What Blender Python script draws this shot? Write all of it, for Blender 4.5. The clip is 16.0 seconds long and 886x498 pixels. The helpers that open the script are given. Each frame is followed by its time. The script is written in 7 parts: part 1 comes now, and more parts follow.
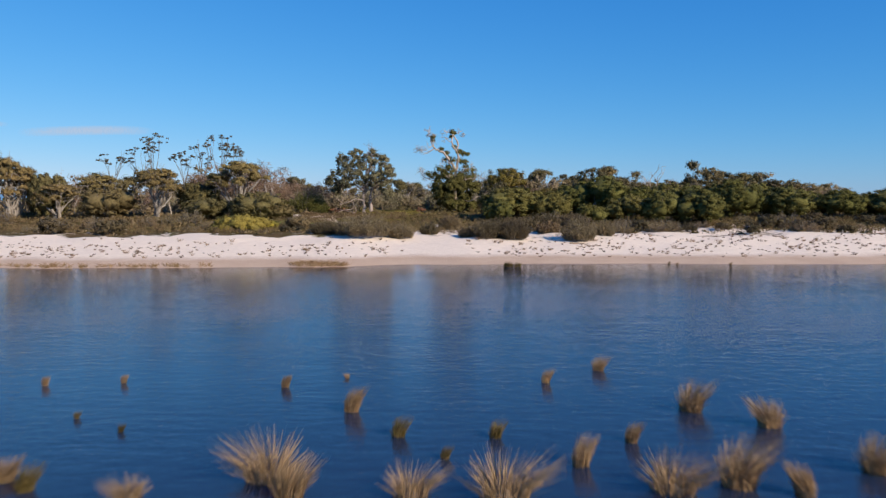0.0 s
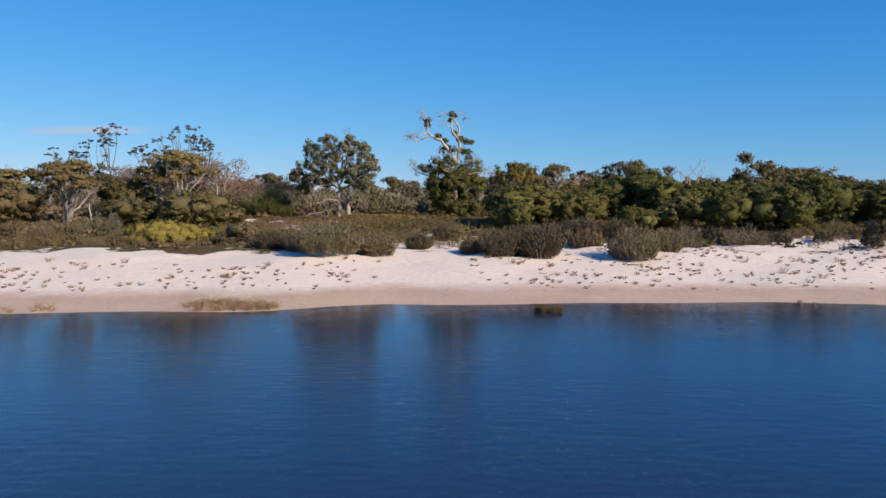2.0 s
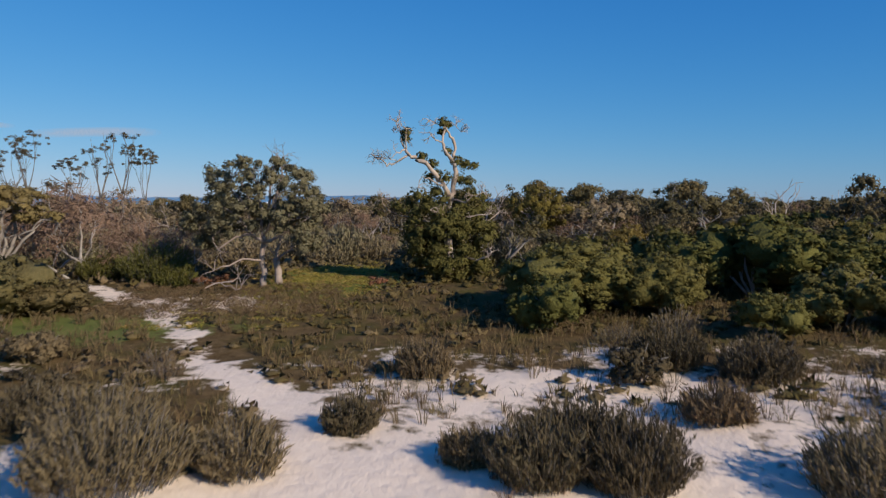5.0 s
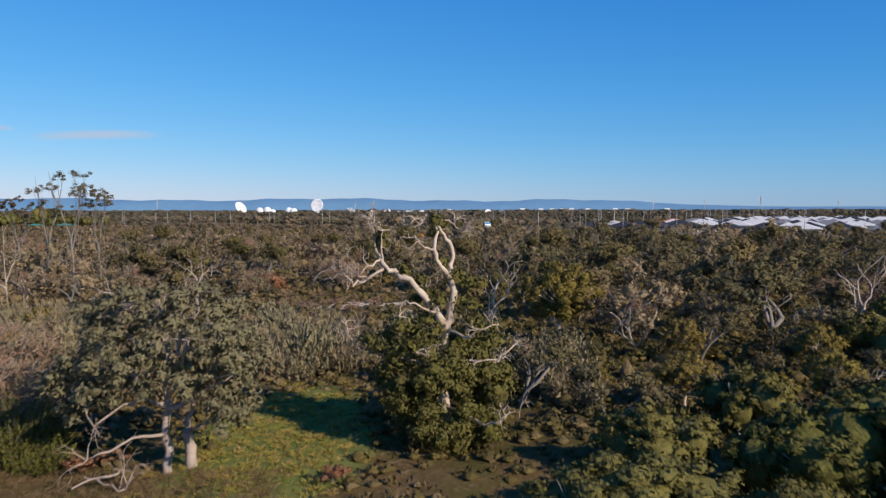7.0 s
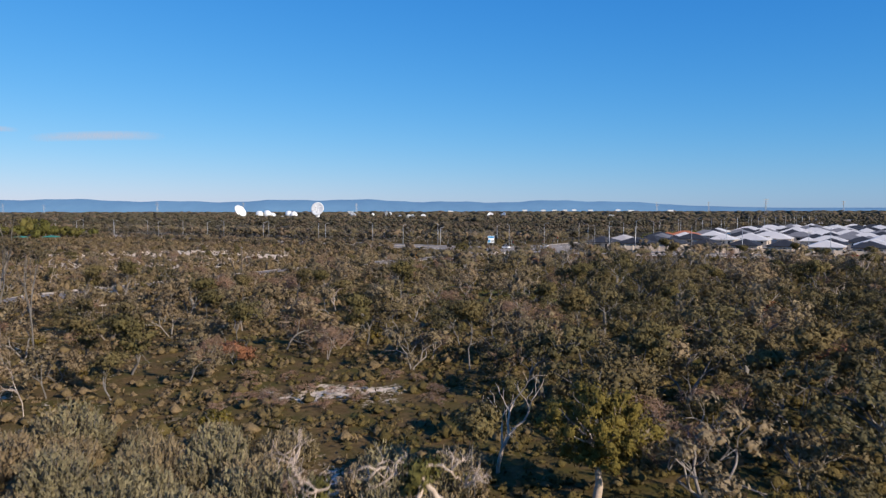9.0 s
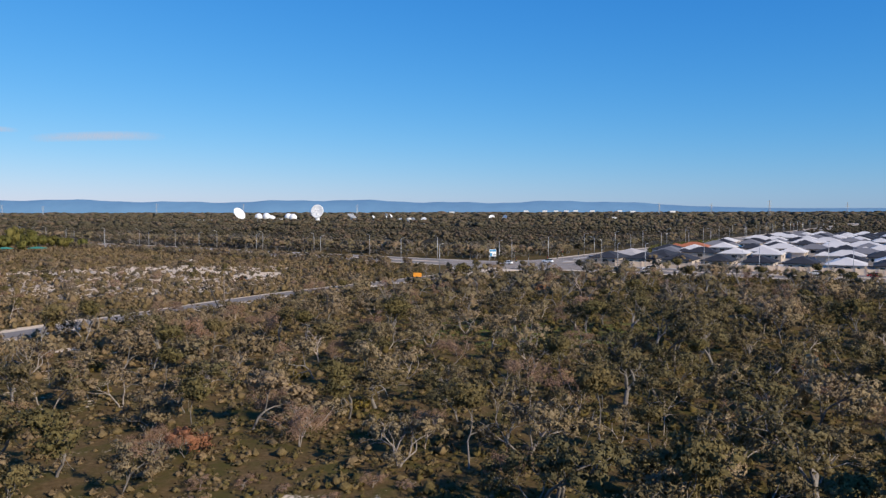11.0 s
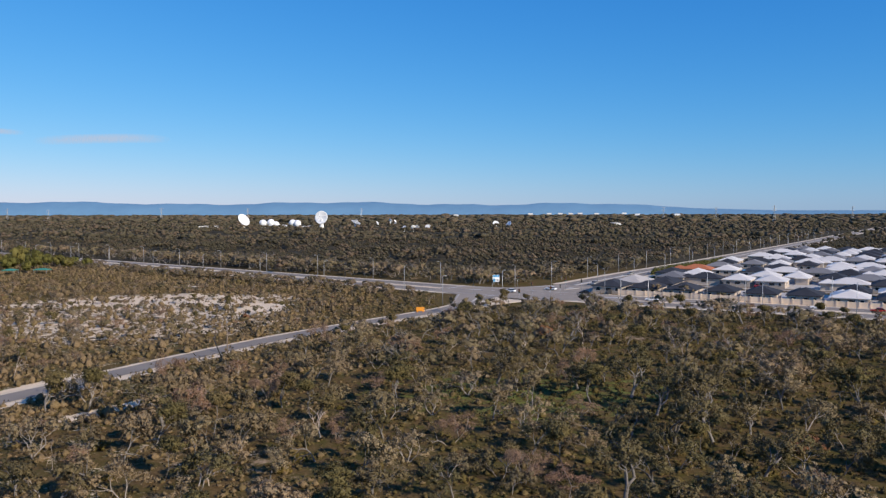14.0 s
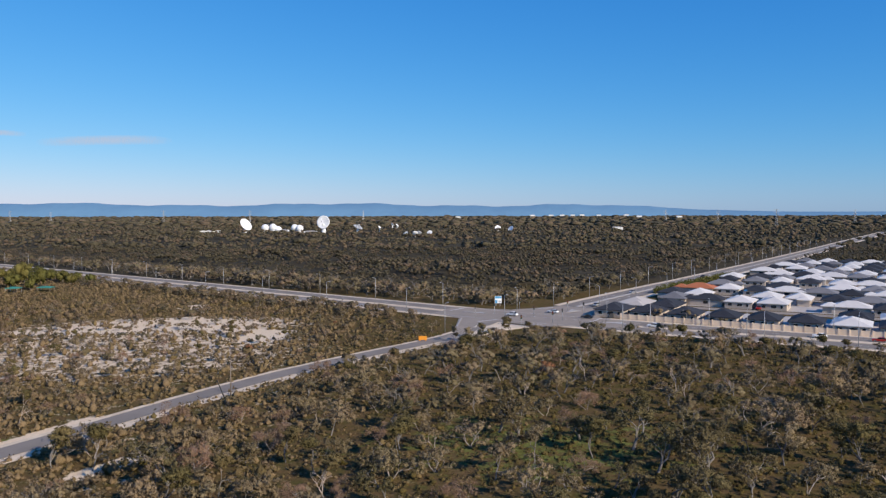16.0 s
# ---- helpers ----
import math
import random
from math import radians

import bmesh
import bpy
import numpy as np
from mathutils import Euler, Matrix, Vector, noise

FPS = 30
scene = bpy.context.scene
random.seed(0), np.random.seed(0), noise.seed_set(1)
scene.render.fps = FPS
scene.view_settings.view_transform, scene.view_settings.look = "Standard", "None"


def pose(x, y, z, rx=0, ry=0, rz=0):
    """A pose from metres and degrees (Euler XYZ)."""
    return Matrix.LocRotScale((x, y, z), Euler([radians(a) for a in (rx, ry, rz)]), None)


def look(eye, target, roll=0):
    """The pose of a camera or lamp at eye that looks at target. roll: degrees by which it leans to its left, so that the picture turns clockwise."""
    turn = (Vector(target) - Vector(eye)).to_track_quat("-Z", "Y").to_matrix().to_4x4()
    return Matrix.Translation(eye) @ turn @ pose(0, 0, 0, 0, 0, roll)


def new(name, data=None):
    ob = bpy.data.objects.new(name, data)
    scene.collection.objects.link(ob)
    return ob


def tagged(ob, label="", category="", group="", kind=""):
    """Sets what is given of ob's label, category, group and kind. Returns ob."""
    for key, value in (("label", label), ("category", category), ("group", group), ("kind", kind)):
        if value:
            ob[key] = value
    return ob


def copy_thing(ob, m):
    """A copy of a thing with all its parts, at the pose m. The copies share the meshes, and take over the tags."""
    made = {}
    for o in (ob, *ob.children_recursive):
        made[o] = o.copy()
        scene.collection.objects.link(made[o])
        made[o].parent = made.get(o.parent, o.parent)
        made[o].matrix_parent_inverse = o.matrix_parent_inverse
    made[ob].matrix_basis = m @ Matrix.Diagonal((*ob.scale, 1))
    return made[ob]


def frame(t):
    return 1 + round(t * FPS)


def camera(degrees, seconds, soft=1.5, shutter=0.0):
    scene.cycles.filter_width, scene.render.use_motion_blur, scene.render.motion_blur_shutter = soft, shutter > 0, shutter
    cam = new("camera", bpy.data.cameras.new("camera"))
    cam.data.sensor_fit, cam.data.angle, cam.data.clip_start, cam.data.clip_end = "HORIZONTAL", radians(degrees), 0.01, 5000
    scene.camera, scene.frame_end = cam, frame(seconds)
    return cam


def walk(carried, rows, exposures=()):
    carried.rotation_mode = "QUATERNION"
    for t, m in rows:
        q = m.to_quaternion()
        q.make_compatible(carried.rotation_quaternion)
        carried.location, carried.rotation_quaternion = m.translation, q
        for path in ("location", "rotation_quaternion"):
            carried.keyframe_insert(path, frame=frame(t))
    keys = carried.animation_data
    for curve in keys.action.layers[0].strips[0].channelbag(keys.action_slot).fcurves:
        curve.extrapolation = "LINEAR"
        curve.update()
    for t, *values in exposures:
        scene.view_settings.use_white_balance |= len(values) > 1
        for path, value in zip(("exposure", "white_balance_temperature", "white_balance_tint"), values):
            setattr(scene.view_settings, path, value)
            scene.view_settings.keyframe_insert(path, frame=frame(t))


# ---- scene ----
cam = camera(60.0, 16.0, soft=1.3, shutter=0.35)
PATH = [  # seconds, x, y, z, pitch, yaw
    (0.0, -0.00, 0.00, 3.99, -2.98, -0.86),
    (0.5, 0.13, 5.01, 4.12, -3.00, -0.85),
    (1.0, 0.32, 10.28, 4.21, -3.01, -0.83),
    (1.5, 0.52, 15.56, 4.29, -3.00, -0.81),
    (2.0, 0.77, 20.91, 4.28, -2.99, -0.74),
    (2.5, 1.02, 26.18, 4.32, -2.99, -0.67),
    (3.0, 1.29, 31.32, 4.31, -2.99, -0.58),
    (3.5, 1.56, 36.52, 4.48, -2.99, -0.48),
    (4.0, 1.88, 41.32, 5.52, -2.97, -0.37),
    (4.5, 2.21, 45.51, 6.85, -2.92, -0.27),
    (4.7, 2.35, 47.09, 7.35, -2.91, -0.23),
    (6.8, 3.05, 63.54, 13.94, -2.76, 0.03),
    (7.0, 3.08, 65.32, 14.39, -2.76, 0.04),
    (7.5, 3.15, 69.19, 15.91, -2.74, 0.09),
    (8.0, 3.30, 73.43, 17.33, -2.72, 0.14),
    (8.5, 3.38, 77.90, 18.84, -2.73, 0.17),
    (9.0, 3.42, 82.21, 20.23, -2.74, 0.19),
    (9.2, 3.42, 83.95, 20.83, -2.73, 0.19),
    (11.3, 4.11, 97.06, 26.40, -2.77, 0.31),
    (11.5, 4.16, 97.17, 26.95, -2.75, 0.33),
    (12.0, 4.27, 97.08, 28.48, -2.72, 0.40),
    (12.5, 4.34, 96.91, 30.15, -2.71, 0.47),
    (13.0, 4.38, 96.71, 32.12, -2.71, 0.55),
    (13.5, 4.42, 96.53, 34.14, -2.73, 0.59),
    (14.0, 4.45, 96.58, 36.28, -2.74, 0.60),
    (14.5, 4.44, 96.77, 38.59, -2.75, 0.62),
    (15.0, 4.37, 96.96, 40.86, -2.76, 0.67),
    (15.5, 4.31, 96.80, 43.12, -2.76, 0.71),
    (16.0, 4.32, 96.42, 45.48, -2.76, 0.74),
]
walk(cam, [(t, pose(x, y, z, 90 + pitch, 0.1, yaw)) for t, x, y, z, pitch, yaw in PATH],
     [(0, 0.15), (2.5, 0.1), (3.5, 0.0), (4.2, -0.14), (4.7, -0.21), (6.8, 0.12), (7.5, 0.15), (16, 0.15)])

# ---- light ----
SUN_FROM = Vector((0.74, -0.67, 0)).normalized()
SUN_ELEV = radians(27)
world = bpy.data.worlds.new("world")
scene.world = world
world.use_nodes = True
wn = world.node_tree.nodes
sky = wn.new("ShaderNodeTexSky")
sky.sky_type = "NISHITA"
sky.sun_disc = False
sky.sun_elevation = SUN_ELEV
sky.sun_rotation = math.atan2(SUN_FROM.x, SUN_FROM.y)
sky.air_density, sky.dust_density, sky.ozone_density = 1.0, 0.15, 2.6
parts = wn.new("ShaderNodeSeparateColor")
whole = wn.new("ShaderNodeCombineColor")
world.node_tree.links.new(sky.outputs[0], parts.inputs[0])
for k, (gain, power) in enumerate(((0.0165, 1.55), (0.092, 0.85), (0.285, 0.5))):  # deep clear-air blue
    pw, ml = wn.new("ShaderNodeMath"), wn.new("ShaderNodeMath")
    pw.operation, ml.operation = "POWER", "MULTIPLY"
    pw.inputs[1].default_value, ml.inputs[1].default_value = power, gain
    world.node_tree.links.new(parts.outputs[k], pw.inputs[0])
    world.node_tree.links.new(pw.outputs[0], ml.inputs[0])
    world.node_tree.links.new(ml.outputs[0], whole.inputs[k])
world.node_tree.links.new(whole.outputs[0], wn["Background"].inputs[0])
wn["Background"].inputs[1].default_value = 1.0
sun_data = bpy.data.lights.new("sun", "SUN")
sun_data.energy, sun_data.angle, sun_data.color = 5.0, radians(0.5), (1.0, 0.88, 0.73)
sun = new("sun", sun_data)
sun.matrix_world = look((0, 0, 300), Vector((0, 0, 300)) - SUN_FROM * math.cos(SUN_ELEV) - Vector((0, 0, math.sin(SUN_ELEV))))

# ---- materials ----
def tree_of(name):
    m = bpy.data.materials.new(name)
    m.use_nodes = True
    nt = m.node_tree
    return m, nt, nt.nodes["Principled BSDF"], nt.nodes["Material Output"]


def node(nt, kind, **props):
    n = nt.nodes.new("ShaderNode" + kind)
    for k, v in props.items():
        if k == "operation":
            n.operation = v
        elif k == "data_type":
            n.data_type = v
        elif k == "attribute_name":
            n.attribute_name = v
    return n


def link(nt, a, b):
    nt.links.new(a, b)


def math_node(nt, op, a, b=0.0, clamp=False):
    n = node(nt, "Math", operation=op)
    n.use_clamp = clamp
    for i, v in enumerate((a, b)):
        if isinstance(v, (int, float)):
            n.inputs[i].default_value = v
        else:
            link(nt, v, n.inputs[i])
    return n.outputs[0]


def mix_col(nt, fac, a, b):
    n = node(nt, "Mix", data_type="RGBA")
    for i, v in ((0, fac), (6, a), (7, b)):
        if isinstance(v, (int, float)):
            n.inputs[i].default_value = v
        elif isinstance(v, tuple):
            n.inputs[i].default_value = (*v, 1)
        else:
            link(nt, v, n.inputs[i])
    return n.outputs[2]


def noise_node(nt, vec, scale, detail=4.0, rough=0.6):
    n = node(nt, "TexNoise")
    n.inputs["Scale"].default_value, n.inputs["Detail"].default_value, n.inputs["Roughness"].default_value = scale, detail, rough
    link(nt, vec, n.inputs["Vector"])
    return n.outputs[0]


def ramp(nt, fac, lo, hi):
    n = node(nt, "MapRange")
    n.inputs[1].default_value, n.inputs[2].default_value = lo, hi
    link(nt, fac, n.inputs[0])
    return n.outputs[0]


def bump(nt, bsdf, height, strength, distance):
    n = node(nt, "Bump")
    n.inputs["Strength"].default_value, n.inputs["Distance"].default_value = strength, distance
    link(nt, height, n.inputs["Height"])
    link(nt, n.outputs[0], bsdf.inputs["Normal"])


def surface(name, c1, c2, scale=2.0, fine=20.0, rough=0.8, relief=0.3, depth=0.02, metal=0.0, vary=0.25, spec=0.3):
    """Two-tone weathered surface with coarse stains, fine grain and relief; copies differ a little."""
    m, nt, b, out = tree_of(name)
    co = node(nt, "TexCoord").outputs["Object"]
    big, small = noise_node(nt, co, scale), noise_node(nt, co, fine, 5)
    f = math_node(nt, "ADD", math_node(nt, "MULTIPLY", big, 0.65), math_node(nt, "MULTIPLY", small, 0.35))
    col = mix_col(nt, ramp(nt, f, 0.32, 0.68), c1, c2)
    rnd = node(nt, "ObjectInfo").outputs["Random"]
    hsv = node(nt, "HueSaturation")
    link(nt, col, hsv.inputs["Color"])
    link(nt, math_node(nt, "ADD", math_node(nt, "MULTIPLY", rnd, vary), 1 - vary / 2), hsv.inputs["Value"])
    link(nt, hsv.outputs[0], b.inputs["Base Color"])
    b.inputs["Metallic"].default_value, b.inputs["Specular IOR Level"].default_value = metal, spec
    link(nt, math_node(nt, "ADD", math_node(nt, "MULTIPLY", small, 0.2), rough - 0.1), b.inputs["Roughness"])
    bump(nt, b, small, relief, depth)
    return m


def foliage(name, c1, c2, c3, translucent=0.14, vary=0.25, tint=False, leaf_gap_scale=4.5):
    """Leaves: each leaf and each plant differs; a share of the light comes through."""
    c1, c2, c3 = (tuple(min(0.8, v * w) for v, w in zip(c, (2.12, 1.58, 1.2))) for c in (c1, c2, c3))
    m, nt, b, out = tree_of(name)
    isl = node(nt, "NewGeometry").outputs["Random Per Island"]
    rnd = node(nt, "ObjectInfo").outputs["Random"]
    if tint:
        rnd = node(nt, "Attribute", attribute_name="tint").outputs["Fac"]
    col = mix_col(nt, isl, c1, c2)
    col = mix_col(nt, ramp(nt, rnd, 0.35, 1.0), col, c3)
    grain = noise_node(nt, node(nt, "NewGeometry").outputs["Position"], leaf_gap_scale, 3.0, 0.7)
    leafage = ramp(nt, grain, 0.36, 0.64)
    # shade of the gaps between leaves painted in, over the bump's hollows
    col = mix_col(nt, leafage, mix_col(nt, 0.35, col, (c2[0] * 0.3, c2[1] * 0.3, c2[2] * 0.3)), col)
    bump(nt, b, leafage, 0.5, 0.5 / leaf_gap_scale)
    hsv = node(nt, "HueSaturation")
    link(nt, col, hsv.inputs["Color"])
    wild = node(nt, "TexWhiteNoise")
    wild.noise_dimensions = "1D"
    link(nt, rnd, wild.inputs["W"])
    link(nt, math_node(nt, "ADD", math_node(nt, "MULTIPLY", wild.outputs[0], vary), 1 - vary / 2), hsv.inputs["Value"])
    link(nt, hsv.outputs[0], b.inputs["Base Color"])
    b.inputs["Roughness"].default_value, b.inputs["Specular IOR Level"].default_value = 0.7, 0.08
    t = node(nt, "BsdfTranslucent")
    link(nt, hsv.outputs[0], t.inputs["Color"])
    mx = node(nt, "MixShader")
    mx.inputs[0].default_value = translucent
    link(nt, b.outputs[0], mx.inputs[1])
    link(nt, t.outputs[0], mx.inputs[2])
    link(nt, mx.outputs[0], out.inputs[0])
    return m


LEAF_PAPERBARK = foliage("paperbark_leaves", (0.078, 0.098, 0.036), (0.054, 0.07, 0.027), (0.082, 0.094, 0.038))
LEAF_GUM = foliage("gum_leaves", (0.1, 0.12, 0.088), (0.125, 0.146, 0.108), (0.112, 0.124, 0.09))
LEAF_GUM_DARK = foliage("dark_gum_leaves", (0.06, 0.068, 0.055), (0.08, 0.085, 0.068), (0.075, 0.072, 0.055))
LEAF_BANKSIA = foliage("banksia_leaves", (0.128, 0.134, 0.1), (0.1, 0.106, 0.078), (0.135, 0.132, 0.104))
# greyer hue, and paler to stand in for front-lit crowns
LEAF_GREY_LIT = foliage("grey_banksia_leaves", (0.155, 0.16, 0.126), (0.125, 0.13, 0.1), (0.165, 0.16, 0.13))
# greener hue, and darker to stand in for side-lit crowns
LEAF_GREEN_SHADED = foliage("dark_banksia_leaves", (0.078, 0.088, 0.056), (0.06, 0.068, 0.044), (0.09, 0.092, 0.062))
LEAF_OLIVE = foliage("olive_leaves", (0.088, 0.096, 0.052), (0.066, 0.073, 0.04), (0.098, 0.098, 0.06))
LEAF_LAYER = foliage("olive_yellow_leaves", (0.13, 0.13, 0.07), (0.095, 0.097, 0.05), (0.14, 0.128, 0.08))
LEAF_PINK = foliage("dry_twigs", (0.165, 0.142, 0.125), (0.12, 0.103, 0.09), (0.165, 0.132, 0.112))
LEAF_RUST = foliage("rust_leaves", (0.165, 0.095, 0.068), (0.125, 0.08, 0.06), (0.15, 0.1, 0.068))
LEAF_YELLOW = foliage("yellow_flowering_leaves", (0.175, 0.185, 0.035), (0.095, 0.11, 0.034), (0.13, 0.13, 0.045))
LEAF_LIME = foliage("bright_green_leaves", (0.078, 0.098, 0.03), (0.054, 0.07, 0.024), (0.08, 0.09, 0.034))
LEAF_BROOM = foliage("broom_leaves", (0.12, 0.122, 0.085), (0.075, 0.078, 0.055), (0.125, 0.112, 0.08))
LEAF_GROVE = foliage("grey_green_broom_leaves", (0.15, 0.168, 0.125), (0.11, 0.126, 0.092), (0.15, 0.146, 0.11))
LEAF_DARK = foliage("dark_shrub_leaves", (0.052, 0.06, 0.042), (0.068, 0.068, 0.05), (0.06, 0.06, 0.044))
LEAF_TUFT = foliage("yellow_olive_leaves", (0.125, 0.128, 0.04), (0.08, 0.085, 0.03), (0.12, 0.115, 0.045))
LEAF_BUSH = foliage("bushland_leaves", (0.1, 0.108, 0.082), (0.074, 0.082, 0.06), (0.135, 0.128, 0.108), tint=True, leaf_gap_scale=3.0)
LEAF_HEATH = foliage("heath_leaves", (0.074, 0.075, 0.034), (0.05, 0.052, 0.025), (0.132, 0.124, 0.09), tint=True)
LEAF_WOODS = foliage("woodland_leaves", (0.06, 0.069, 0.057), (0.043, 0.05, 0.041), (0.088, 0.085, 0.076), tint=True, leaf_gap_scale=1.1)
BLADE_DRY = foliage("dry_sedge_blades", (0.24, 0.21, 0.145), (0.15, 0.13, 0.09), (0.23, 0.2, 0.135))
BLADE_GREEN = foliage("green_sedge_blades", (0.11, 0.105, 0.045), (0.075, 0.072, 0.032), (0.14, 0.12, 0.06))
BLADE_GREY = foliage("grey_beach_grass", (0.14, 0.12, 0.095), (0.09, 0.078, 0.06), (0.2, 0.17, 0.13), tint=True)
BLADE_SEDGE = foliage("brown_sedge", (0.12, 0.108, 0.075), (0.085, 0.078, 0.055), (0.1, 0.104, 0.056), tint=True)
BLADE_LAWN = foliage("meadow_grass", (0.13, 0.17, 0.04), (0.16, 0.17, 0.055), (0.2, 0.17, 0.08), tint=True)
BARK_PALE = surface("pale_bark", (0.38, 0.33, 0.28), (0.2, 0.165, 0.135), 1.5, 9, 0.85, 0.5)
BARK_PINK = surface("pink_grey_bark", (0.43, 0.34, 0.285), (0.25, 0.19, 0.155), 1.5, 9, 0.85, 0.5)
BARK_GREY = surface("grey_bark", (0.23, 0.205, 0.18), (0.12, 0.105, 0.09), 1.5, 9, 0.9, 0.5)
BARK_GNARLED = surface("sunlit_pinkish_paperbark", (0.62, 0.5, 0.4), (0.36, 0.27, 0.2), 1.5, 9, 0.85, 0.5)
BARK_DEAD = surface("bleached_dead_wood", (0.5, 0.41, 0.335), (0.3, 0.235, 0.185), 1.5, 9, 0.85, 0.4)
ASPHALT = surface("worn_asphalt", (0.25, 0.215, 0.18), (0.19, 0.162, 0.135), 0.15, 8, 0.85, 0.2, 0.01, vary=0)
ASPHALT_PALE = surface("sun_bleached_asphalt", (0.33, 0.275, 0.22), (0.25, 0.208, 0.168), 0.15, 8, 0.85, 0.2, 0.01, vary=0)
CONCRETE = surface("kerb_concrete", (0.5, 0.46, 0.42), (0.38, 0.35, 0.32), 0.5, 10, 0.85, 0.2, 0.01)
VERGE = surface("sandy_verge", (0.72, 0.585, 0.43), (0.5, 0.4, 0.285), 0.25, 4, 0.95, 0.5, 0.03, vary=0)
LINE_PAINT = surface("road_paint", (0.72, 0.71, 0.68), (0.55, 0.54, 0.52), 1, 12, 0.7, 0.1, 0.005)
LIMESTONE = surface("cream_limestone_wall", (0.76, 0.61, 0.45), (0.64, 0.5, 0.37), 0.6, 7, 0.9, 0.4, 0.01)
STEEL = surface("galvanised_steel", (0.5, 0.5, 0.5), (0.38, 0.38, 0.38), 1, 12, 0.5, 0.1, 0.005, metal=0.6)
TIMBER = surface("weathered_pole_timber", (0.22, 0.17, 0.13), (0.14, 0.11, 0.085), 1, 15, 0.9, 0.4)
WHITE_PAINT = surface("white_paint", (0.82, 0.82, 0.81), (0.72, 0.72, 0.71), 0.2, 2, 0.45, 0.05, 0.01, vary=0.06)
GREY_PAINT = surface("grey_paint", (0.42, 0.43, 0.44), (0.32, 0.33, 0.34), 0.3, 3, 0.5, 0.05, 0.01)
BLACK_PAINT = surface("black_paint", (0.02, 0.02, 0.02), (0.035, 0.035, 0.035), 1, 9, 0.5, 0.05, 0.01)
BLUE_PAINT = surface("blue_sign_paint", (0.05, 0.22, 0.42), (0.07, 0.27, 0.48), 1, 9, 0.5, 0.05, 0.01)
ORANGE_PAINT = surface("orange_paint", (0.75, 0.3, 0.03), (0.6, 0.24, 0.03), 1, 9, 0.5, 0.05, 0.01)
RED_PAINT = surface("red_car_paint", (0.4, 0.03, 0.025), (0.34, 0.025, 0.02), 1, 9, 0.35, 0.02, 0.01)
GREEN_SHEET = surface("green_shade_cloth", (0.04, 0.2, 0.15), (0.06, 0.26, 0.2), 0.5, 5, 0.7, 0.1, 0.01)
BRICK_WALL = surface("cream_brick_render", (0.5, 0.42, 0.35), (0.42, 0.35, 0.29), 0.8, 10, 0.85, 0.2, 0.01)
BRICK_RED = surface("red_brick", (0.36, 0.15, 0.09), (0.28, 0.12, 0.075), 0.8, 10, 0.85, 0.3, 0.01)
ROOF_WHITE = surface("white_sheet_roof", (0.7, 0.65, 0.59), (0.6, 0.56, 0.51), 0.4, 6, 0.45, 0.1, 0.01, vary=0.1)
ROOF_GREY = surface("mid_grey_roof", (0.21, 0.2, 0.195), (0.16, 0.153, 0.15), 0.4, 6, 0.6, 0.2, 0.01)
ROOF_DARK = surface("charcoal_roof", (0.045, 0.047, 0.054), (0.03, 0.032, 0.038), 0.4, 6, 0.75, 0.2, 0.01, spec=0.12)
ROOF_BEIGE = surface("beige_roof", (0.52, 0.47, 0.43), (0.44, 0.4, 0.36), 0.4, 6, 0.6, 0.2, 0.01)
ROOF_BROWN = surface("brown_tile_roof", (0.17, 0.115, 0.085), (0.12, 0.085, 0.065), 0.4, 6, 0.7, 0.2, 0.01)
ROOF_TERRA = surface("terracotta_tile_roof", (0.5, 0.17, 0.07), (0.4, 0.13, 0.055), 0.4, 6, 0.7, 0.2, 0.01)
# distance haze is put into the hills' base colour
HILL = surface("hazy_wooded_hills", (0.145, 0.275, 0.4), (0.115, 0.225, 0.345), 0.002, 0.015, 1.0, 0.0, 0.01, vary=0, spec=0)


def glass_dark(name):
    m, nt, b, out = tree_of(name)
    b.inputs["Base Color"].default_value = (0.02, 0.025, 0.03, 1)
    b.inputs["Roughness"].default_value = 0.08
    return m


WINDOW_GLASS = glass_dark("window_glass")


def water_material():
    m, nt, b, out = tree_of("lake_water")
    pos = node(nt, "NewGeometry").outputs["Position"]
    mp = node(nt, "Mapping")
    mp.inputs["Rotation"].default_value = (0, 0, radians(12))
    mp.inputs["Scale"].default_value = (0.6, 1.5, 1)
    link(nt, pos, mp.inputs["Vector"])
    swell, chop, fine = noise_node(nt, mp.outputs[0], 0.5, 2), noise_node(nt, mp.outputs[0], 2.6, 3), noise_node(nt, mp.outputs[0], 12, 2)
    calm = ramp(nt, noise_node(nt, pos, 0.045, 2), 0.35, 0.65)
    h = math_node(nt, "ADD", math_node(nt, "MULTIPLY", swell, 0.6), math_node(nt, "MULTIPLY", chop, 0.75))
    h = math_node(nt, "ADD", h, math_node(nt, "MULTIPLY", fine, 0.25))
    h = math_node(nt, "MULTIPLY", h, math_node(nt, "ADD", math_node(nt, "MULTIPLY", calm, 0.6), 0.5))
    sep = node(nt, "SeparateXYZ")
    link(nt, pos, sep.inputs[0])
    h = math_node(nt, "MULTIPLY", h, math_node(nt, "SUBTRACT", 1.0, math_node(nt, "MULTIPLY", ramp(nt, sep.outputs[1], 30, 50), 0.5)))
    col = mix_col(nt, noise_node(nt, pos, 0.15, 3), (0.012, 0.024, 0.05), (0.018, 0.03, 0.058))
    link(nt, col, b.inputs["Base Color"])
    b.inputs["Roughness"].default_value, b.inputs["IOR"].default_value = 0.06, 1.33
    bump(nt, b, h, 0.5, 0.05)
    return m


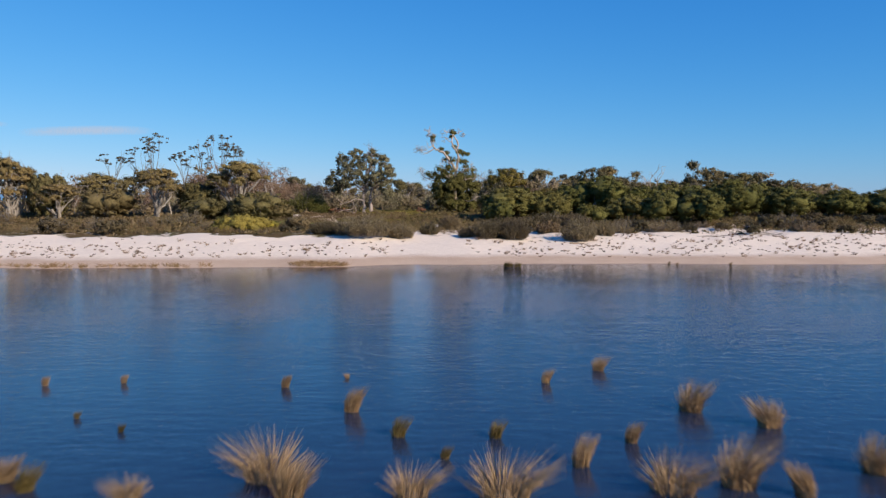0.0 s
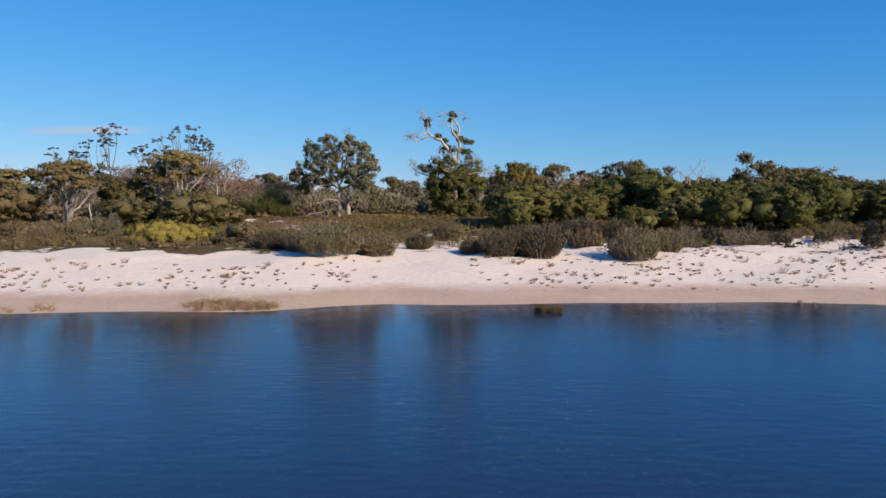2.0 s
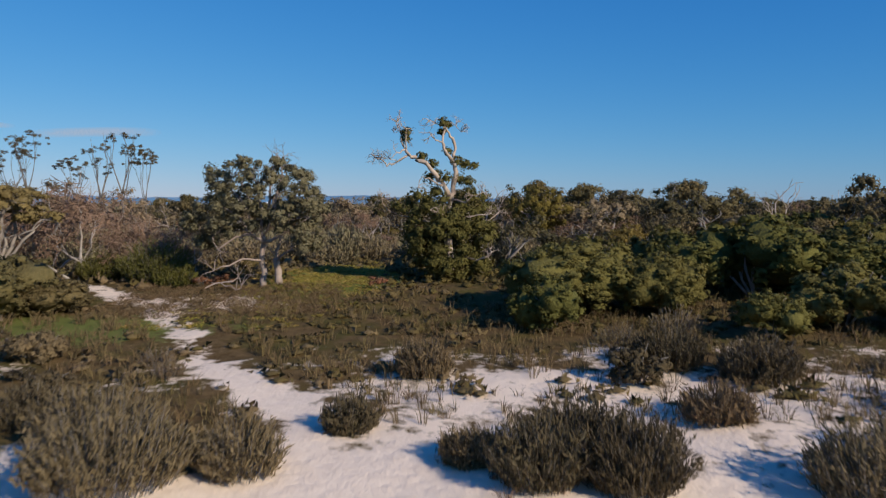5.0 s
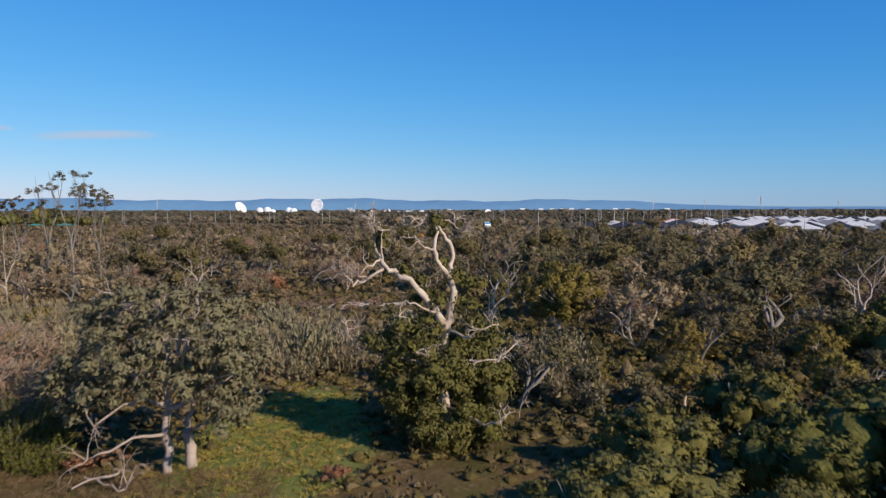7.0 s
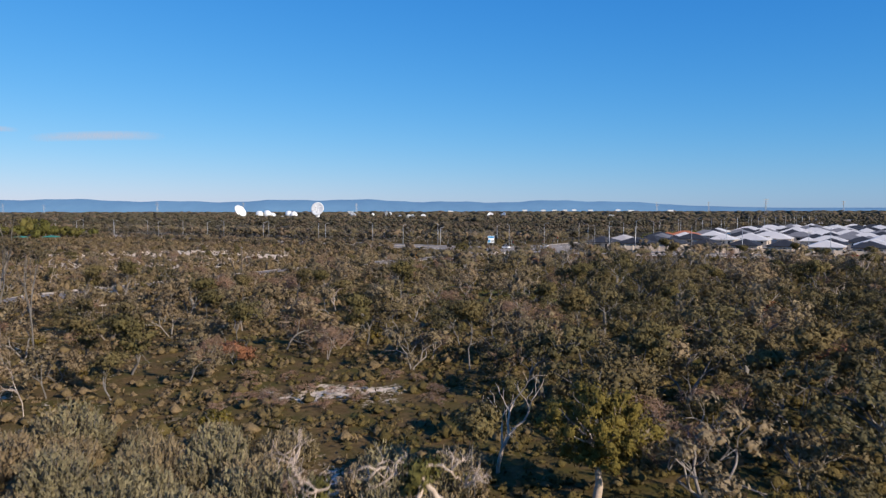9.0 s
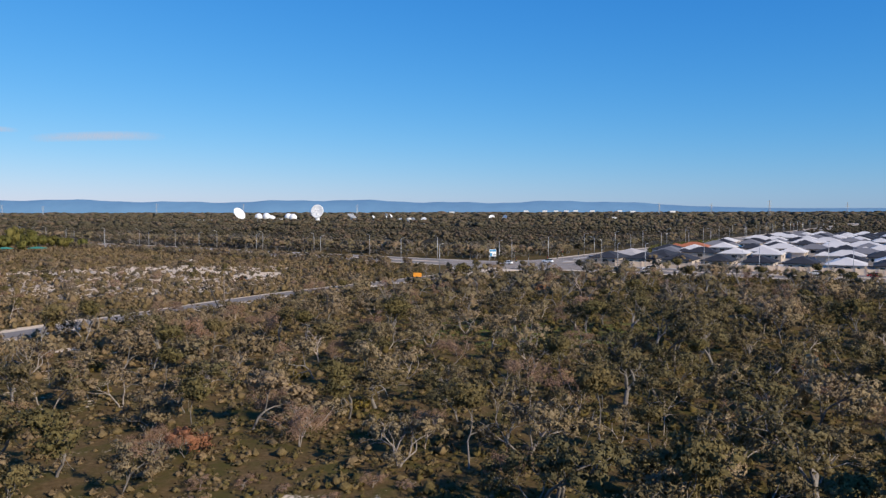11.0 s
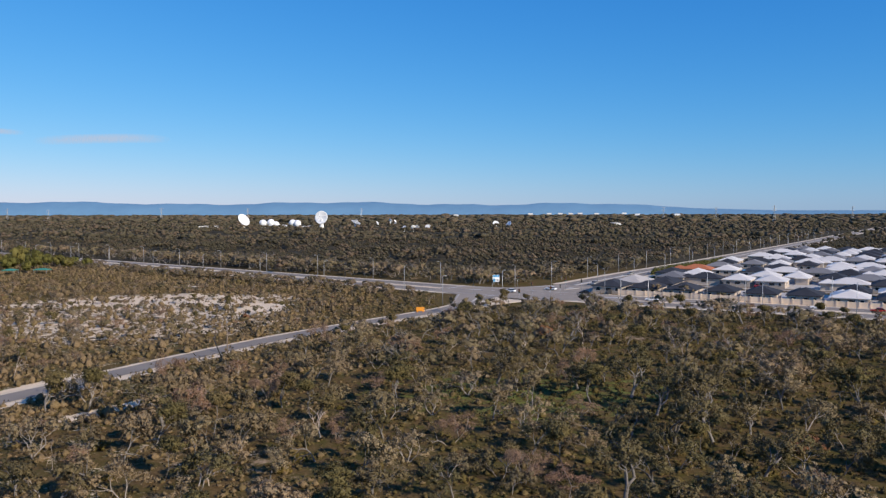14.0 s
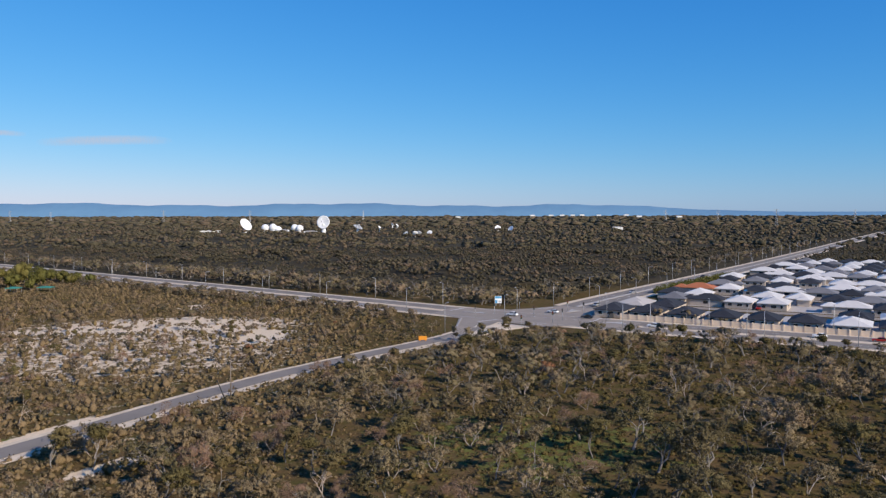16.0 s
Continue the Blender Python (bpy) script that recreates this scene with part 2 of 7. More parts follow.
def ground_material():
    m, nt, b, out = tree_of("sand_and_bush_floor")
    pos = node(nt, "NewGeometry").outputs["Position"]
    att = [node(nt, "Attribute", attribute_name=a).outputs["Fac"] for a in ("sand", "grass", "damp", "far")]
    n_big, n_mid, n_fine, n_grain = (noise_node(nt, pos, s, 5) for s in (0.05, 0.35, 2.2, 14))
    mottled = math_node(nt, "ADD", math_node(nt, "MULTIPLY", n_mid, 0.6), math_node(nt, "MULTIPLY", n_fine, 0.4))
    litter = mix_col(nt, ramp(nt, n_fine, 0.35, 0.65), (0.09, 0.058, 0.026), (0.15, 0.1, 0.048))
    litter = mix_col(nt, ramp(nt, n_mid, 0.42, 0.62), litter, (0.08, 0.068, 0.022))
    litter = mix_col(nt, ramp(nt, math_node(nt, "ADD", math_node(nt, "MULTIPLY", n_big, 0.5), math_node(nt, "MULTIPLY", mottled, 0.5)), 0.57, 0.63), litter, (0.3, 0.215, 0.14))
    dry = mix_col(nt, ramp(nt, n_fine, 0.3, 0.7), (0.84, 0.69, 0.545), (0.76, 0.615, 0.48))
    inland = node(nt, "SeparateXYZ")
    link(nt, pos, inland.inputs[0])
    dry = mix_col(nt, ramp(nt, inland.outputs[1], 100, 180), dry, mix_col(nt, ramp(nt, n_fine, 0.3, 0.7), (0.74, 0.595, 0.43), (0.6, 0.475, 0.335)))
    wet = mix_col(nt, ramp(nt, n_mid, 0.3, 0.7), (0.57, 0.41, 0.29), (0.5, 0.35, 0.245))
    f_damp = ramp(nt, math_node(nt, "ADD", att[2], math_node(nt, "MULTIPLY", math_node(nt, "SUBTRACT", mottled, 0.5), 0.7)), 0.25, 0.75)
    sand = mix_col(nt, f_damp, dry, wet)
    grass = mix_col(nt, ramp(nt, mottled, 0.35, 0.65), (0.1, 0.125, 0.03), (0.16, 0.16, 0.05))
    far = mix_col(nt, ramp(nt, n_big, 0.3, 0.7), (0.05, 0.045, 0.03), (0.075, 0.062, 0.042))
    jitter = math_node(nt, "MULTIPLY", math_node(nt, "SUBTRACT", mottled, 0.5), 1.6)
    col = mix_col(nt, ramp(nt, math_node(nt, "ADD", att[1], jitter), 0.4, 0.6), litter, grass)
    col = mix_col(nt, ramp(nt, math_node(nt, "ADD", att[0], jitter), 0.43, 0.57), col, sand)
    col = mix_col(nt, att[3], col, far)
    link(nt, col, b.inputs["Base Color"])
    b.inputs["Roughness"].default_value, b.inputs["Specular IOR Level"].default_value = 0.95, 0.02
    bump(nt, b, math_node(nt, "ADD", math_node(nt, "ADD", math_node(nt, "MULTIPLY", n_mid, 1.6), math_node(nt, "MULTIPLY", n_fine, 1.15)), math_node(nt, "MULTIPLY", noise_node(nt, pos, 5.5, 4), 0.35)), 0.5, 0.12)
    return m


def cloud_material():
    m, nt, b, out = tree_of("thin_cloud")
    co = node(nt, "TexCoord").outputs["Object"]
    mp = node(nt, "Mapping")
    mp.inputs["Scale"].default_value = (0.012, 1, 0.05)
    link(nt, co, mp.inputs["Vector"])
    n1 = noise_node(nt, mp.outputs[0], 1.0, 5, 0.65)
    edge = node(nt, "Attribute", attribute_name="core").outputs["Fac"]
    a = ramp(nt, math_node(nt, "MULTIPLY", math_node(nt, "ADD", n1, 0.25), edge), 0.12, 0.75)
    # emission stands in for daylight on the cloud
    t, d, mx = node(nt, "BsdfTransparent"), node(nt, "Emission"), node(nt, "MixShader")
    d.inputs[0].default_value, d.inputs[1].default_value = (0.46, 0.56, 0.72, 1), 0.9
    link(nt, math_node(nt, "MULTIPLY", a, 0.85), mx.inputs[0])
    link(nt, t.outputs[0], mx.inputs[1])
    link(nt, d.outputs[0], mx.inputs[2])
    link(nt, mx.outputs[0], out.inputs[0])
    return m


WATER, GROUND, CLOUD = water_material(), ground_material(), cloud_material()

# ---- mesh helpers ----
def mesh_from(name, verts, faces, mats, smooth=False):
    me = bpy.data.meshes.new(name)
    me.from_pydata(np.asarray(verts, float).reshape(-1, 3).tolist(), [], [list(map(int, f)) for f in faces])
    for mt in mats if isinstance(mats, (list, tuple)) else [mats]:
        me.materials.append(mt)
    if smooth:
        me.polygons.foreach_set("use_smooth", [True] * len(me.polygons))
    me.update()
    return me


def faced(leaves, soft):
    """Turns each leaf's upper side towards the outside of its clump."""
    out = np.array(leaves)
    g = np.cross(out[:, 1] - out[:, 0], out[:, 2] - out[:, 0])
    back = (g * soft).sum(1) < 0
    out[back] = out[back][:, ::-1]
    return out


def quads_mesh(name, verts, mat, tint=None, soft=None):
    """A mesh of loose leaves with k corners each; verts is (n, k, 3)."""
    n, k = len(verts), verts.shape[1]
    if soft is not None:
        verts = faced(verts, soft)
    me = bpy.data.meshes.new(name)
    me.vertices.add(k * n)
    me.vertices.foreach_set("co", np.ascontiguousarray(verts, dtype=np.float32).ravel())
    me.loops.add(k * n)
    me.loops.foreach_set("vertex_index", np.arange(k * n, dtype=np.int32))
    me.polygons.add(n)
    me.polygons.foreach_set("loop_start", np.arange(0, k * n, k, dtype=np.int32))
    me.polygons.foreach_set("loop_total", np.full(n, k, dtype=np.int32))
    me.materials.append(mat)
    if soft is not None:
        me.polygons.foreach_set("use_smooth", np.ones(n, bool))
    me.update(calc_edges=True)
    if soft is not None:
        me.normals_split_custom_set_from_vertices(np.repeat(soft, k, axis=0).tolist())
    if tint is not None:
        at = me.attributes.new("tint", "FLOAT", "POINT")
        at.data.foreach_set("value", np.repeat(np.asarray(tint, np.float32), k))
    return me


def part(name, me, parent, label="", m=None):
    ob = new(name, me)
    ob.parent = parent
    if m is not None:
        ob.matrix_basis = m
    return tagged(ob, label) if label else ob


def bm_mesh(name, bm, mat, smooth=False):
    me = bpy.data.meshes.new(name)
    bm.to_mesh(me)
    bm.free()
    me.materials.append(mat)
    if smooth:
        me.polygons.foreach_set("use_smooth", [True] * len(me.polygons))
    return me


def box(bm, x0, y0, z0, x1, y1, z1):
    r = bmesh.ops.create_cube(bm, size=1, matrix=Matrix.Translation(((x0 + x1) / 2, (y0 + y1) / 2, (z0 + z1) / 2)) @ Matrix.Diagonal((x1 - x0, y1 - y0, z1 - z0, 1)))
    return r["verts"]


def box_mesh(name, mat, *dims, bevel=0.0):
    bm = bmesh.new()
    box(bm, *dims)
    if bevel:
        bmesh.ops.bevel(bm, geom=bm.edges[:], offset=bevel, segments=1, affect="EDGES")
    return bm_mesh(name, bm, mat)


def cone(bm, r0, r1, z0, z1, sides=8, x=0.0, y=0.0):
    bmesh.ops.create_cone(bm, cap_ends=True, segments=sides, radius1=r0, radius2=r1, depth=z1 - z0, matrix=Matrix.Translation((x, y, (z0 + z1) / 2)))


def unit(v):
    return v / np.maximum(np.linalg.norm(v, axis=-1, keepdims=True), 1e-9)


def leaf_quads(rng, P, N, length, width):
    """Pointed leaves at P that face along N."""
    n = len(P)
    t = unit(np.cross(N, rng.normal(size=(n, 3))))
    b = np.cross(N, t)
    s = rng.uniform(0.7, 1.3, (n, 1))
    return np.stack([P - t * length * s - b * width * s, P + t * length * s - b * width * s * 0.4, P + t * length * s * 0.1 + b * width * s * 1.5], axis=1)


def clump_leaves(rng, centres, radii, per, length, width, flat=0.75, wild=0.8):
    """Leaves spread over the shells of clumps, facing roughly outwards."""
    c = np.repeat(np.asarray(centres, float), per, axis=0)
    r = np.repeat(np.asarray(radii, float), per)[:, None]
    d = unit(rng.normal(size=(len(c), 3)) + np.array([0, 0, 0.25]))
    P = c + d * r * rng.uniform(0.55, 1.15, (len(c), 1)) * np.array([1, 1, flat])
    N = unit(d + wild * rng.normal(size=d.shape) * 0.6 + np.array([0, 0, 0.25]))
    return leaf_quads(rng, P, N, length, width)


ICO = {}


def ico(level=1):
    if level not in ICO:
        bm = bmesh.new()
        if level:
            bmesh.ops.create_icosphere(bm, subdivisions=level, radius=1)
        else:
            bmesh.ops.create_cone(bm, cap_ends=False, segments=4, radius1=1, radius2=0, depth=1, matrix=Matrix.Translation((0, 0, 0.5)))
            bmesh.ops.create_cone(bm, cap_ends=False, segments=4, radius1=0, radius2=1, depth=1, matrix=Matrix.Translation((0, 0, -0.5)))
            bmesh.ops.remove_doubles(bm, verts=bm.verts[:], dist=0.01)
        bm.verts.ensure_lookup_table()
        bm.verts.index_update()
        ICO[level] = np.array([v.co for v in bm.verts]), np.array([[v.index for v in f.verts] for f in bm.faces])
        bm.free()
    return ICO[level]


def cores(rng, centres, radii, flat, loose=True, level=1):
    """The dense inside of leaf clumps: ragged sprays of leafage set round each centre."""
    V, T = ico(level)
    n = len(centres)
    stretch = np.array([1, 1, flat]) if np.ndim(flat) == 0 else np.asarray(flat)[:, None, :]
    R = np.asarray(radii)[:, None, None]
    if not loose:
        P = V[None] * rng.uniform(*((0.7, 1.25) if level < 2 else (0.84, 1.14)), (n, len(V), 1)) * R * stretch + np.asarray(centres)[:, None]
        return P.reshape(-1, 3), (T[None] + (np.arange(n) * len(V))[:, None, None]).reshape(-1, 3)
    tri = V[T]
    mid = tri.mean(1, keepdims=True)
    P = mid + (tri - mid)[None] * rng.uniform(0.55, 1.25, (n, len(T), 1, 1))
    P = P * rng.uniform(0.6, 1.15, (n, len(T), 1, 1)) + rng.normal(size=(n, len(T), 3, 3)) * (0.2 if level == 1 else 0.13)
    P = P * R[..., None] * (stretch if np.ndim(flat) == 0 else stretch[:, None]) + np.asarray(centres)[:, None, None]
    return P.reshape(-1, 3), np.arange(n * len(T) * 3).reshape(-1, 3)


def crown_mesh(name, quads, lump_v, lump_f, mat, tint_q=None, tint_v=None, soft=None, soft_v=None):
    """Loose leaves and their dense insides as one mesh."""
    nq, nt, k = len(quads), len(lump_f), quads.shape[1]
    quads = faced(quads, soft)
    me = bpy.data.meshes.new(name)
    co = np.concatenate([np.asarray(quads, np.float32).reshape(-1, 3), np.asarray(lump_v, np.float32)])
    me.vertices.add(len(co))
    me.vertices.foreach_set("co", co.ravel())
    idx = np.concatenate([np.arange(k * nq), np.asarray(lump_f).ravel() + k * nq]).astype(np.int32)
    me.loops.add(len(idx))
    me.loops.foreach_set("vertex_index", idx)
    me.polygons.add(nq + nt)
    me.polygons.foreach_set("loop_start", np.concatenate([np.arange(0, k * nq, k), k * nq + np.arange(0, 3 * nt, 3)]).astype(np.int32))
    me.polygons.foreach_set("loop_total", np.concatenate([np.full(nq, k), np.full(nt, 3)]).astype(np.int32))
    me.polygons.foreach_set("use_smooth", np.ones(nq + nt, bool))
    me.materials.append(mat)
    me.update(calc_edges=True)
    me.normals_split_custom_set_from_vertices(np.concatenate([np.repeat(soft, k, axis=0), soft_v]).tolist())
    if tint_q is not None:
        me.attributes.new("tint", "FLOAT", "POINT").data.foreach_set("value", np.concatenate([np.repeat(tint_q, k), tint_v]).astype(np.float32))
    return me


def leafy(name, rng, centres, radii, per, length, width, mat, flat=0.75, wild=0.8, core=0.7, level=1, lobes=None):
    """A crown of leaf clumps with dense insides."""
    q = clump_leaves(rng, centres, radii, per, length, width, flat, wild)
    cc, up = np.asarray(centres, float), np.array([0, 0, 0.25])
    mid = cc.mean(0)
    lean = unit(cc - mid) * 0.35 * np.asarray(radii)[:, None]
    soft = unit(q.mean(1) - np.repeat(cc - lean, per, axis=0) + up * np.repeat(np.asarray(radii), per)[:, None] + rng.normal(size=(len(q), 3)) * 0.25 * np.repeat(np.asarray(radii), per)[:, None])
    if core < 0.05:
        return quads_mesh(name, q, mat)
    lv, lf = cores(rng, centres, np.asarray(radii) * core, flat, False, level)
    sv = unit(lv - np.repeat(cc - lean, len(ico(level)[0]), axis=0))
    if lobes is not None:
        bv, bf = cores(rng, lobes[0], lobes[1], lobes[2], False, 3)
        lv, lf = np.concatenate([lv, bv]), np.concatenate([lf, bf + len(lv)])
        sv = np.concatenate([sv, unit(bv - np.repeat(lobes[0], len(ico(3)[0]), axis=0))])
    return crown_mesh(name, q, lv, lf, mat, soft=soft, soft_v=sv)


def tube(verts, faces, pts, radii, sides=5):
    pts = np.asarray(pts, float)
    base = len(verts)
    for i, p in enumerate(pts):
        d = unit(pts[min(i + 1, len(pts) - 1)] - pts[max(i - 1, 0)])
        a = unit(np.cross(d, [0.31, 0.87, 0.12] if abs(d[2]) > 0.5 else [0, 0, 1.0]))
        b = np.cross(d, a)
        for k in range(sides):
            th = 2 * math.pi * k / sides
            verts.append(p + radii[i] * (math.cos(th) * a + math.sin(th) * b))
    for i in range(len(pts) - 1):
        for k in range(sides):
            k2 = (k + 1) % sides
            faces.append((base + i * sides + k, base + i * sides + k2, base + (i + 1) * sides + k2, base + (i + 1) * sides + k))
    faces.append(tuple(base + (len(pts) - 1) * sides + k for k in range(sides)))


def crook(rng, pts, radii, amp, parts=3):
    """Breaks a smooth limb into crooked steps."""
    P, R = [np.array(pts[0], float)], [radii[0]]
    for i in range(len(pts) - 1):
        p, q = np.array(pts[i], float), np.array(pts[i + 1], float)
        for k in range(1, parts + 1):
            t = k / parts
            P.append(p + (q - p) * t + rng.normal(size=3) * amp * (0.4 if k == parts else 1))
            R.append((radii[i] + (radii[i + 1] - radii[i]) * t) * rng.uniform(0.85, 1.15))
    return P, R


def limb(rng, verts, faces, p, d, length, r0, r1, bend, segs=4, sides=5, lift=0.0):
    pts, rad = [np.array(p, float)], [r0]
    d = unit(np.array(d, float))
    for i in range(segs):
        d = unit(d + rng.normal(size=3) * bend + np.array([0, 0, lift]))
        pts.append(pts[-1] + d * length / segs)
        rad.append(r0 + (r1 - r0) * (i + 1) / segs)
    tube(verts, faces, pts, rad, sides)
    return pts, d


def branch_out(rng, verts, faces, p, d, length, r, depth, tips, kids=(2, 4), angle=0.7, shrink=0.68, bend=0.18, lift=0.06):
    """Forking limbs; tips collects the ends."""
    pts, d2 = limb(rng, verts, faces, p, d, length, r, r * 0.62, bend, 2 if depth < 1 else 3, 3 if depth < 2 else 5, lift)
    if depth == 0:
        tips.append(pts[-1])
        return
    for k in range(rng.integers(*kids)):
        side = unit(np.cross(d2, rng.normal(size=3)))
        nd = unit(d2 * math.cos(angle) + side * math.sin(angle) * rng.uniform(0.7, 1.25))
        at = pts[-1] if k == 0 else pts[-1 - int(rng.integers(0, 2))]
        branch_out(rng, verts, faces, at, nd, length * shrink * rng.uniform(0.8, 1.2), r * 0.58, depth - 1, tips, kids, angle, shrink, bend, lift)


def thing(name, label, category, group="", kind="", m=None):
    ob = new(name)
    ob.empty_display_size = 0.2
    if m is not None:
        ob.matrix_basis = m
    return tagged(ob, label, category, group, kind)


# ---- the ground ----
GROUND_Y = [-900, -300, -200, -160, 25, 45, 55.4, 62, 69, 78, 88, 97, 125, 200, 300, 390, 450, 1450, 4900]
GROUND_Z = [6, 4, 1.5, -1.6, -1.6, -0.6, 0, 0.6, 1.4, 1.9, 2.7, 3.5, 3.9, 4.3, 4.8, 5.3, 5.6, 8, 16]


def smooth(a, b, v):
    t = np.clip((np.asarray(v, float) - a) / (b - a), 0, 1)
    return t * t * (3 - 2 * t)


def shore(x):
    """How far the waterline bulges into the lake."""
    x = np.asarray(x, float)
    return 2.6 * smooth(-1, -8, x) + 0.25 * np.sin(x * 0.26 + 1) + 0.18 * np.sin(x * 0.66) + 0.9 * smooth(12, 26, x)


def wave(x, y, s, k):
    return np.sin(x * s + 1.7 * k) * np.sin(y * s * 1.13 + 0.6 * k) + 0.5 * np.sin(x * s * 2.3 + y * s * 1.7 + k)


def G(x, y):
    """Height of the ground."""
    x, y = np.asarray(x, float), np.asarray(y, float)
    near = 1 - smooth(60, 84, y)
    z = np.interp(y + shore(x) * near, GROUND_Y, GROUND_Z)
    dune = smooth(59, 67, y) * (1 - smooth(180, 215, y))
    z = z + dune * (0.1 * wave(x, y, 0.55, 1) + 0.06 * wave(x, y, 1.4, 2))
    z = z + 0.18 * np.exp(-((y - 70) / 3.6) ** 2) * (0.4 + 0.6 * np.sin(x * 0.33 + 2.0)) * smooth(3, 9, np.abs(x - 0.5))
    return z


def Gf(x, y):
    return float(G(x, y))


def near_path(x, y, line, width):
    """1 on a polyline's strip, fading at its edge."""
    d = np.full(np.shape(x), 1e9)
    for (ax, ay), (bx, by) in zip(line[:-1], line[1:]):
        L2 = (bx - ax) ** 2 + (by - ay) ** 2
        t = np.clip(((x - ax) * (bx - ax) + (y - ay) * (by - ay)) / L2, 0, 1)
        d = np.minimum(d, np.hypot(x - ax - t * (bx - ax), y - ay - t * (by - ay)))
    return 1 - smooth(width * 0.5, width * 0.5 + 1.5, d), d


MAIN_ROAD = [(-467.3, 754.1), (-323.8, 648.7), (-221.7, 572.7), (-152.9, 522.4), (-104.2, 485.6), (-57.6, 450.4), (-4.7, 411.3), (19.5, 394.6), (48.1, 377.2), (77.3, 360.2), (108.4, 344), (136, 329.8), (212.5, 292.3), (348.3, 229.9), (480, 170)]
CROSS_ROAD = [(24.9, 372.4), (39.4, 393.4), (56, 417.9), (93.9, 473), (141.7, 538.6), (192.9, 612.2), (256.6, 703.7), (366.4, 864.9), (524, 1101.3), (783.8, 1484.8)]
BUSH_ROAD = [(-130, 150), (-114.5, 166.2), (-91, 196.1), (-71.9, 224.7), (-64.6, 239.9), (-55.9, 257.7), (-47.8, 272.5), (-38.6, 288.3), (-27.1, 303.8), (-16.5, 317.7), (-4.6, 331.8), (5.1, 344.8), (11.7, 360.3), (18.4, 377.3)]
TRAIL = [(-0.4, 65.6), (-0.8, 70), (-1.6, 73.5), (-4, 76.5), (-6.8, 80), (-10, 86), (-12.8, 91), (-20, 97.5)]


SAND_TRACKS = [([(-150, 350), (-114, 354), (-88, 361), (-69, 355), (-52, 354)], 6), ([(-106, 425), (-98, 392), (-92, 362)], 3.5), ([(-55, 213), (-51.6, 218), (-47.5, 225)], 2.2), ([(-76, 228), (-72.6, 236.5), (-67, 246)], 2.0), ([(-42, 289.6), (-34.5, 284)], 2.5), ([(-20, 306), (-17.6, 318), (-11.9, 323.6), (-4.7, 331.7), (2.3, 334.9)], 3.0)]


def zones(x, y):
    """How sandy, grassy and damp the ground is, and how far off."""
    sand = 1 - smooth(67, 72, y - 1.2 * np.sin(x * 0.5) - 0.8 * np.sin(x * 1.4) - 2.2 * np.exp(-((x - 5.6) / 2.4) ** 2))
    sand = np.maximum(sand, (0.36 + 0.18 * smooth(-6, 2, x)) * (1 - smooth(77, 91, y)))
    sand = np.maximum(sand, (0.9 - 0.25 * smooth(77, 82, y)) * near_path(x, y, TRAIL, 0.6)[0])
    sand = np.maximum(sand, 0.6 * (1 - smooth(77, 85, y)) * smooth(1, 4, x))
    scar = np.exp(-(((x + 98) / 60) ** 2 + ((y - 366 - 0.12 * (x + 98)) / 27) ** 2) ** 1.5)
    for line, wide in SAND_TRACKS:
        sand = np.maximum(sand, 0.95 * near_path(x, y, line, wide)[0])
    sand = np.maximum(sand, 0.95 * np.exp(-(((x + 58) / 10) ** 2 + ((y - 342) / 13) ** 2) ** 2))
    sand = np.maximum(sand, 0.6 * np.exp(-((x + 6) / 10) ** 2 - ((y - 150) / 6) ** 2))
    sand = np.maximum(sand, 0.76 * scar + 0.55 * np.exp(-(((x + 66) / 30) ** 2 + ((y - 335) / 11) ** 2) ** 2))
    sand = np.maximum(sand, 0.56 * np.exp(-(((x + 95) / 72) ** 2 + ((y - 322) / 62) ** 2) ** 2))
    sand = np.maximum(sand, 0.5 * np.exp(-((x + 5) / 13) ** 2 - ((y - 128) / 7) ** 2))
    sand = np.maximum(sand, (0.1 + 0.22 * smooth(0, -40, x)) * smooth(110, 150, y) * (1 - smooth(250, 350, y)))
    sand = np.maximum(sand, 0.5 * np.exp(-(((x + 9.5) / 6) ** 2 + ((y - 92) / 3.5) ** 2) ** 2))
    grass = 0.95 * np.exp(-(((x + 4.8) / 5.2) ** 2 + ((y - 102) / 11) ** 2) ** 2) + 0.7 * np.exp(-((x + 16) / 13) ** 2 - ((y - 86) / 5) ** 2)
    grass = np.maximum(grass, 0.55 * np.exp(-((x - 20) / 50) ** 2 - ((y - 230) / 30) ** 2))
    grass = np.maximum(grass, 0.95 * np.exp(-(((x + 74) / 6) ** 2 + ((y - 229) / 5) ** 2) ** 2))
    damp = 1 - smooth(0.8, 7.6, y + shore(x) - 55.4)
    far = smooth(470, 560, y)
    return sand, grass, damp, far


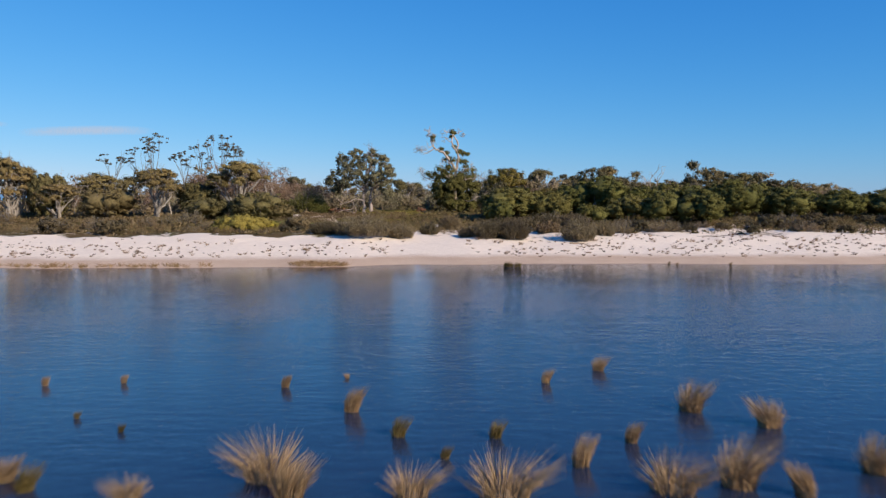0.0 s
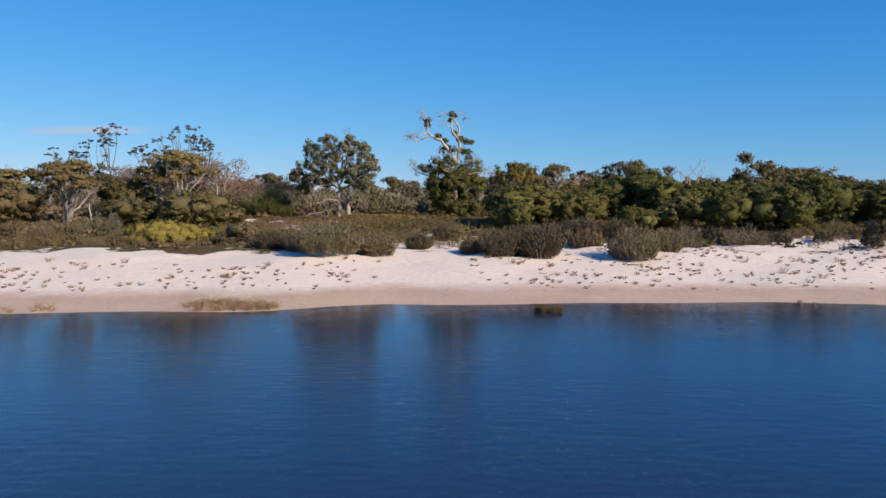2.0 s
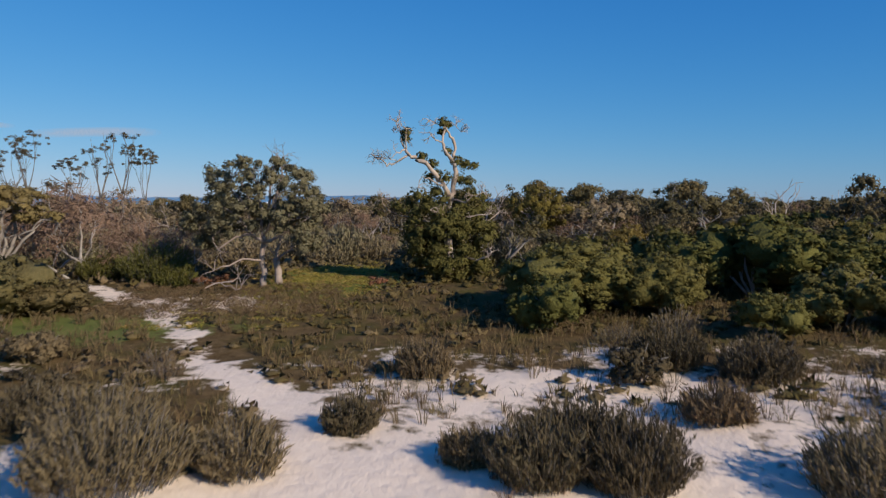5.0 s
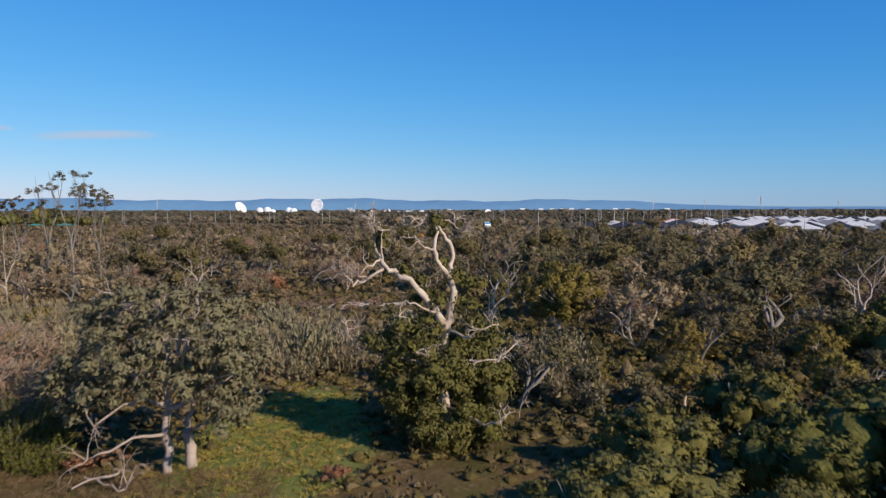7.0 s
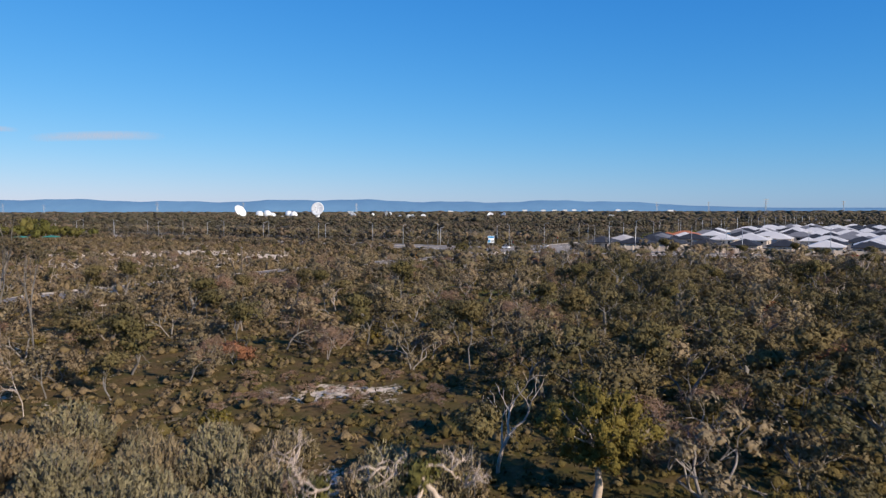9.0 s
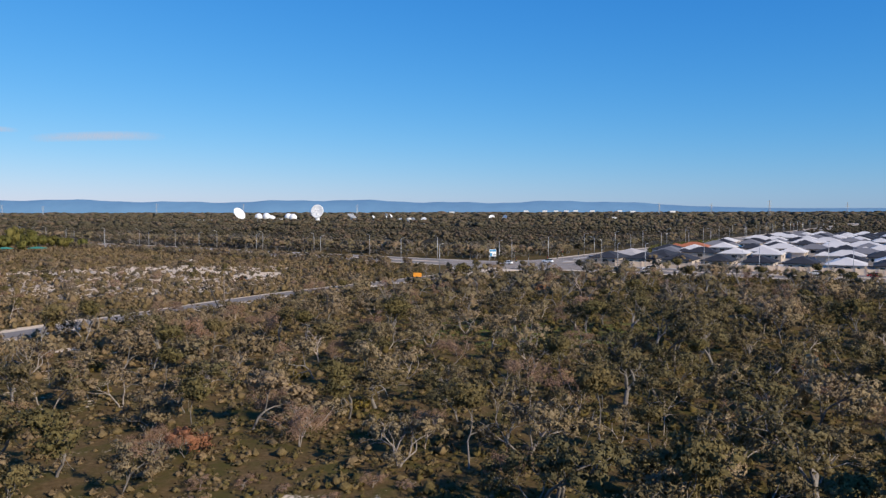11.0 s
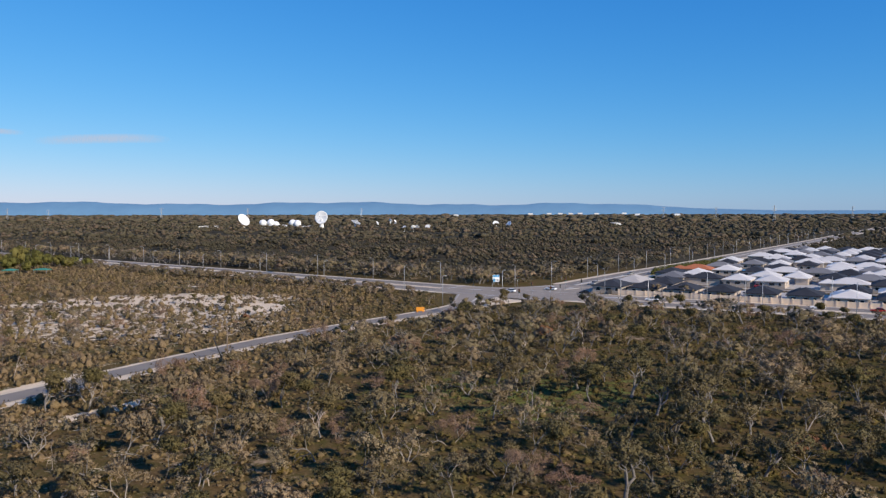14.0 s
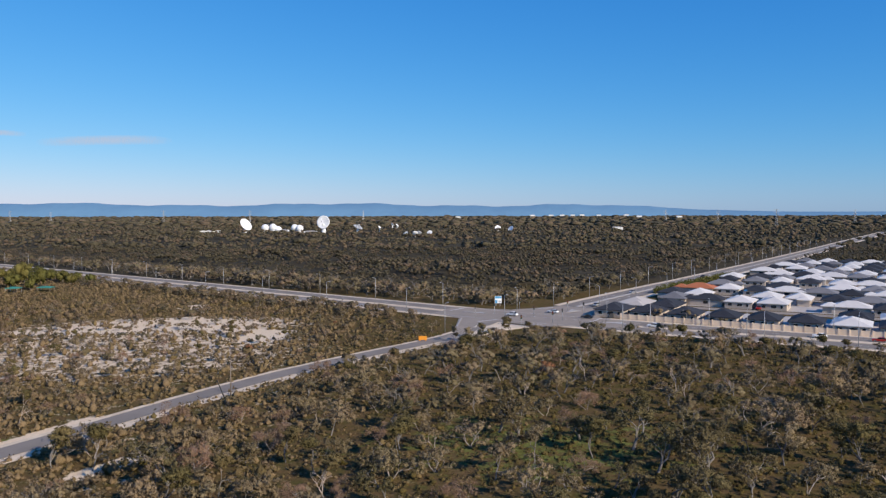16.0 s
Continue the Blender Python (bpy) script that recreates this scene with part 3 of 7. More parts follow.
def build_ground():
    xs = np.concatenate([-np.geomspace(4800, 95, 40), np.arange(-90, 90, 1.25), np.geomspace(95, 4800, 40)])
    ys = np.concatenate([np.linspace(-900, 22, 20), np.arange(26, 52, 2.6), np.arange(52, 106, 0.7), np.arange(106, 440, 3.5), np.geomspace(442, 4900, 45)])
    X, Y = np.meshgrid(xs, ys)
    Z = G(X, Y)
    nx, ny = len(xs), len(ys)
    idx = np.arange(nx * ny).reshape(ny, nx)
    faces = np.stack([idx[:-1, :-1], idx[:-1, 1:], idx[1:, 1:], idx[1:, :-1]], -1).reshape(-1, 4)
    me = mesh_from("ground", np.stack([X, Y, Z], -1).reshape(-1, 3), faces, GROUND, True)
    for nm, v in zip(("sand", "grass", "damp", "far"), zones(X, Y)):
        me.attributes.new(nm, "FLOAT", "POINT").data.foreach_set("value", v.ravel().astype(np.float32))
    tagged(new("ground", me), "white sand beach rising into brown bushland floor", "ground", kind="structure")


build_ground()
bm = bmesh.new()
bmesh.ops.create_grid(bm, x_segments=40, y_segments=20, size=1, matrix=Matrix.Translation((0, -70, 0)) @ Matrix.Diagonal((1500, 140, 1, 1)))
tagged(new("water", bm_mesh("water", bm, WATER)), "dark blue rippled lake water with sky reflections", "lake", kind="structure")


def build_hills():
    """The low range on the horizon, its distance haze painted in as blue."""
    verts, faces = [], []
    n = 160
    for i in range(n):
        a = radians(-52 + 104 * i / (n - 1))
        u = math.tan(a)
        top = 86 + 7 * math.sin(i * 0.21) + 4 * math.sin(i * 0.63 + 1) + 2 * math.sin(i * 1.7)
        top = 44 + (top - 44) * float(1 - smooth(0.12, 0.46, u)) + 10 * float(smooth(0.3, -0.6, u))
        for k, (d, h) in enumerate(((4560, 0.0), (4600, 0.35), (4680, 0.8), (4760, 1.0))):
            verts.append((math.tan(a) * d, d, 14 + (top - 14) * h))
    for i in range(n - 1):
        for k in range(3):
            faces.append((i * 4 + k, (i + 1) * 4 + k, (i + 1) * 4 + k + 1, i * 4 + k + 1))
    tagged(new("backdrop", mesh_from("backdrop", verts, faces, HILL, True)), "low range of wooded hills painted haze blue", "hills", kind="structure")


build_hills()


def build_cloud(name, cx, cz, length, thick, seed):
    nx, nz = 40, 10
    verts, faces, core = [], [], []
    for j in range(nz + 1):
        for i in range(nx + 1):
            u, v = i / nx * 2 - 1, j / nz * 2 - 1
            verts.append((u * length / 2, 14 * math.sin(u * 5 + seed), v * thick / 2 + 6 * math.sin(u * 3 + seed)))
            core.append(max(0.0, (1 - u * u) * (1 - v * v)))
    for j in range(nz):
        for i in range(nx):
            faces.append((j * (nx + 1) + i, j * (nx + 1) + i + 1, (j + 1) * (nx + 1) + i + 1, (j + 1) * (nx + 1) + i))
    me = mesh_from(name, verts, faces, CLOUD, True)
    me.attributes.new("core", "FLOAT", "POINT").data.foreach_set("value", np.array(core, np.float32))
    ob = new(name, me)
    ob.location = (cx, 4400, cz)
    ob.visible_shadow = False
    tagged(ob, "thin mauve-grey streak of cloud above the horizon", "cloud", kind="structure")


build_cloud("cloud", -1950, 448, 860, 64, 1.0)
build_cloud("cloud", -2560, 492, 380, 40, 2.0)

# ---- roads ----
def strip(line, half0, half1, lift, step=6.0):
    """A ribbon along a polyline between two sideways offsets, laid on the ground."""
    verts, faces = [], []
    pts = []
    for (ax, ay), (bx, by) in zip(line[:-1], line[1:]):
        n = max(1, int(math.hypot(bx - ax, by - ay) / step))
        pts += [(ax + (bx - ax) * i / n, ay + (by - ay) * i / n) for i in range(n)]
    pts.append(line[-1])
    for _ in range(3):
        pts = [pts[0]] + [((a[0] + 2 * b[0] + c[0]) / 4, (a[1] + 2 * b[1] + c[1]) / 4) for a, b, c in zip(pts[:-2], pts[1:-1], pts[2:])] + [pts[-1]]
    for i, (x, y) in enumerate(pts):
        x0, y0 = pts[max(i - 1, 0)]
        x1, y1 = pts[min(i + 1, len(pts) - 1)]
        L = math.hypot(x1 - x0, y1 - y0)
        nx, ny = -(y1 - y0) / L, (x1 - x0) / L
        for h in (half0, half1):
            verts.append((x + nx * h, y + ny * h, Gf(x + nx * h, y + ny * h) + lift))
    for i in range(len(pts) - 1):
        faces.append((2 * i, 2 * i + 2, 2 * i + 3, 2 * i + 1))
    return verts, faces, pts


def solid_strip(line, a, b, lift, thick):
    """A ribbon with sides, for kerbs and raised medians."""
    v, f, pts = strip(line, a, b, lift)
    n = len(v)
    low = [(x, y, z - thick) for x, y, z in v]
    faces = list(f)
    for i in range(n // 2 - 1):
        faces.append((2 * i, 2 * i + n, 2 * i + 2 + n, 2 * i + 2))
        faces.append((2 * i + 1, 2 * i + 3, 2 * i + 3 + n, 2 * i + 1 + n))
    return v + low, faces


def slab(name, line, a, b, lift, mat, parent):
    v, f, _ = strip(line, a, b, lift)
    return part(name, mesh_from(name, v, f, mat), parent)


def road_lines(name, line, offset, width, dash, gap, lift, parent, start=0):
    """Painted dashes, one piece each."""
    _, _, pts = strip(line, 0, 1, 0, 3.0)
    me = mesh_from(name, [(-dash / 2, -width / 2, 0), (dash / 2, -width / 2, 0), (dash / 2, width / 2, 0), (-dash / 2, width / 2, 0)], [(0, 1, 2, 3)], LINE_PAINT)
    run, nxt = 0.0, start
    for (ax, ay), (bx, by) in zip(pts[:-1], pts[1:]):
        L = math.hypot(bx - ax, by - ay)
        if run >= nxt and 120 < ay < 620:
            nx, ny = -(by - ay) / L, (bx - ax) / L
            x, y = ax + nx * offset, ay + ny * offset
            slope = math.atan2(Gf(bx, by) - Gf(ax, ay), L)
            part(name, me, parent, m=Matrix.Translation((x, y, Gf(x, y) + lift)) @ Matrix.Rotation(math.atan2(by - ay, bx - ax), 4, "Z") @ Matrix.Rotation(-slope, 4, "Y"))
            nxt = run + dash + gap
        run += L


road = thing("road", "wide grey dual carriageway with sandy verges and pale kerbs", "road", kind="structure")
slab("verge", MAIN_ROAD, -14.5, 14.5, 0.05, VERGE, road)
slab("carriageway", MAIN_ROAD, -11.0, -2.0, 0.11, ASPHALT, road)
slab("carriageway", MAIN_ROAD, 2.0, 10.5, 0.11, ASPHALT, road)
for off in (-11.3, 10.5):
    v, f = solid_strip(MAIN_ROAD, off, off + 0.3, 0.24, 0.25)
    part("kerb", mesh_from("kerb", v, f, CONCRETE), road)
for seg in (MAIN_ROAD[:7], MAIN_ROAD[10:]):
    v, f = solid_strip(seg, -2.0, 2.0, 0.2, 0.2)
    part("median", mesh_from("median", v, f, VERGE), road)
road_lines("lane_line", MAIN_ROAD, -6.5, 0.2, 3, 9, 0.125, road)
road_lines("lane_line", MAIN_ROAD, 6.3, 0.2, 3, 9, 0.125, road)
cross = thing("road", "grey suburban road running away beside the houses", "road", kind="structure")
slab("verge", CROSS_ROAD[2:], -12, 11, 0.07, VERGE, cross)
slab("carriageway", CROSS_ROAD, -8.0, 7.5, 0.135, ASPHALT, cross)
road_lines("lane_line", CROSS_ROAD[2:], -3.8, 0.2, 3, 9, 0.15, cross)
road_lines("lane_line", CROSS_ROAD[2:], 3.8, 0.2, 3, 9, 0.15, cross)
v, f = solid_strip(CROSS_ROAD[2:], -0.9, 0.9, 0.28, 0.2)
part("median", mesh_from("median", v, f, CONCRETE), cross)
minor = thing("road", "narrow sealed bush road with pale sandy edges", "road", kind="structure")
slab("verge", BUSH_ROAD, -6.0, 4.6, 0.09, VERGE, minor)
slab("carriageway", BUSH_ROAD, -2.9, 2.9, 0.16, ASPHALT, minor)
# the junction's apron, the slip lane, its splitter islands and stop lines
def flat_patch(name, outline, lift, mat, raised=0.0):
    bm = bmesh.new()
    face = bm.faces.new([bm.verts.new((x, y, Gf(x, y) + lift)) for x, y in outline])
    if raised:
        ext = bmesh.ops.extrude_face_region(bm, geom=[face])
        bmesh.ops.translate(bm, verts=[e for e in ext["geom"] if isinstance(e, bmesh.types.BMVert)], vec=(0, 0, raised))
    return part(name, bm_mesh(name, bm, mat), road)


flat_patch("apron", [(-3, 399), (6.5, 384), (13, 373), (23, 376), (35, 364), (52, 366), (66, 356), (72, 372), (60, 386), (66, 409), (50, 421), (38, 414), (28, 409), (5, 417)], 0.17, ASPHALT_PALE)
flat_patch("slip_lane", [(-0.3, 332.8), (4.1, 349.5), (5.2, 365), (6.5, 384), (14, 375), (11.2, 362), (9.3, 349.6), (5.4, 325.8)], 0.18, ASPHALT_PALE)
flat_patch("traffic_island", [(8.4, 341.5), (12.5, 356), (15.5, 364), (21.5, 371.5), (31, 362.5), (19, 353), (10.6, 339.5)], 0.15, VERGE, 0.12)
flat_patch("traffic_island", [(49.3, 400.1), (55.9, 404.5), (52.7, 409)], 0.18, CONCRETE, 0.15)
flat_patch("traffic_island", [(55.7, 374.8), (66.5, 368.1), (64.5, 373.5)], 0.18, CONCRETE, 0.15)
flat_patch("traffic_island", [(8, 402), (17, 396.6), (16, 400.4)], 0.18, CONCRETE, 0.15)
for a, b, w in (((20.5, 371.5), (31.5, 363.8), 0.25), ((7.5, 384.5), (5.6, 364), 0.2), ((14.4, 374), (11.6, 361), 0.2)):
    v, f = solid_strip([a, b], -w, w, 0.33, 0.2)
    part("kerb", mesh_from("kerb", v, f, CONCRETE), road)
for a, b in (((3, 405.5), (9, 414)), ((21, 381), (13.5, 376.5)), ((60, 384), (54, 374.5)), ((46, 415.5), (39.5, 412)), ((63, 370), (66, 374.5)), ((30, 372), (36, 368.5))):
    v, f, _ = strip([a, b], -0.25, 0.25, 0.195, 2.0)
    part("stop_line", mesh_from("stop_line", v, f, LINE_PAINT), road)
for k in range(9):
    a = (20 + k * 3.6, 398 - k * 2.15)
    v, f, _ = strip([a, (a[0] + 1.7, a[1] - 1.0)], -0.1, 0.1, 0.195, 2.0)
    part("lane_line", mesh_from("lane_line", v, f, LINE_PAINT), road)


def on_road(x, y, extra=0.0):
    for line, w in ((MAIN_ROAD, 30), (CROSS_ROAD, 25), (BUSH_ROAD, 9.5)):
        if float(near_path(np.array(x), np.array(y), line, w)[1]) < w / 2 + extra:
            return True
    return 0 < x < 68 and 350 < y < 425


# ---- trees and shrubs ----
RNG = np.random.default_rng(11)


def bush_tree(name, label, group, seed, height, spread, leaf_mat, bark, clump=0.62, per=26, leaf=(0.26, 0.12), depth=2, trunk=0.3, stems=1, kids=(2, 4), bare=False):
    """A crooked low tree: forked trunk with limbs and tufted leaf clumps."""
    rng = np.random.default_rng(seed)
    verts, faces, tips = [], [], []
    for s in range(stems):
        d = np.array([rng.normal() * 0.25, rng.normal() * 0.25, 1.0]) if stems == 1 else np.array([math.cos(s * 2.4 + seed) * 0.55, math.sin(s * 2.4 + seed) * 0.55, 1.0])
        branch_out(rng, verts, faces, (0, 0, -0.25), d, height * trunk + 0.25, 0.016 * height * (0.8 if stems > 1 else 1), depth, tips, kids, 0.62, 0.68, 0.26)
    tips = np.array(tips)
    top = tips[:, 2].max()
    k = np.array([spread / max(1e-3, np.abs(tips[:, :2]).max()), 1, 1])
    scale = np.array([k[0], k[0], (height - clump * 0.6) / top])
    verts = np.array(verts) * scale
    tips = tips * scale
    ob = thing(name, label, "tree", group)
    part("trunk", mesh_from("trunk", verts, faces, bark, True), ob)
    if per:
        n = 9 if not bare else 12
        d = unit(rng.normal(size=(n, 3)) + np.array([0, 0, 0.45]))
        cen = d * rng.uniform(0.5, 0.85, (n, 1)) * np.array([spread, spread, height * 0.3]) + np.array([0, 0, height * (0.62 if stems == 1 else 0.5)])
        cen = np.concatenate([tips[rng.permutation(len(tips))[:3]], cen])
        cen[:, 2] = np.minimum(cen[:, 2], height - clump * 0.6)
        part("crown", leafy("crown", rng, cen, rng.uniform(0.75, 1.2, len(cen)) * clump, per, *leaf, leaf_mat, core=0.0 if bare else 0.6), ob)
    return ob


def banksia_tree(label, group, seed, height, spread, leaf_mat, bark, clumps=46, per=30, leaf=(0.13, 0.058), stems=1, name="banksia_tree", radius=0.56):
    """A wide low tree: pale trunk forking near the ground, many limbs, leaf rosettes at their ends."""
    rng = np.random.default_rng(seed)
    verts, faces, tips = [], [], []
    for s in range(stems):
        a = s * 2.2 + seed
        d = np.array([rng.normal() * 0.2, rng.normal() * 0.2, 1.0]) if stems == 1 else np.array([math.cos(a) * 0.6, math.sin(a) * 0.6, 1.0])
        branch_out(rng, verts, faces, (0, 0, -0.25), d, height * 0.3 + 0.25, 0.021 * height * (0.75 if stems > 1 else 1), 3, tips, (2, 4), 0.6, 0.72, 0.2, 0.03)
    tips = np.array(tips)
    k = spread / np.percentile(np.abs(tips[:, :2]), 92)
    scale = np.array([k, k, (height - 0.35) / tips[:, 2].max()])
    verts, tips = np.array(verts) * scale, tips * scale
    tips = tips[tips[:, 2] > height * 0.38]
    ob = thing(name, label, "tree", group)
    part("trunk", mesh_from("trunk", verts, faces, bark, True), ob)
    cen = tips[rng.integers(0, len(tips), clumps)] + rng.normal(size=(clumps, 3)) * np.array([0.45, 0.45, 0.22])
    cen[:, 2] = np.clip(cen[:, 2], height * 0.35, height - 0.25)
    part("crown", leafy("crown", rng, cen, rng.uniform(0.6, 1.15, clumps) * radius, per, *leaf, leaf_mat, 0.7, core=0.5, level=0), ob)
    return ob


def dome_tree(seed, height, width, leaf_mat=None, per=70, n=120, bark=None, label="dense rounded olive-green paperbark with pale crooked stems", fine=True, leaf=(0.09, 0.04), low=0.1, flatz=1.3):
    """A dense domed paperbark: leaf clumps over a rounded shell, crooked stems below."""
    rng = np.random.default_rng(seed)
    leaf_mat, bark = leaf_mat or LEAF_PAPERBARK, bark or BARK_PALE
    verts, faces, tips = [], [], []
    for s in range(int(rng.integers(3, 6))):
        a = rng.uniform(0, 6.28)
        branch_out(rng, verts, faces, (math.cos(a) * 0.3, math.sin(a) * 0.3, -0.3), (math.cos(a) * 0.6, math.sin(a) * 0.6, 1), height * 0.4, 0.022 * height, 2, tips, (2, 3), 0.55)
    verts = np.array(verts)
    verts *= np.array([width * 0.4 / np.abs(verts[:, :2]).max()] * 2 + [height * 0.85 / verts[:, 2].max()])
    k = 9
    a = np.arange(k) * 1.257 + rng.uniform(0, 0.8, k)
    away = width * rng.uniform(0.2, 0.33, k)
    lc = np.stack([np.cos(a) * away, np.sin(a) * away, height * (low + rng.uniform(0.24, 0.5, k))], 1)
    lc[0] = (0, 0, height * 0.64)
    lr = np.full(k, width * 0.23) * rng.uniform(0.75, 1.15, k)
    squash = np.tile([1, 1, min(flatz, 0.36 * height / lr[0])], (k, 1))
    pick = rng.integers(0, k, n)
    d = unit(rng.normal(size=(n, 3)) + np.array([0, 0, 0.3]))
    cen = lc[pick] + d * (lr[pick, None] * squash[pick]) * rng.uniform(0.84, 1.0, (n, 1))
    cen[:, 2] = np.clip(cen[:, 2], height * low, height * 0.95)
    rad = rng.uniform(0.05, 0.095, n) * width
    ob = thing("paperbark_tree", label, "tree", "trees behind the beach")
    part("trunk", mesh_from("trunk", verts, faces, bark, True), ob)
    part("crown", leafy("crown", rng, cen, rad, per, *leaf, leaf_mat, flat=0.85, wild=0.9, core=0.55, level=1, lobes=(lc, lr * 0.72, squash)), ob)
    return ob


def round_gum(seed, height, spread, leaf_mat):
    """A full-crowned tree: one pale leaning trunk under a deep uneven crown of leaf bunches."""
    rng = np.random.default_rng(seed)
    verts, faces = [], []
    top = np.array([0.2, 0, height * 0.42])
    tube(verts, faces, *crook(rng, [(0, 0, -0.3), (0.05, 0, height * 0.2), tuple(top)], [0.24, 0.21, 0.17], 0.04), 8)
    n = 120
    d = unit(rng.normal(size=(n, 3)) + np.array([0, 0, 0.15]))
    bulge = 1 + 0.22 * np.sin(d[:, 0] * 4 + seed) * np.sin(d[:, 1] * 5 + d[:, 2] * 3)
    cen = d * (rng.uniform(0.5, 1.0, n) * bulge)[:, None] * np.array([spread, spread, height * 0.34]) + np.array([0, 0, height * 0.6])
    for c in cen[::6]:
        tube(verts, faces, *crook(rng, [tuple(top * 0.9), tuple(top * 0.5 + c * 0.5), tuple(c)], [0.1, 0.06, 0.03], 0.1), 5)
    ob = thing("olive_tree", "leafy yellow-olive tree with pale trunk above the heath", "tree", "olive bushland trees")
    part("trunk", mesh_from("trunk", verts, faces, BARK_GNARLED, True), ob)
    part("crown", leafy("crown", rng, cen, rng.uniform(0.36, 0.7, n), 64, 0.11, 0.05, leaf_mat, 0.8, core=0.55), ob)
    return ob


def layered_tree(seed, height, width, leaf_mat):
    """A flat-topped tree: crooked pale limbs carrying flat plates of fine leafage in layers."""
    rng = np.random.default_rng(seed)
    verts, faces, cen, rad = [], [], [], []
    for s in range(13):
        a, f = s * 2.4 + rng.uniform(0, 0.5), rng.uniform(0.25, 1.0)
        end = np.array([math.cos(a) * width * 0.42 * f, math.sin(a) * width * 0.42 * f, height * (0.9 - 0.42 * f ** 2 + rng.uniform(-0.1, 0.05))])
        knee = end * np.array([0.45, 0.45, 0.45]) + rng.normal(size=3) * 0.25
        pts = [(rng.normal() * 0.1, rng.normal() * 0.1, -0.3), tuple(knee * np.array([0.4, 0.4, 0.6])), tuple(knee), tuple(end * np.array([0.8, 0.8, 0.86])), tuple(end)]
        tube(verts, faces, *crook(rng, pts, [0.15, 0.12, 0.1, 0.07, 0.04], 0.12), 6)
        for k in range(4):
            branch_out(rng, verts, faces, np.array(pts[-1 - k % 2]), unit(rng.normal(size=3) + np.array([0, 0, 0.5])), 0.8, 0.04, 2, [], (2, 3), 0.7, 0.7, 0.3, 0.0)
        plate = width * rng.uniform(0.14, 0.22)
        for k in range(15):
            b, q = rng.uniform(0, 6.28), math.sqrt(rng.uniform())
            cen.append(end + np.array([math.cos(b) * q * plate, math.sin(b) * q * plate, 0.35 * (1 - q * q) + rng.normal() * 0.08]))
            rad.append(rng.uniform(0.3, 0.55))
    ob = thing("paperbark_tree", "flat-topped olive paperbark on bare crooked pale limbs", "tree", "trees behind the beach")
    part("trunk", mesh_from("trunk", verts, faces, BARK_PALE, True), ob)
    part("crown", leafy("crown", rng, np.array(cen), np.array(rad), 48, 0.1, 0.042, leaf_mat, 0.6, core=0.6, level=1), ob)
    return ob


def gum_tree(seed, height, width, label, clumps=16, bark=None, first=0.42):
    """A tall open gum: long forking pale limbs with separate umbrella tufts at their ends."""
    rng = np.random.default_rng(seed)
    verts, faces, tips = [], [], []
    pts, d = limb(rng, verts, faces, (0, 0, -0.3), (0.05, 0, 1), height * first, 0.018 * height, 0.013 * height, 0.08, 5, 7)
    for k in range(4):
        a = k * 1.7 + rng.uniform(0, 1)
        branch_out(rng, verts, faces, pts[-1 - (k % 2)], (math.cos(a) * 0.55, math.sin(a) * 0.55, 1), height * 0.26, 0.01 * height, 2, tips, (2, 3), 0.42, 0.7, 0.12, 0.1)
    verts, tips = np.array(verts), np.array(tips)
    s = np.array([width / 2 / np.abs(tips[:, :2]).max()] * 2 + [(height - 0.6) / tips[:, 2].max()])
    verts, tips = verts * s, tips * s
    ob = thing("gum_tree", label, "tree", "tall gums")
    part("trunk", mesh_from("trunk", verts, faces, bark or BARK_GREY, True), ob)
    keep = tips[rng.permutation(len(tips))[:clumps]]
    cen = np.repeat(keep, 4, axis=0) + rng.normal(size=(len(keep) * 4, 3)) * np.array([0.6, 0.6, 0.2]) * height / 16
    part("crown", leafy("crown", rng, cen, rng.uniform(0.25, 0.5, len(cen)) * height / 16, 36, 0.12, 0.045, LEAF_GUM_DARK, 0.6, core=0.4, level=0), ob)
    return ob


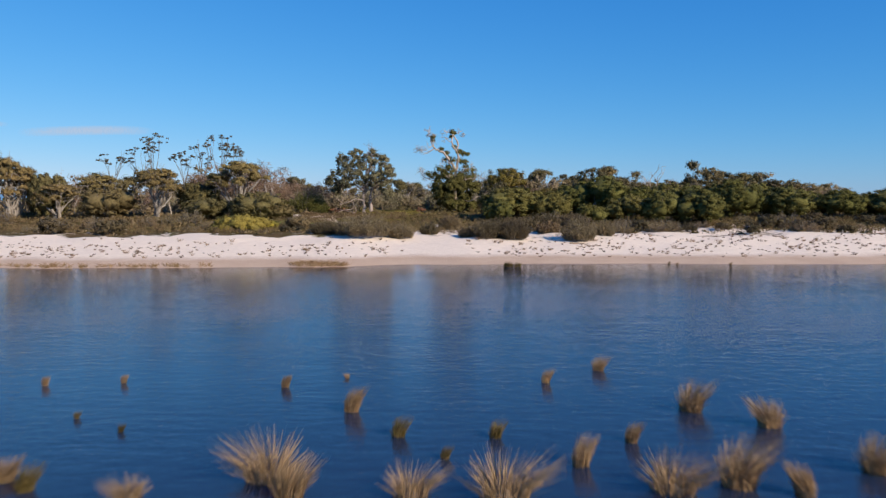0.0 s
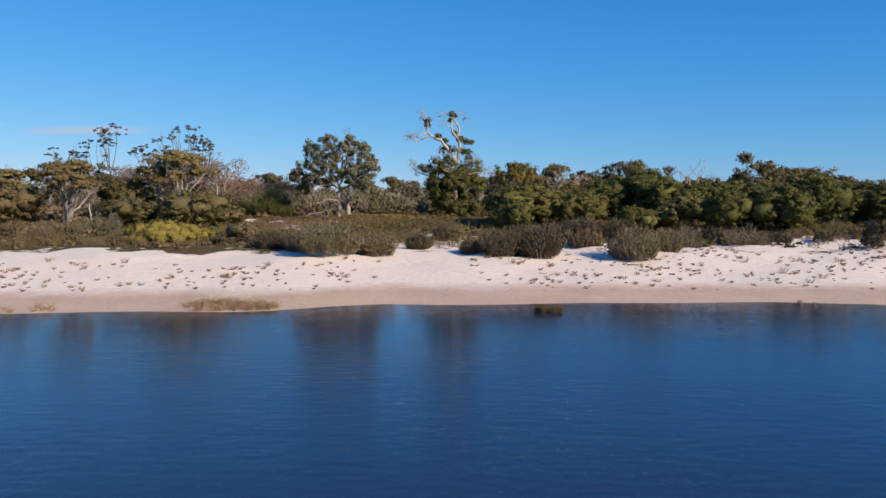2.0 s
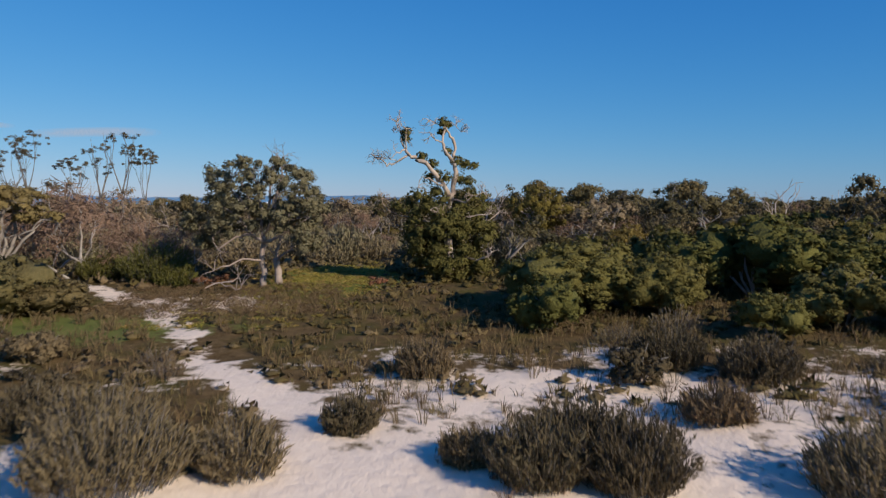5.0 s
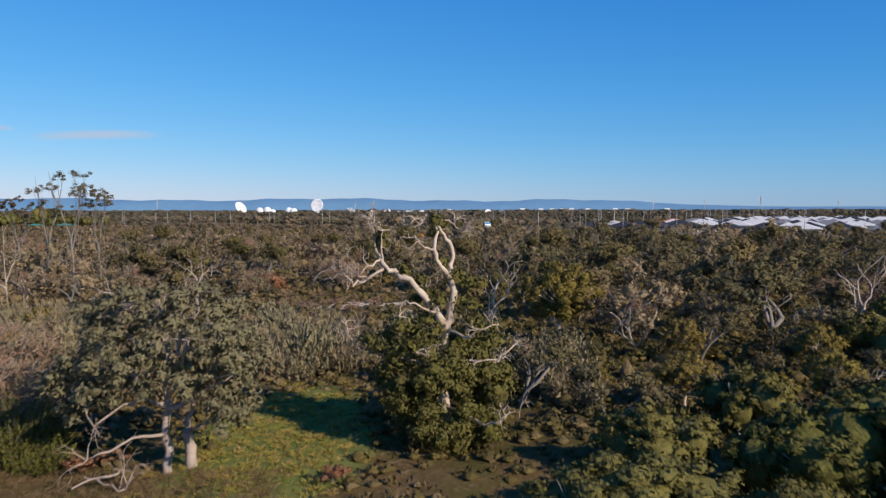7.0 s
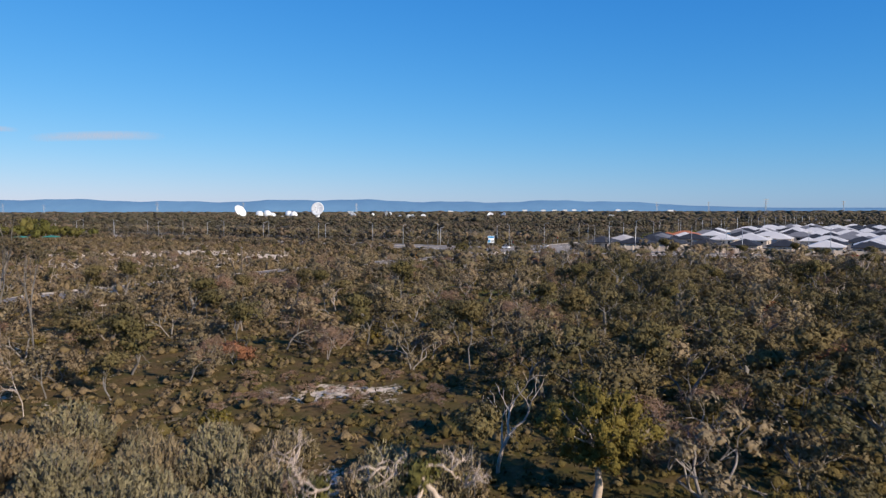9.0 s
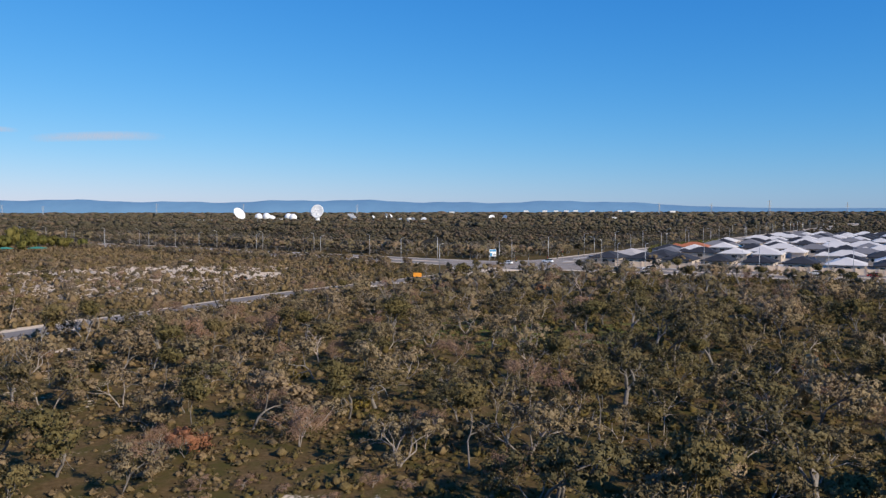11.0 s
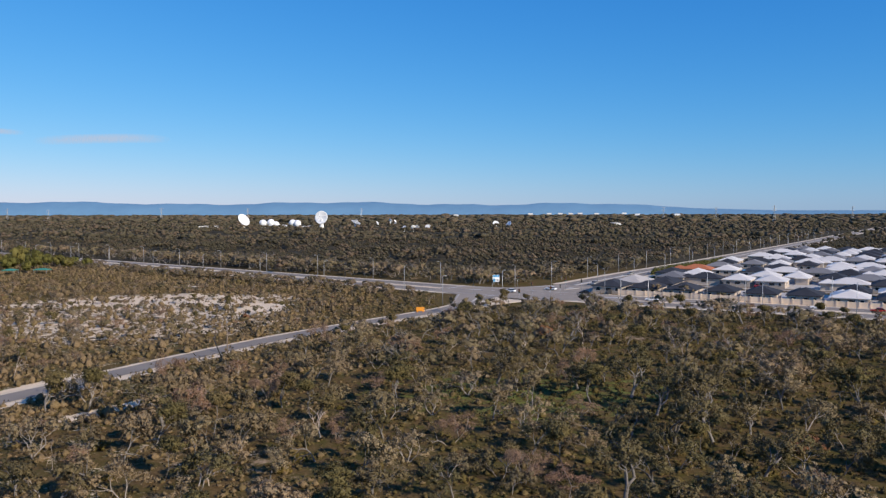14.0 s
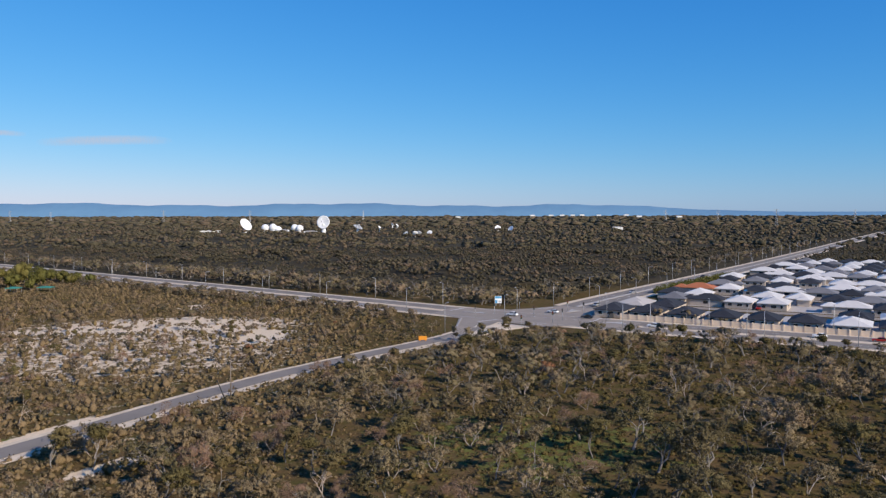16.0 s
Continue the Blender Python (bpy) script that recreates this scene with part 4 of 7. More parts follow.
def broom_shrub(seed, width, height, stems=260, mat=None, name="broom_shrub", label="grey-green upright broom-like shrub on white sand", group="dune shrubs", leaves=16, lean=0.6, blade=0.03):
    """Many thin upright stems from one base, each set with small leaves."""
    rng = np.random.default_rng(seed)
    ang, rad = rng.uniform(0, 6.28, stems), np.sqrt(rng.uniform(0, 1, stems)) * width * 0.36
    base = np.stack([np.cos(ang) * rad, np.sin(ang) * rad, np.full(stems, -0.08)], 1)
    out = np.stack([np.cos(ang), np.sin(ang), np.zeros(stems)], 1) * (rad / (width * 0.36))[:, None] * lean
    d = unit(out + np.array([0, 0, 1]) + rng.normal(size=(stems, 3)) * 0.13)
    L = height * rng.uniform(0.6, 1.05, (stems, 1)) * (1.06 - 0.55 * (rad / (width * 0.36))[:, None] ** 2)
    side = unit(np.cross(d, rng.normal(size=(stems, 3)))) * 0.016
    tip = base + d * L
    stem_q = np.stack([base - side, base + side, tip + side * 0.3, tip - side * 0.3], 1)
    ob = thing(name, label, "shrub", group)
    part("woody_base", quads_mesh("stems", stem_q, BARK_GREY), ob)
    t = rng.uniform(0.25, 1.02, (stems, leaves, 1))
    P = (base[:, None] + d[:, None] * L[:, None] * t + rng.normal(size=(stems, leaves, 3)) * 0.06).reshape(-1, 3)
    N = unit(np.repeat(d, leaves, axis=0) * 0.4 + rng.normal(size=(len(P), 3)))
    tang = unit(np.repeat(d, leaves, axis=0) + rng.normal(size=(len(P), 3)) * 0.45)
    b = unit(np.cross(N, tang))
    s = rng.uniform(0.6, 1.3, (len(P), 1))
    q = np.stack([P - tang * 0.13 * s - b * blade * s, P + tang * 0.13 * s, P - tang * 0.03 * s + b * blade * s], 1)
    part("foliage", quads_mesh("foliage", q, mat or LEAF_BROOM), ob)
    return ob


def round_shrub(seed, width, height, mat, label, group="dune shrubs", n=64, per=80, leaf=(0.07, 0.03), name="shrub"):
    """A mounded shrub of leaf clumps on short woody stems."""
    rng = np.random.default_rng(seed)
    verts, faces, tips = [], [], []
    for s in range(6):
        a = s * 1.05 + rng.uniform(0, 0.6)
        limb(rng, verts, faces, (0, 0, -0.1), (math.cos(a), math.sin(a), 1.1), height * 0.9, 0.03, 0.012, 0.15, 4, 4)
    verts = np.array(verts)
    verts *= np.array([width * 0.42 / np.abs(verts[:, :2]).max()] * 2 + [height * 0.85 / verts[:, 2].max()])
    a, r = rng.uniform(0, 6.28, n), np.sqrt(rng.uniform(0, 1, n)) * width * 0.44
    cen = np.stack([np.cos(a) * r, np.sin(a) * r, height * (0.1 + 0.75 * np.sqrt(np.clip(1 - (r / (width * 0.5)) ** 2, 0, 1)) * rng.uniform(0.05, 1.05, n))], 1)
    ob = thing(name, label, "shrub", group)
    part("woody_base", mesh_from("stems", verts, faces, BARK_GREY, True), ob)
    part("foliage", leafy("foliage", rng, cen, rng.uniform(0.045, 0.085, n) * (width + height), per, *leaf, mat, flat=0.9, wild=1.0, core=0.62, level=2 if width > 3.5 else 1), ob)
    return ob


def grass_blades(rng, centres, radii, heights, per, width, lean=0.5):
    """Bent blades from tufts: two quads each."""
    c = np.repeat(np.asarray(centres, float), per, axis=0)
    R = np.repeat(np.asarray(radii, float), per)[:, None]
    H = np.repeat(np.asarray(heights, float), per)[:, None] * rng.uniform(0.55, 1.1, (len(c), 1))
    a = rng.uniform(0, 6.28, len(c))
    o = np.stack([np.cos(a), np.sin(a), np.zeros(len(c))], 1)
    k = np.sqrt(rng.uniform(0, 1, (len(c), 1)))
    p0 = c + o * R * k * 0.55
    mid = p0 + o * R * k * lean * 0.5 + np.array([0, 0, 1]) * H * 0.6
    end = p0 + o * R * (0.25 + k) * lean * 1.5 + np.array([0, 0, 1]) * H
    s = unit(np.cross(end - p0, rng.normal(size=p0.shape))) * width
    q1 = np.stack([p0 - s, p0 + s, mid + s * 0.8, mid - s * 0.8], 1)
    q2 = np.stack([mid - s * 0.8, mid + s * 0.8, end + s * 0.15, end - s * 0.15], 1)
    return np.concatenate([q1, q2])


def put(proto, x, y, turn=0.0, size=1.0, tall=1.0, sink=0.0):
    """A copy of a plant on the ground."""
    z = Gf(x, y) - sink
    proto_scale = proto.scale.copy()
    proto.scale = (size, size, size * tall)
    ob = copy_thing(proto, Matrix.Translation((x, y, z)) @ Matrix.Rotation(turn, 4, "Z"))
    proto.scale = proto_scale
    return ob


def place(proto, x, y, turn=0.0, size=1.0, tall=1.0, sink=0.0):
    """Sets the plant itself on the ground."""
    proto.matrix_basis = Matrix.Translation((x, y, Gf(x, y) - sink)) @ Matrix.Rotation(turn, 4, "Z") @ Matrix.Diagonal((size, size, size * tall, 1))
    return proto


# the gnarled half-dead paperbark that stands above all others
def gnarled_tree(x, y):
    rng = np.random.default_rng(5)
    verts, faces = [], []
    sc = 0.01573

    def at(px, pz, dy=0.0):
        return (px * sc, dy, pz * sc)

    trunk = [at(0, -14), at(-6, 120, 0.1), at(-9, 280, 0.2), at(2, 345, 0.1), at(12, 400, 0), at(21, 458, -0.1), at(5, 505, -0.2)]
    tube(verts, faces, *crook(rng, trunk, [0.32, 0.28, 0.23, 0.2, 0.17, 0.15, 0.135], 0.06), 8)
    stem_a = [at(5, 505, -0.2), at(-20, 545, -0.5), at(-34, 585, -0.5), at(-28, 625, -0.1), at(-32, 662, 0.1)]
    stem_b = [at(5, 505, -0.2), at(19, 548, 0.5), at(16, 585, 0.6), at(-6, 625, 0.3), at(-28, 655, 0.1)]
    left = [at(2, 345, 0.1), at(-25, 398, -0.3), at(-60, 445, -0.5), at(-96, 490, -0.6), at(-132, 502, -0.5), at(-166, 525, -0.3), at(-191, 553, -0.2)]
    tube(verts, faces, *crook(rng, stem_a, [0.11, 0.1, 0.09, 0.075, 0.045], 0.05), 7)
    tube(verts, faces, *crook(rng, stem_b, [0.12, 0.1, 0.1, 0.08, 0.04], 0.05), 7)
    tube(verts, faces, *crook(rng, left, [0.19, 0.17, 0.165, 0.155, 0.14, 0.12, 0.09], 0.06), 8)
    # bare forking ends: points, thickness, number of sprays
    for pts, r, sprays in (([at(-191, 553, -0.2), at(-206, 590, 0), at(-211, 630, 0.2), at(-226, 672, 0.3)], 0.08, 9),
                           ([at(-185, 545, -0.2), at(-190, 590, -0.3), at(-183, 640, -0.3)], 0.06, 5),
                           ([at(-180, 530, -0.3), at(-236, 490, -0.6), at(-266, 484, -0.8), at(-296, 512, -0.7), at(-310, 518, -0.6)], 0.09, 9),
                           ([at(-191, 553, -0.2), at(-225, 540, -0.8), at(-250, 510, -1.0)], 0.06, 5),
                           ([at(-32, 662, 0.1), at(0, 668, 0.2), at(24, 656, 0.3), at(44, 632, 0.4)], 0.05, 6),
                           ([at(-32, 655, 0.1), at(-62, 664, -0.2), at(-92, 672, -0.3)], 0.05, 6),
                           ([at(-34, 585, -0.5), at(-62, 590, -0.7), at(-80, 610, -0.8), at(-88, 622, -0.8)], 0.06, 3),
                           ([at(-25, 398, -0.3), at(-90, 432, -0.9), at(-118, 440, -0.8), at(-136, 395, -0.9)], 0.06, 2),
                           ([at(-9, 280, 0.2), at(40, 272, -1.2), at(100, 278, -1.8), at(150, 282, -1.9)], 0.09, 4),
                           ([at(-9, 275, 0.2), at(-60, 285, -1.2), at(-85, 300, -1.8)], 0.08, 3),
                           ([at(2, 345, 0.1), at(60, 330, -0.9), at(90, 360, -1.3), at(130, 372, -1.2)], 0.07, 6),
                           ([at(-6, 120, 0.1), at(110, 95, -1.8), at(150, 110, -2.2), at(165, 130, -2.3)], 0.09, 4),
                           ([at(-9, 230, 0.2), at(-190, 270, 0.2), at(-270, 300, 0.0), at(-290, 350, 0.0)], 0.09, 9),
                           ([at(0, 200, 0.4), at(150, 230, 0.9), at(210, 290, 1.2)], 0.09, 7)):
        tube(verts, faces, *crook(rng, pts, [0.95 * r * (1 - 0.7 * i / (len(pts) - 1)) for i in range(len(pts))], 0.06), 6)
        for k in range(sprays):
            p = np.array(pts[-1 - (k % 3 == 2)])
            branch_out(rng, verts, faces, p, unit(rng.normal(size=3) + np.array([0, 0, 0.3])), 0.42, 0.03, 2, [], (2, 4), 0.8, 0.72, 0.35, 0.0)
    ob = thing("gnarled_tree", "half-dead paperbark with bare twisted pale limbs above green crown", "tree", m=Matrix.Translation((x, y, Gf(x, y))))
    part("trunk", mesh_from("trunk", verts, faces, BARK_GNARLED, True), ob)
    tufts = [(-186, 630, 20), (-190, 600, 18), (-30, 666, 22), (-12, 662, 16), (-38, 630, 14), (-13, 548, 17), (-121, 525, 20), (-76, 495, 19), (-91, 440, 24), (-60, 455, 18), (-21, 435, 28), (39, 430, 30), (29, 505, 24), (62, 490, 22), (98, 485, 16), (72, 420, 24), (78, 380, 24),
             (-140, 362, 34), (-100, 345, 34), (-60, 380, 40), (-75, 320, 42), (-30, 345, 34), (48, 330, 40), (90, 350, 26), (140, 355, 30), (152, 310, 30), (120, 300, 30), (-230, 320, 26), (-200, 300, 24), (-180, 330, 22), (-150, 300, 34), (10, 300, 34)]
    cen = np.array([(px * sc, rng.uniform(-0.5, 0.5) * (1 + (420 - pz) / 160 if pz < 420 else 1), pz * sc) for px, pz, r in tufts])
    rad = [1.28 * r * sc for _, _, r in tufts]
    n = 150
    a, zz = rng.uniform(0, 6.28, n), rng.uniform(0.0, 1, n)
    rr = (2.2 + 0.9 * np.sin(np.pi * np.clip(zz, 0, 1))) * rng.uniform(0.45, 1.0, n)
    low = np.stack([np.cos(a) * rr, np.sin(a) * rr * 0.85, 0.4 + zz * 4.5], 1)
    part("crown", leafy("crown", rng, np.concatenate([cen, low]), np.concatenate([rad, rng.uniform(0.4, 0.75, n)]), 120, 0.11, 0.05, LEAF_PAPERBARK, 0.8, core=0.55, level=1), ob)
    dry = np.array([at(-285, 350), at(-275, 310), at(-262, 280), at(-305, 515, -0.6), at(-226, 640, 0.2), at(225, 300, 1.2), at(245, 270, 1.2), at(190, 200, 0.6), at(-130, 220, -1.5)])
    part("dry_foliage", leafy("dry_foliage", rng, dry, rng.uniform(0.3, 0.5, len(dry)), 90, 0.1, 0.012, LEAF_PINK, 0.9, core=0.0), ob, "grey dry twigs hanging from the limbs")


gnarled_tree(3.2, 100.6)


def spreading_gum(x, y):
    """The wide gum with pink-grey forked trunk beside the green clearing."""
    rng = np.random.default_rng(8)
    verts, faces = [], []
    sc = 0.01912

    def at(px, pz, dy=0.0):
        return (px * sc, dy, pz * sc)

    limbs = [([at(4, -12), at(-4, 40, 0.1), at(-12, 84, 0.1), at(-2, 144, 0.1)], 0.27, 0.2), ([at(-2, 144, 0.1), at(-37, 169, -0.5), at(-77, 164, -0.9), at(-132, 124, -1.4)], 0.16, 0.05),
             ([at(-2, 144, 0.1), at(-7, 164, 0.3), at(-12, 224, 0.6), at(-30, 300, 0.9)], 0.17, 0.05), ([at(-2, 144, 0.1), at(23, 149, -0.3), at(83, 184, -0.7), at(153, 224, -0.9)], 0.17, 0.05),
             ([at(38, -12, 0.4), at(38, 50, 0.5), at(34, 90, 0.4)], 0.3, 0.24), ([at(34, 90, 0.4), at(40, 150, 0.8), at(70, 230, 1.2), at(90, 300, 1.4)], 0.16, 0.05),
             ([at(34, 80, 0.3), at(70, 110, -0.4), at(95, 120, -0.9)], 0.09, 0.03), ([at(-12, 84, 0), at(-60, 90, -1.0), at(-110, 70, -1.7), at(-135, 60, -1.9)], 0.1, 0.03),
             ([at(-37, 169, -0.5), at(-80, 220, 0.2), at(-140, 260, 0.6)], 0.12, 0.05), ([at(-7, 164, 0.3), at(40, 240, -0.6), at(60, 300, -0.9)], 0.1, 0.04),
             ([at(-160, 6, -2.2), at(-110, 22, -1.8), at(-70, 30, -1.4)], 0.05, 0.07), ([at(-150, 20, -1.6), at(-100, 12, -2.0), at(-50, 4, -2.2)], 0.04, 0.05)]
    for pts, r0, r1 in limbs:
        tube(verts, faces, *crook(rng, pts, [0.8 * (r0 + (r1 - r0) * i / (len(pts) - 1)) for i in range(len(pts))], 0.06), 7)
        for k in range(3):
            branch_out(rng, verts, faces, np.array(pts[-1]), unit(rng.normal(size=3) + np.array([0, 0, 0.6])), 0.8, 0.03, 2, [], (2, 3), 0.6, 0.7, 0.25, 0.0)
    # dead limbs standing out of the back of the crown
    for px, pz, dy in ((10, 380, 1.4), (40, 410, 1.8), (-110, 370, 1.2), (-160, 340, 0.8), (55, 390, 1.0), (-60, 380, 2.0)):
        pts = [at(px * 0.4, 250, dy * 0.6), at(px * 0.8, 340, dy), at(px, pz, dy)]
        tube(verts, faces, *crook(rng, pts, [0.09, 0.07, 0.04], 0.08), 5)
        for k in range(5):
            branch_out(rng, verts, faces, np.array(pts[-1 - k % 2]), unit(rng.normal(size=3) * np.array([1, 1, 0.7]) + np.array([0, 0, 0.5])), 0.75, 0.035, 2, [], (2, 3), 0.6, 0.72, 0.3, 0.0)
    ob = thing("spreading_gum", "wide dark-green gum with forked pink-grey trunks by the clearing", "tree", m=Matrix.Translation((x, y, Gf(x, y))))
    part("trunk", mesh_from("trunk", verts, faces, BARK_PINK, True), ob)
    lobes = [(-197, 222, 58), (-215, 195, 40), (-132, 262, 62), (-147, 342, 44), (-67, 282, 60), (-47, 372, 46), (3, 332, 62), (53, 372, 44), (73, 292, 60), (123, 342, 38), (158, 242, 50), (133, 172, 44), (93, 222, 50), (-27, 232, 55), (-97, 204, 46), (43, 212, 46), (165, 285, 34), (-160, 180, 40), (-190, 150, 28), (150, 140, 28)]
    cen, rad = [], []
    for px, pz, r in lobes:
        for k in range(15):
            d = unit(rng.normal(size=3) + np.array([0, 0, 0.2]))
            cen.append(np.array(at(px, pz, rng.uniform(-2.6, 2.6) * math.sqrt(max(0.1, 1 - (px / 260) ** 2)))) + d * r * sc * 0.75)
            rad.append(rng.uniform(0.25, 0.5))
    part("crown", leafy("crown", rng, np.array(cen), np.array(rad), 60, 0.11, 0.046, LEAF_GUM, 0.85, core=0.5, level=1), ob)


spreading_gum(-8.4, 97)

# tall gums at the back
for i, (x, y, top, w) in enumerate([(-45, 165, 20.4, 5.5), (-42, 166, 17.8, 4), (-49.5, 167, 19.6, 6), (-58.5, 163, 20.2, 6), (-63, 166, 17.6, 6.5), (-54, 168, 16.8, 5), (-68, 165, 17.0, 6)]):
    place(gum_tree(40 + i, top - Gf(x, y), w, "tall slender gum with dark tufted grey-green crown", clumps=13 if i % 2 else 9), x, y)
for i, (x, y, top, w) in enumerate([(29.4, 104.8, 7.0, 4.4), (35.4, 103.2, 7.4, 6.8), (39.8, 106.4, 6.9, 4.8)]):
    place(dome_tree(60 + i, top - Gf(x, y), w, LEAF_GUM_DARK, 50, 130, BARK_GREY, "broad dark brown-green gum behind the paperbarks"), x, y)

# rounded paperbarks behind the beach
DOMES = [(9.12, 89.6, 6.7, 7.36), (14.08, 88.8, 6.24, 4.8), (20.64, 92.8, 8.24, 7.6), (22.08, 86.4, 5.92, 5.2), (25.2, 84.4, 6, 4.8), (29.2, 84, 6.4, 6.4), (35.2, 89.6, 7.68, 6.4), (42, 89.6, 6.72, 6.4), (48.4, 90.4, 6.4, 6.4), (53.6, 89.6, 6.64, 6.4),
         (16.8, 94.4, 7.04, 5.6), (26.4, 92, 6.96, 6.4), (32, 94.4, 7.04, 6.4), (24, 99.2, 7.52, 5.6), (11.6, 96, 6.88, 4.8), (17.6, 101.6, 7.44, 4.8), (38.4, 96, 7.2, 6.4), (45.6, 96.8, 7.2, 6.4), (60, 91.2, 6.64, 6.4), (30.4, 101.6, 7.68, 5.6), (7.6, 85.6, 5.28, 3.6), (17.6, 84, 4.8, 3.2)]
protos = [dome_tree(80 + i, 5.0, 6.0, fine=i < 2, n=230 if i < 2 else 130, leaf=(0.1, 0.05) if i < 2 else (0.14, 0.07), per=60 if i < 2 else 40) for i in range(4)]
for i, (x, y, top, w) in enumerate(DOMES):
    h = (top - Gf(x, y)) * 0.95
    ob = (place if i < 4 else put)(protos[i % 4 if i < 4 else i % 2 if i < 10 else 2 + i % 2], x, y, i * 1.9, w / 6.0, h / 5.0 / (w / 6.0))
LEFT = [(-49, 90, 10.2, 6, 1), (-45, 91, 8.6, 5, 0), (-56, 90, 9.5, 7, 0), (-19.6, 87.6, 6.2, 6, 0), (-23.6, 94.5, 10.0, 7.6, 1), (-26.4, 89.6, 5.44, 5.6, 0), (-20.8, 88.4, 5.52, 5.2, 0), (-18, 89.6, 4.8, 4.4, 0), (-32.4, 91.2, 8.96, 6.4, 1), (-37.6, 90.4, 6.8, 6.4, 0), (-43.2, 89.6, 7.04, 5.6, 1), (-48.8, 91.2, 9.2, 6.4, 1), (-54.4, 90.4, 6.8, 6.4, 0), (-28.8, 96, 7.6, 5.6, 0), (-41.6, 96.8, 8.4, 6.4, 1), (-60, 92, 7.2, 6.4, 0)]
olive = [dome_tree(90 + i, 5.0, 6.0, LEAF_OLIVE, 48, 190, BARK_PALE, "olive-brown paperbark with bare crooked pale branches showing", leaf=(0.11, 0.055)) for i in range(2)]
umbrella = [layered_tree(97 + i, 6.0, 7.0, LEAF_LAYER) for i in range(2)]
olive = olive[:2] + umbrella
first = set()
for i, (x, y, top, w, bare) in enumerate(LEFT):
    j = 2 * bare + i % 2
    (put if j in first else place)(olive[j], x, y, i * 2.1, w / (7.0 if bare else 6.0), (top - Gf(x, y)) / (6.0 if bare else 5.0) / (w / (7.0 if bare else 6.0)))
    first.add(j)

dead = [bush_tree("dead_tree", "bleached bare dead tree with forking branches", "dead trees", 120 + i, h, s, None, BARK_DEAD, per=0, depth=3, trunk=0.32, kids=(2, 4)) for i, (h, s) in enumerate(((5, 2.2), (4.5, 2.0), (6.5, 2.4)))]
pink = [bush_tree("dry_shrub_tree", "grey-pink leafless twiggy shrub tree", "dry shrub trees", 130 + i, 3.8, 2.6, LEAF_PINK, BARK_PALE, 0.7, 110, (0.2, 0.018), 3, 0.28, 2, bare=True) for i in range(3)]
rust = [bush_tree("rust_shrub", "dead shrub with rust-red dry leaves", "dry shrub trees", 140 + i, 2.2, 1.7, LEAF_RUST, BARK_GREY, 0.55, 70, (0.12, 0.045), 2, 0.25, 2) for i in range(2)]
SHAPES = ((4.6, 3.0, BARK_GREY, 1), (4.0, 2.8, BARK_PALE, 2), (5.2, 3.1, BARK_GREY, 1), (3.6, 2.6, BARK_GREY, 2), (4.4, 3.3, BARK_PALE, 3))
banksia = [banksia_tree("low crooked banksia with grey-green tufted crown", "banksia bushland", 150 + i, h, s, LEAF_BANKSIA if i % 2 else LEAF_GREY_LIT, b, stems=st) for i, (h, s, b, st) in enumerate(SHAPES)]
greens = [banksia_tree("low crooked banksia with dark green crown", "banksia bushland", 155 + i, h, s, LEAF_GREEN_SHADED, b, 54, stems=st) for i, (h, s, b, st) in enumerate(SHAPES[:3])]
olives = [banksia_tree("bushy olive-green tree with pale trunk", "olive bushland trees", 160 + i, h, s, LEAF_OLIVE, BARK_GREY, 54, 34, name="olive_tree") for i, (h, s) in enumerate(((4.6, 2.5), (5.2, 2.7)))]
# set the first of each at a known place
place(dead[0], -14.0, 203.5, 0.4, 1.1)
place(dead[1], -78, 239, 1.4, 1.6)
place(dead[2], -40, 141, 2.2, 1.5)
place(pink[0], -36, 214.5, 0.3, 1.6)
place(pink[1], -12, 176, 1.1, 0.9)
place(pink[2], 13, 186, 2.0, 1.3)
place(rust[0], -19, 163, 0.2, 1.3)
place(rust[1], 41.7, 158, 1.2, 1.3)
for x, y, s in ((17, 238, 1.2), (43, 229, 1.0), (36, 280, 1.2), (54.7, 269, 1.3), (20, 262, 1.0), (66, 205, 1.0), (-24, 185, 0.8), (-4, 118, 0.85), (7, 105, 0.45), (-32, 95, 1.05), (-45, 94.5, 1.4), (-43.4, 94, 1.2), (-22.5, 93, 0.9), (2, 165, 0.7), (-45, 190, 1.1)):
    put(dead[int(x * 7) % 2], x, y, x, s)
for x, y in ((-12.3, 97), (-13.4, 98), (-11.6, 98.4), (-1.2, 96)):
    put(rust[int(x) % 2], x, y, x, 0.42, 0.8)
for x, y, s in ((-21.5, 100, 2.0), (-18, 101, 1.3), (-26, 106, 1.8), (-29, 101, 1.7), (-15, 104, 1.2), (-24, 110, 1.5)):
    put(pink[int(-x) % 3], x, y, x, s)
big_olive = round_gum(170, 6.8, 3.3, LEAF_TUFT)
place(big_olive, 12.0, 125, 0.0, 1.0)
# shading trees added beyond the right edge to throw shadow over the heath
for x, y, s in ((37, 112, 0.72), (43, 118, 0.75), (39, 123, 0.8), (48, 112, 0.7), (33, 118, 0.7)):
    put(protos[2 + int(x) % 2], x, y, x, s * 1.25, 0.9)
for x, y, s in ((-26, 116, 0.5), (19.5, 118, 0.6), (27, 114, 0.65), (36, 112, 0.65), (-30, 128, 0.5), (42, 124, 0.6), (24, 106, 0.65), (33, 104, 0.65), (16, 106, 0.6)):
    put(big_olive, x, y, x, s * 0.8)

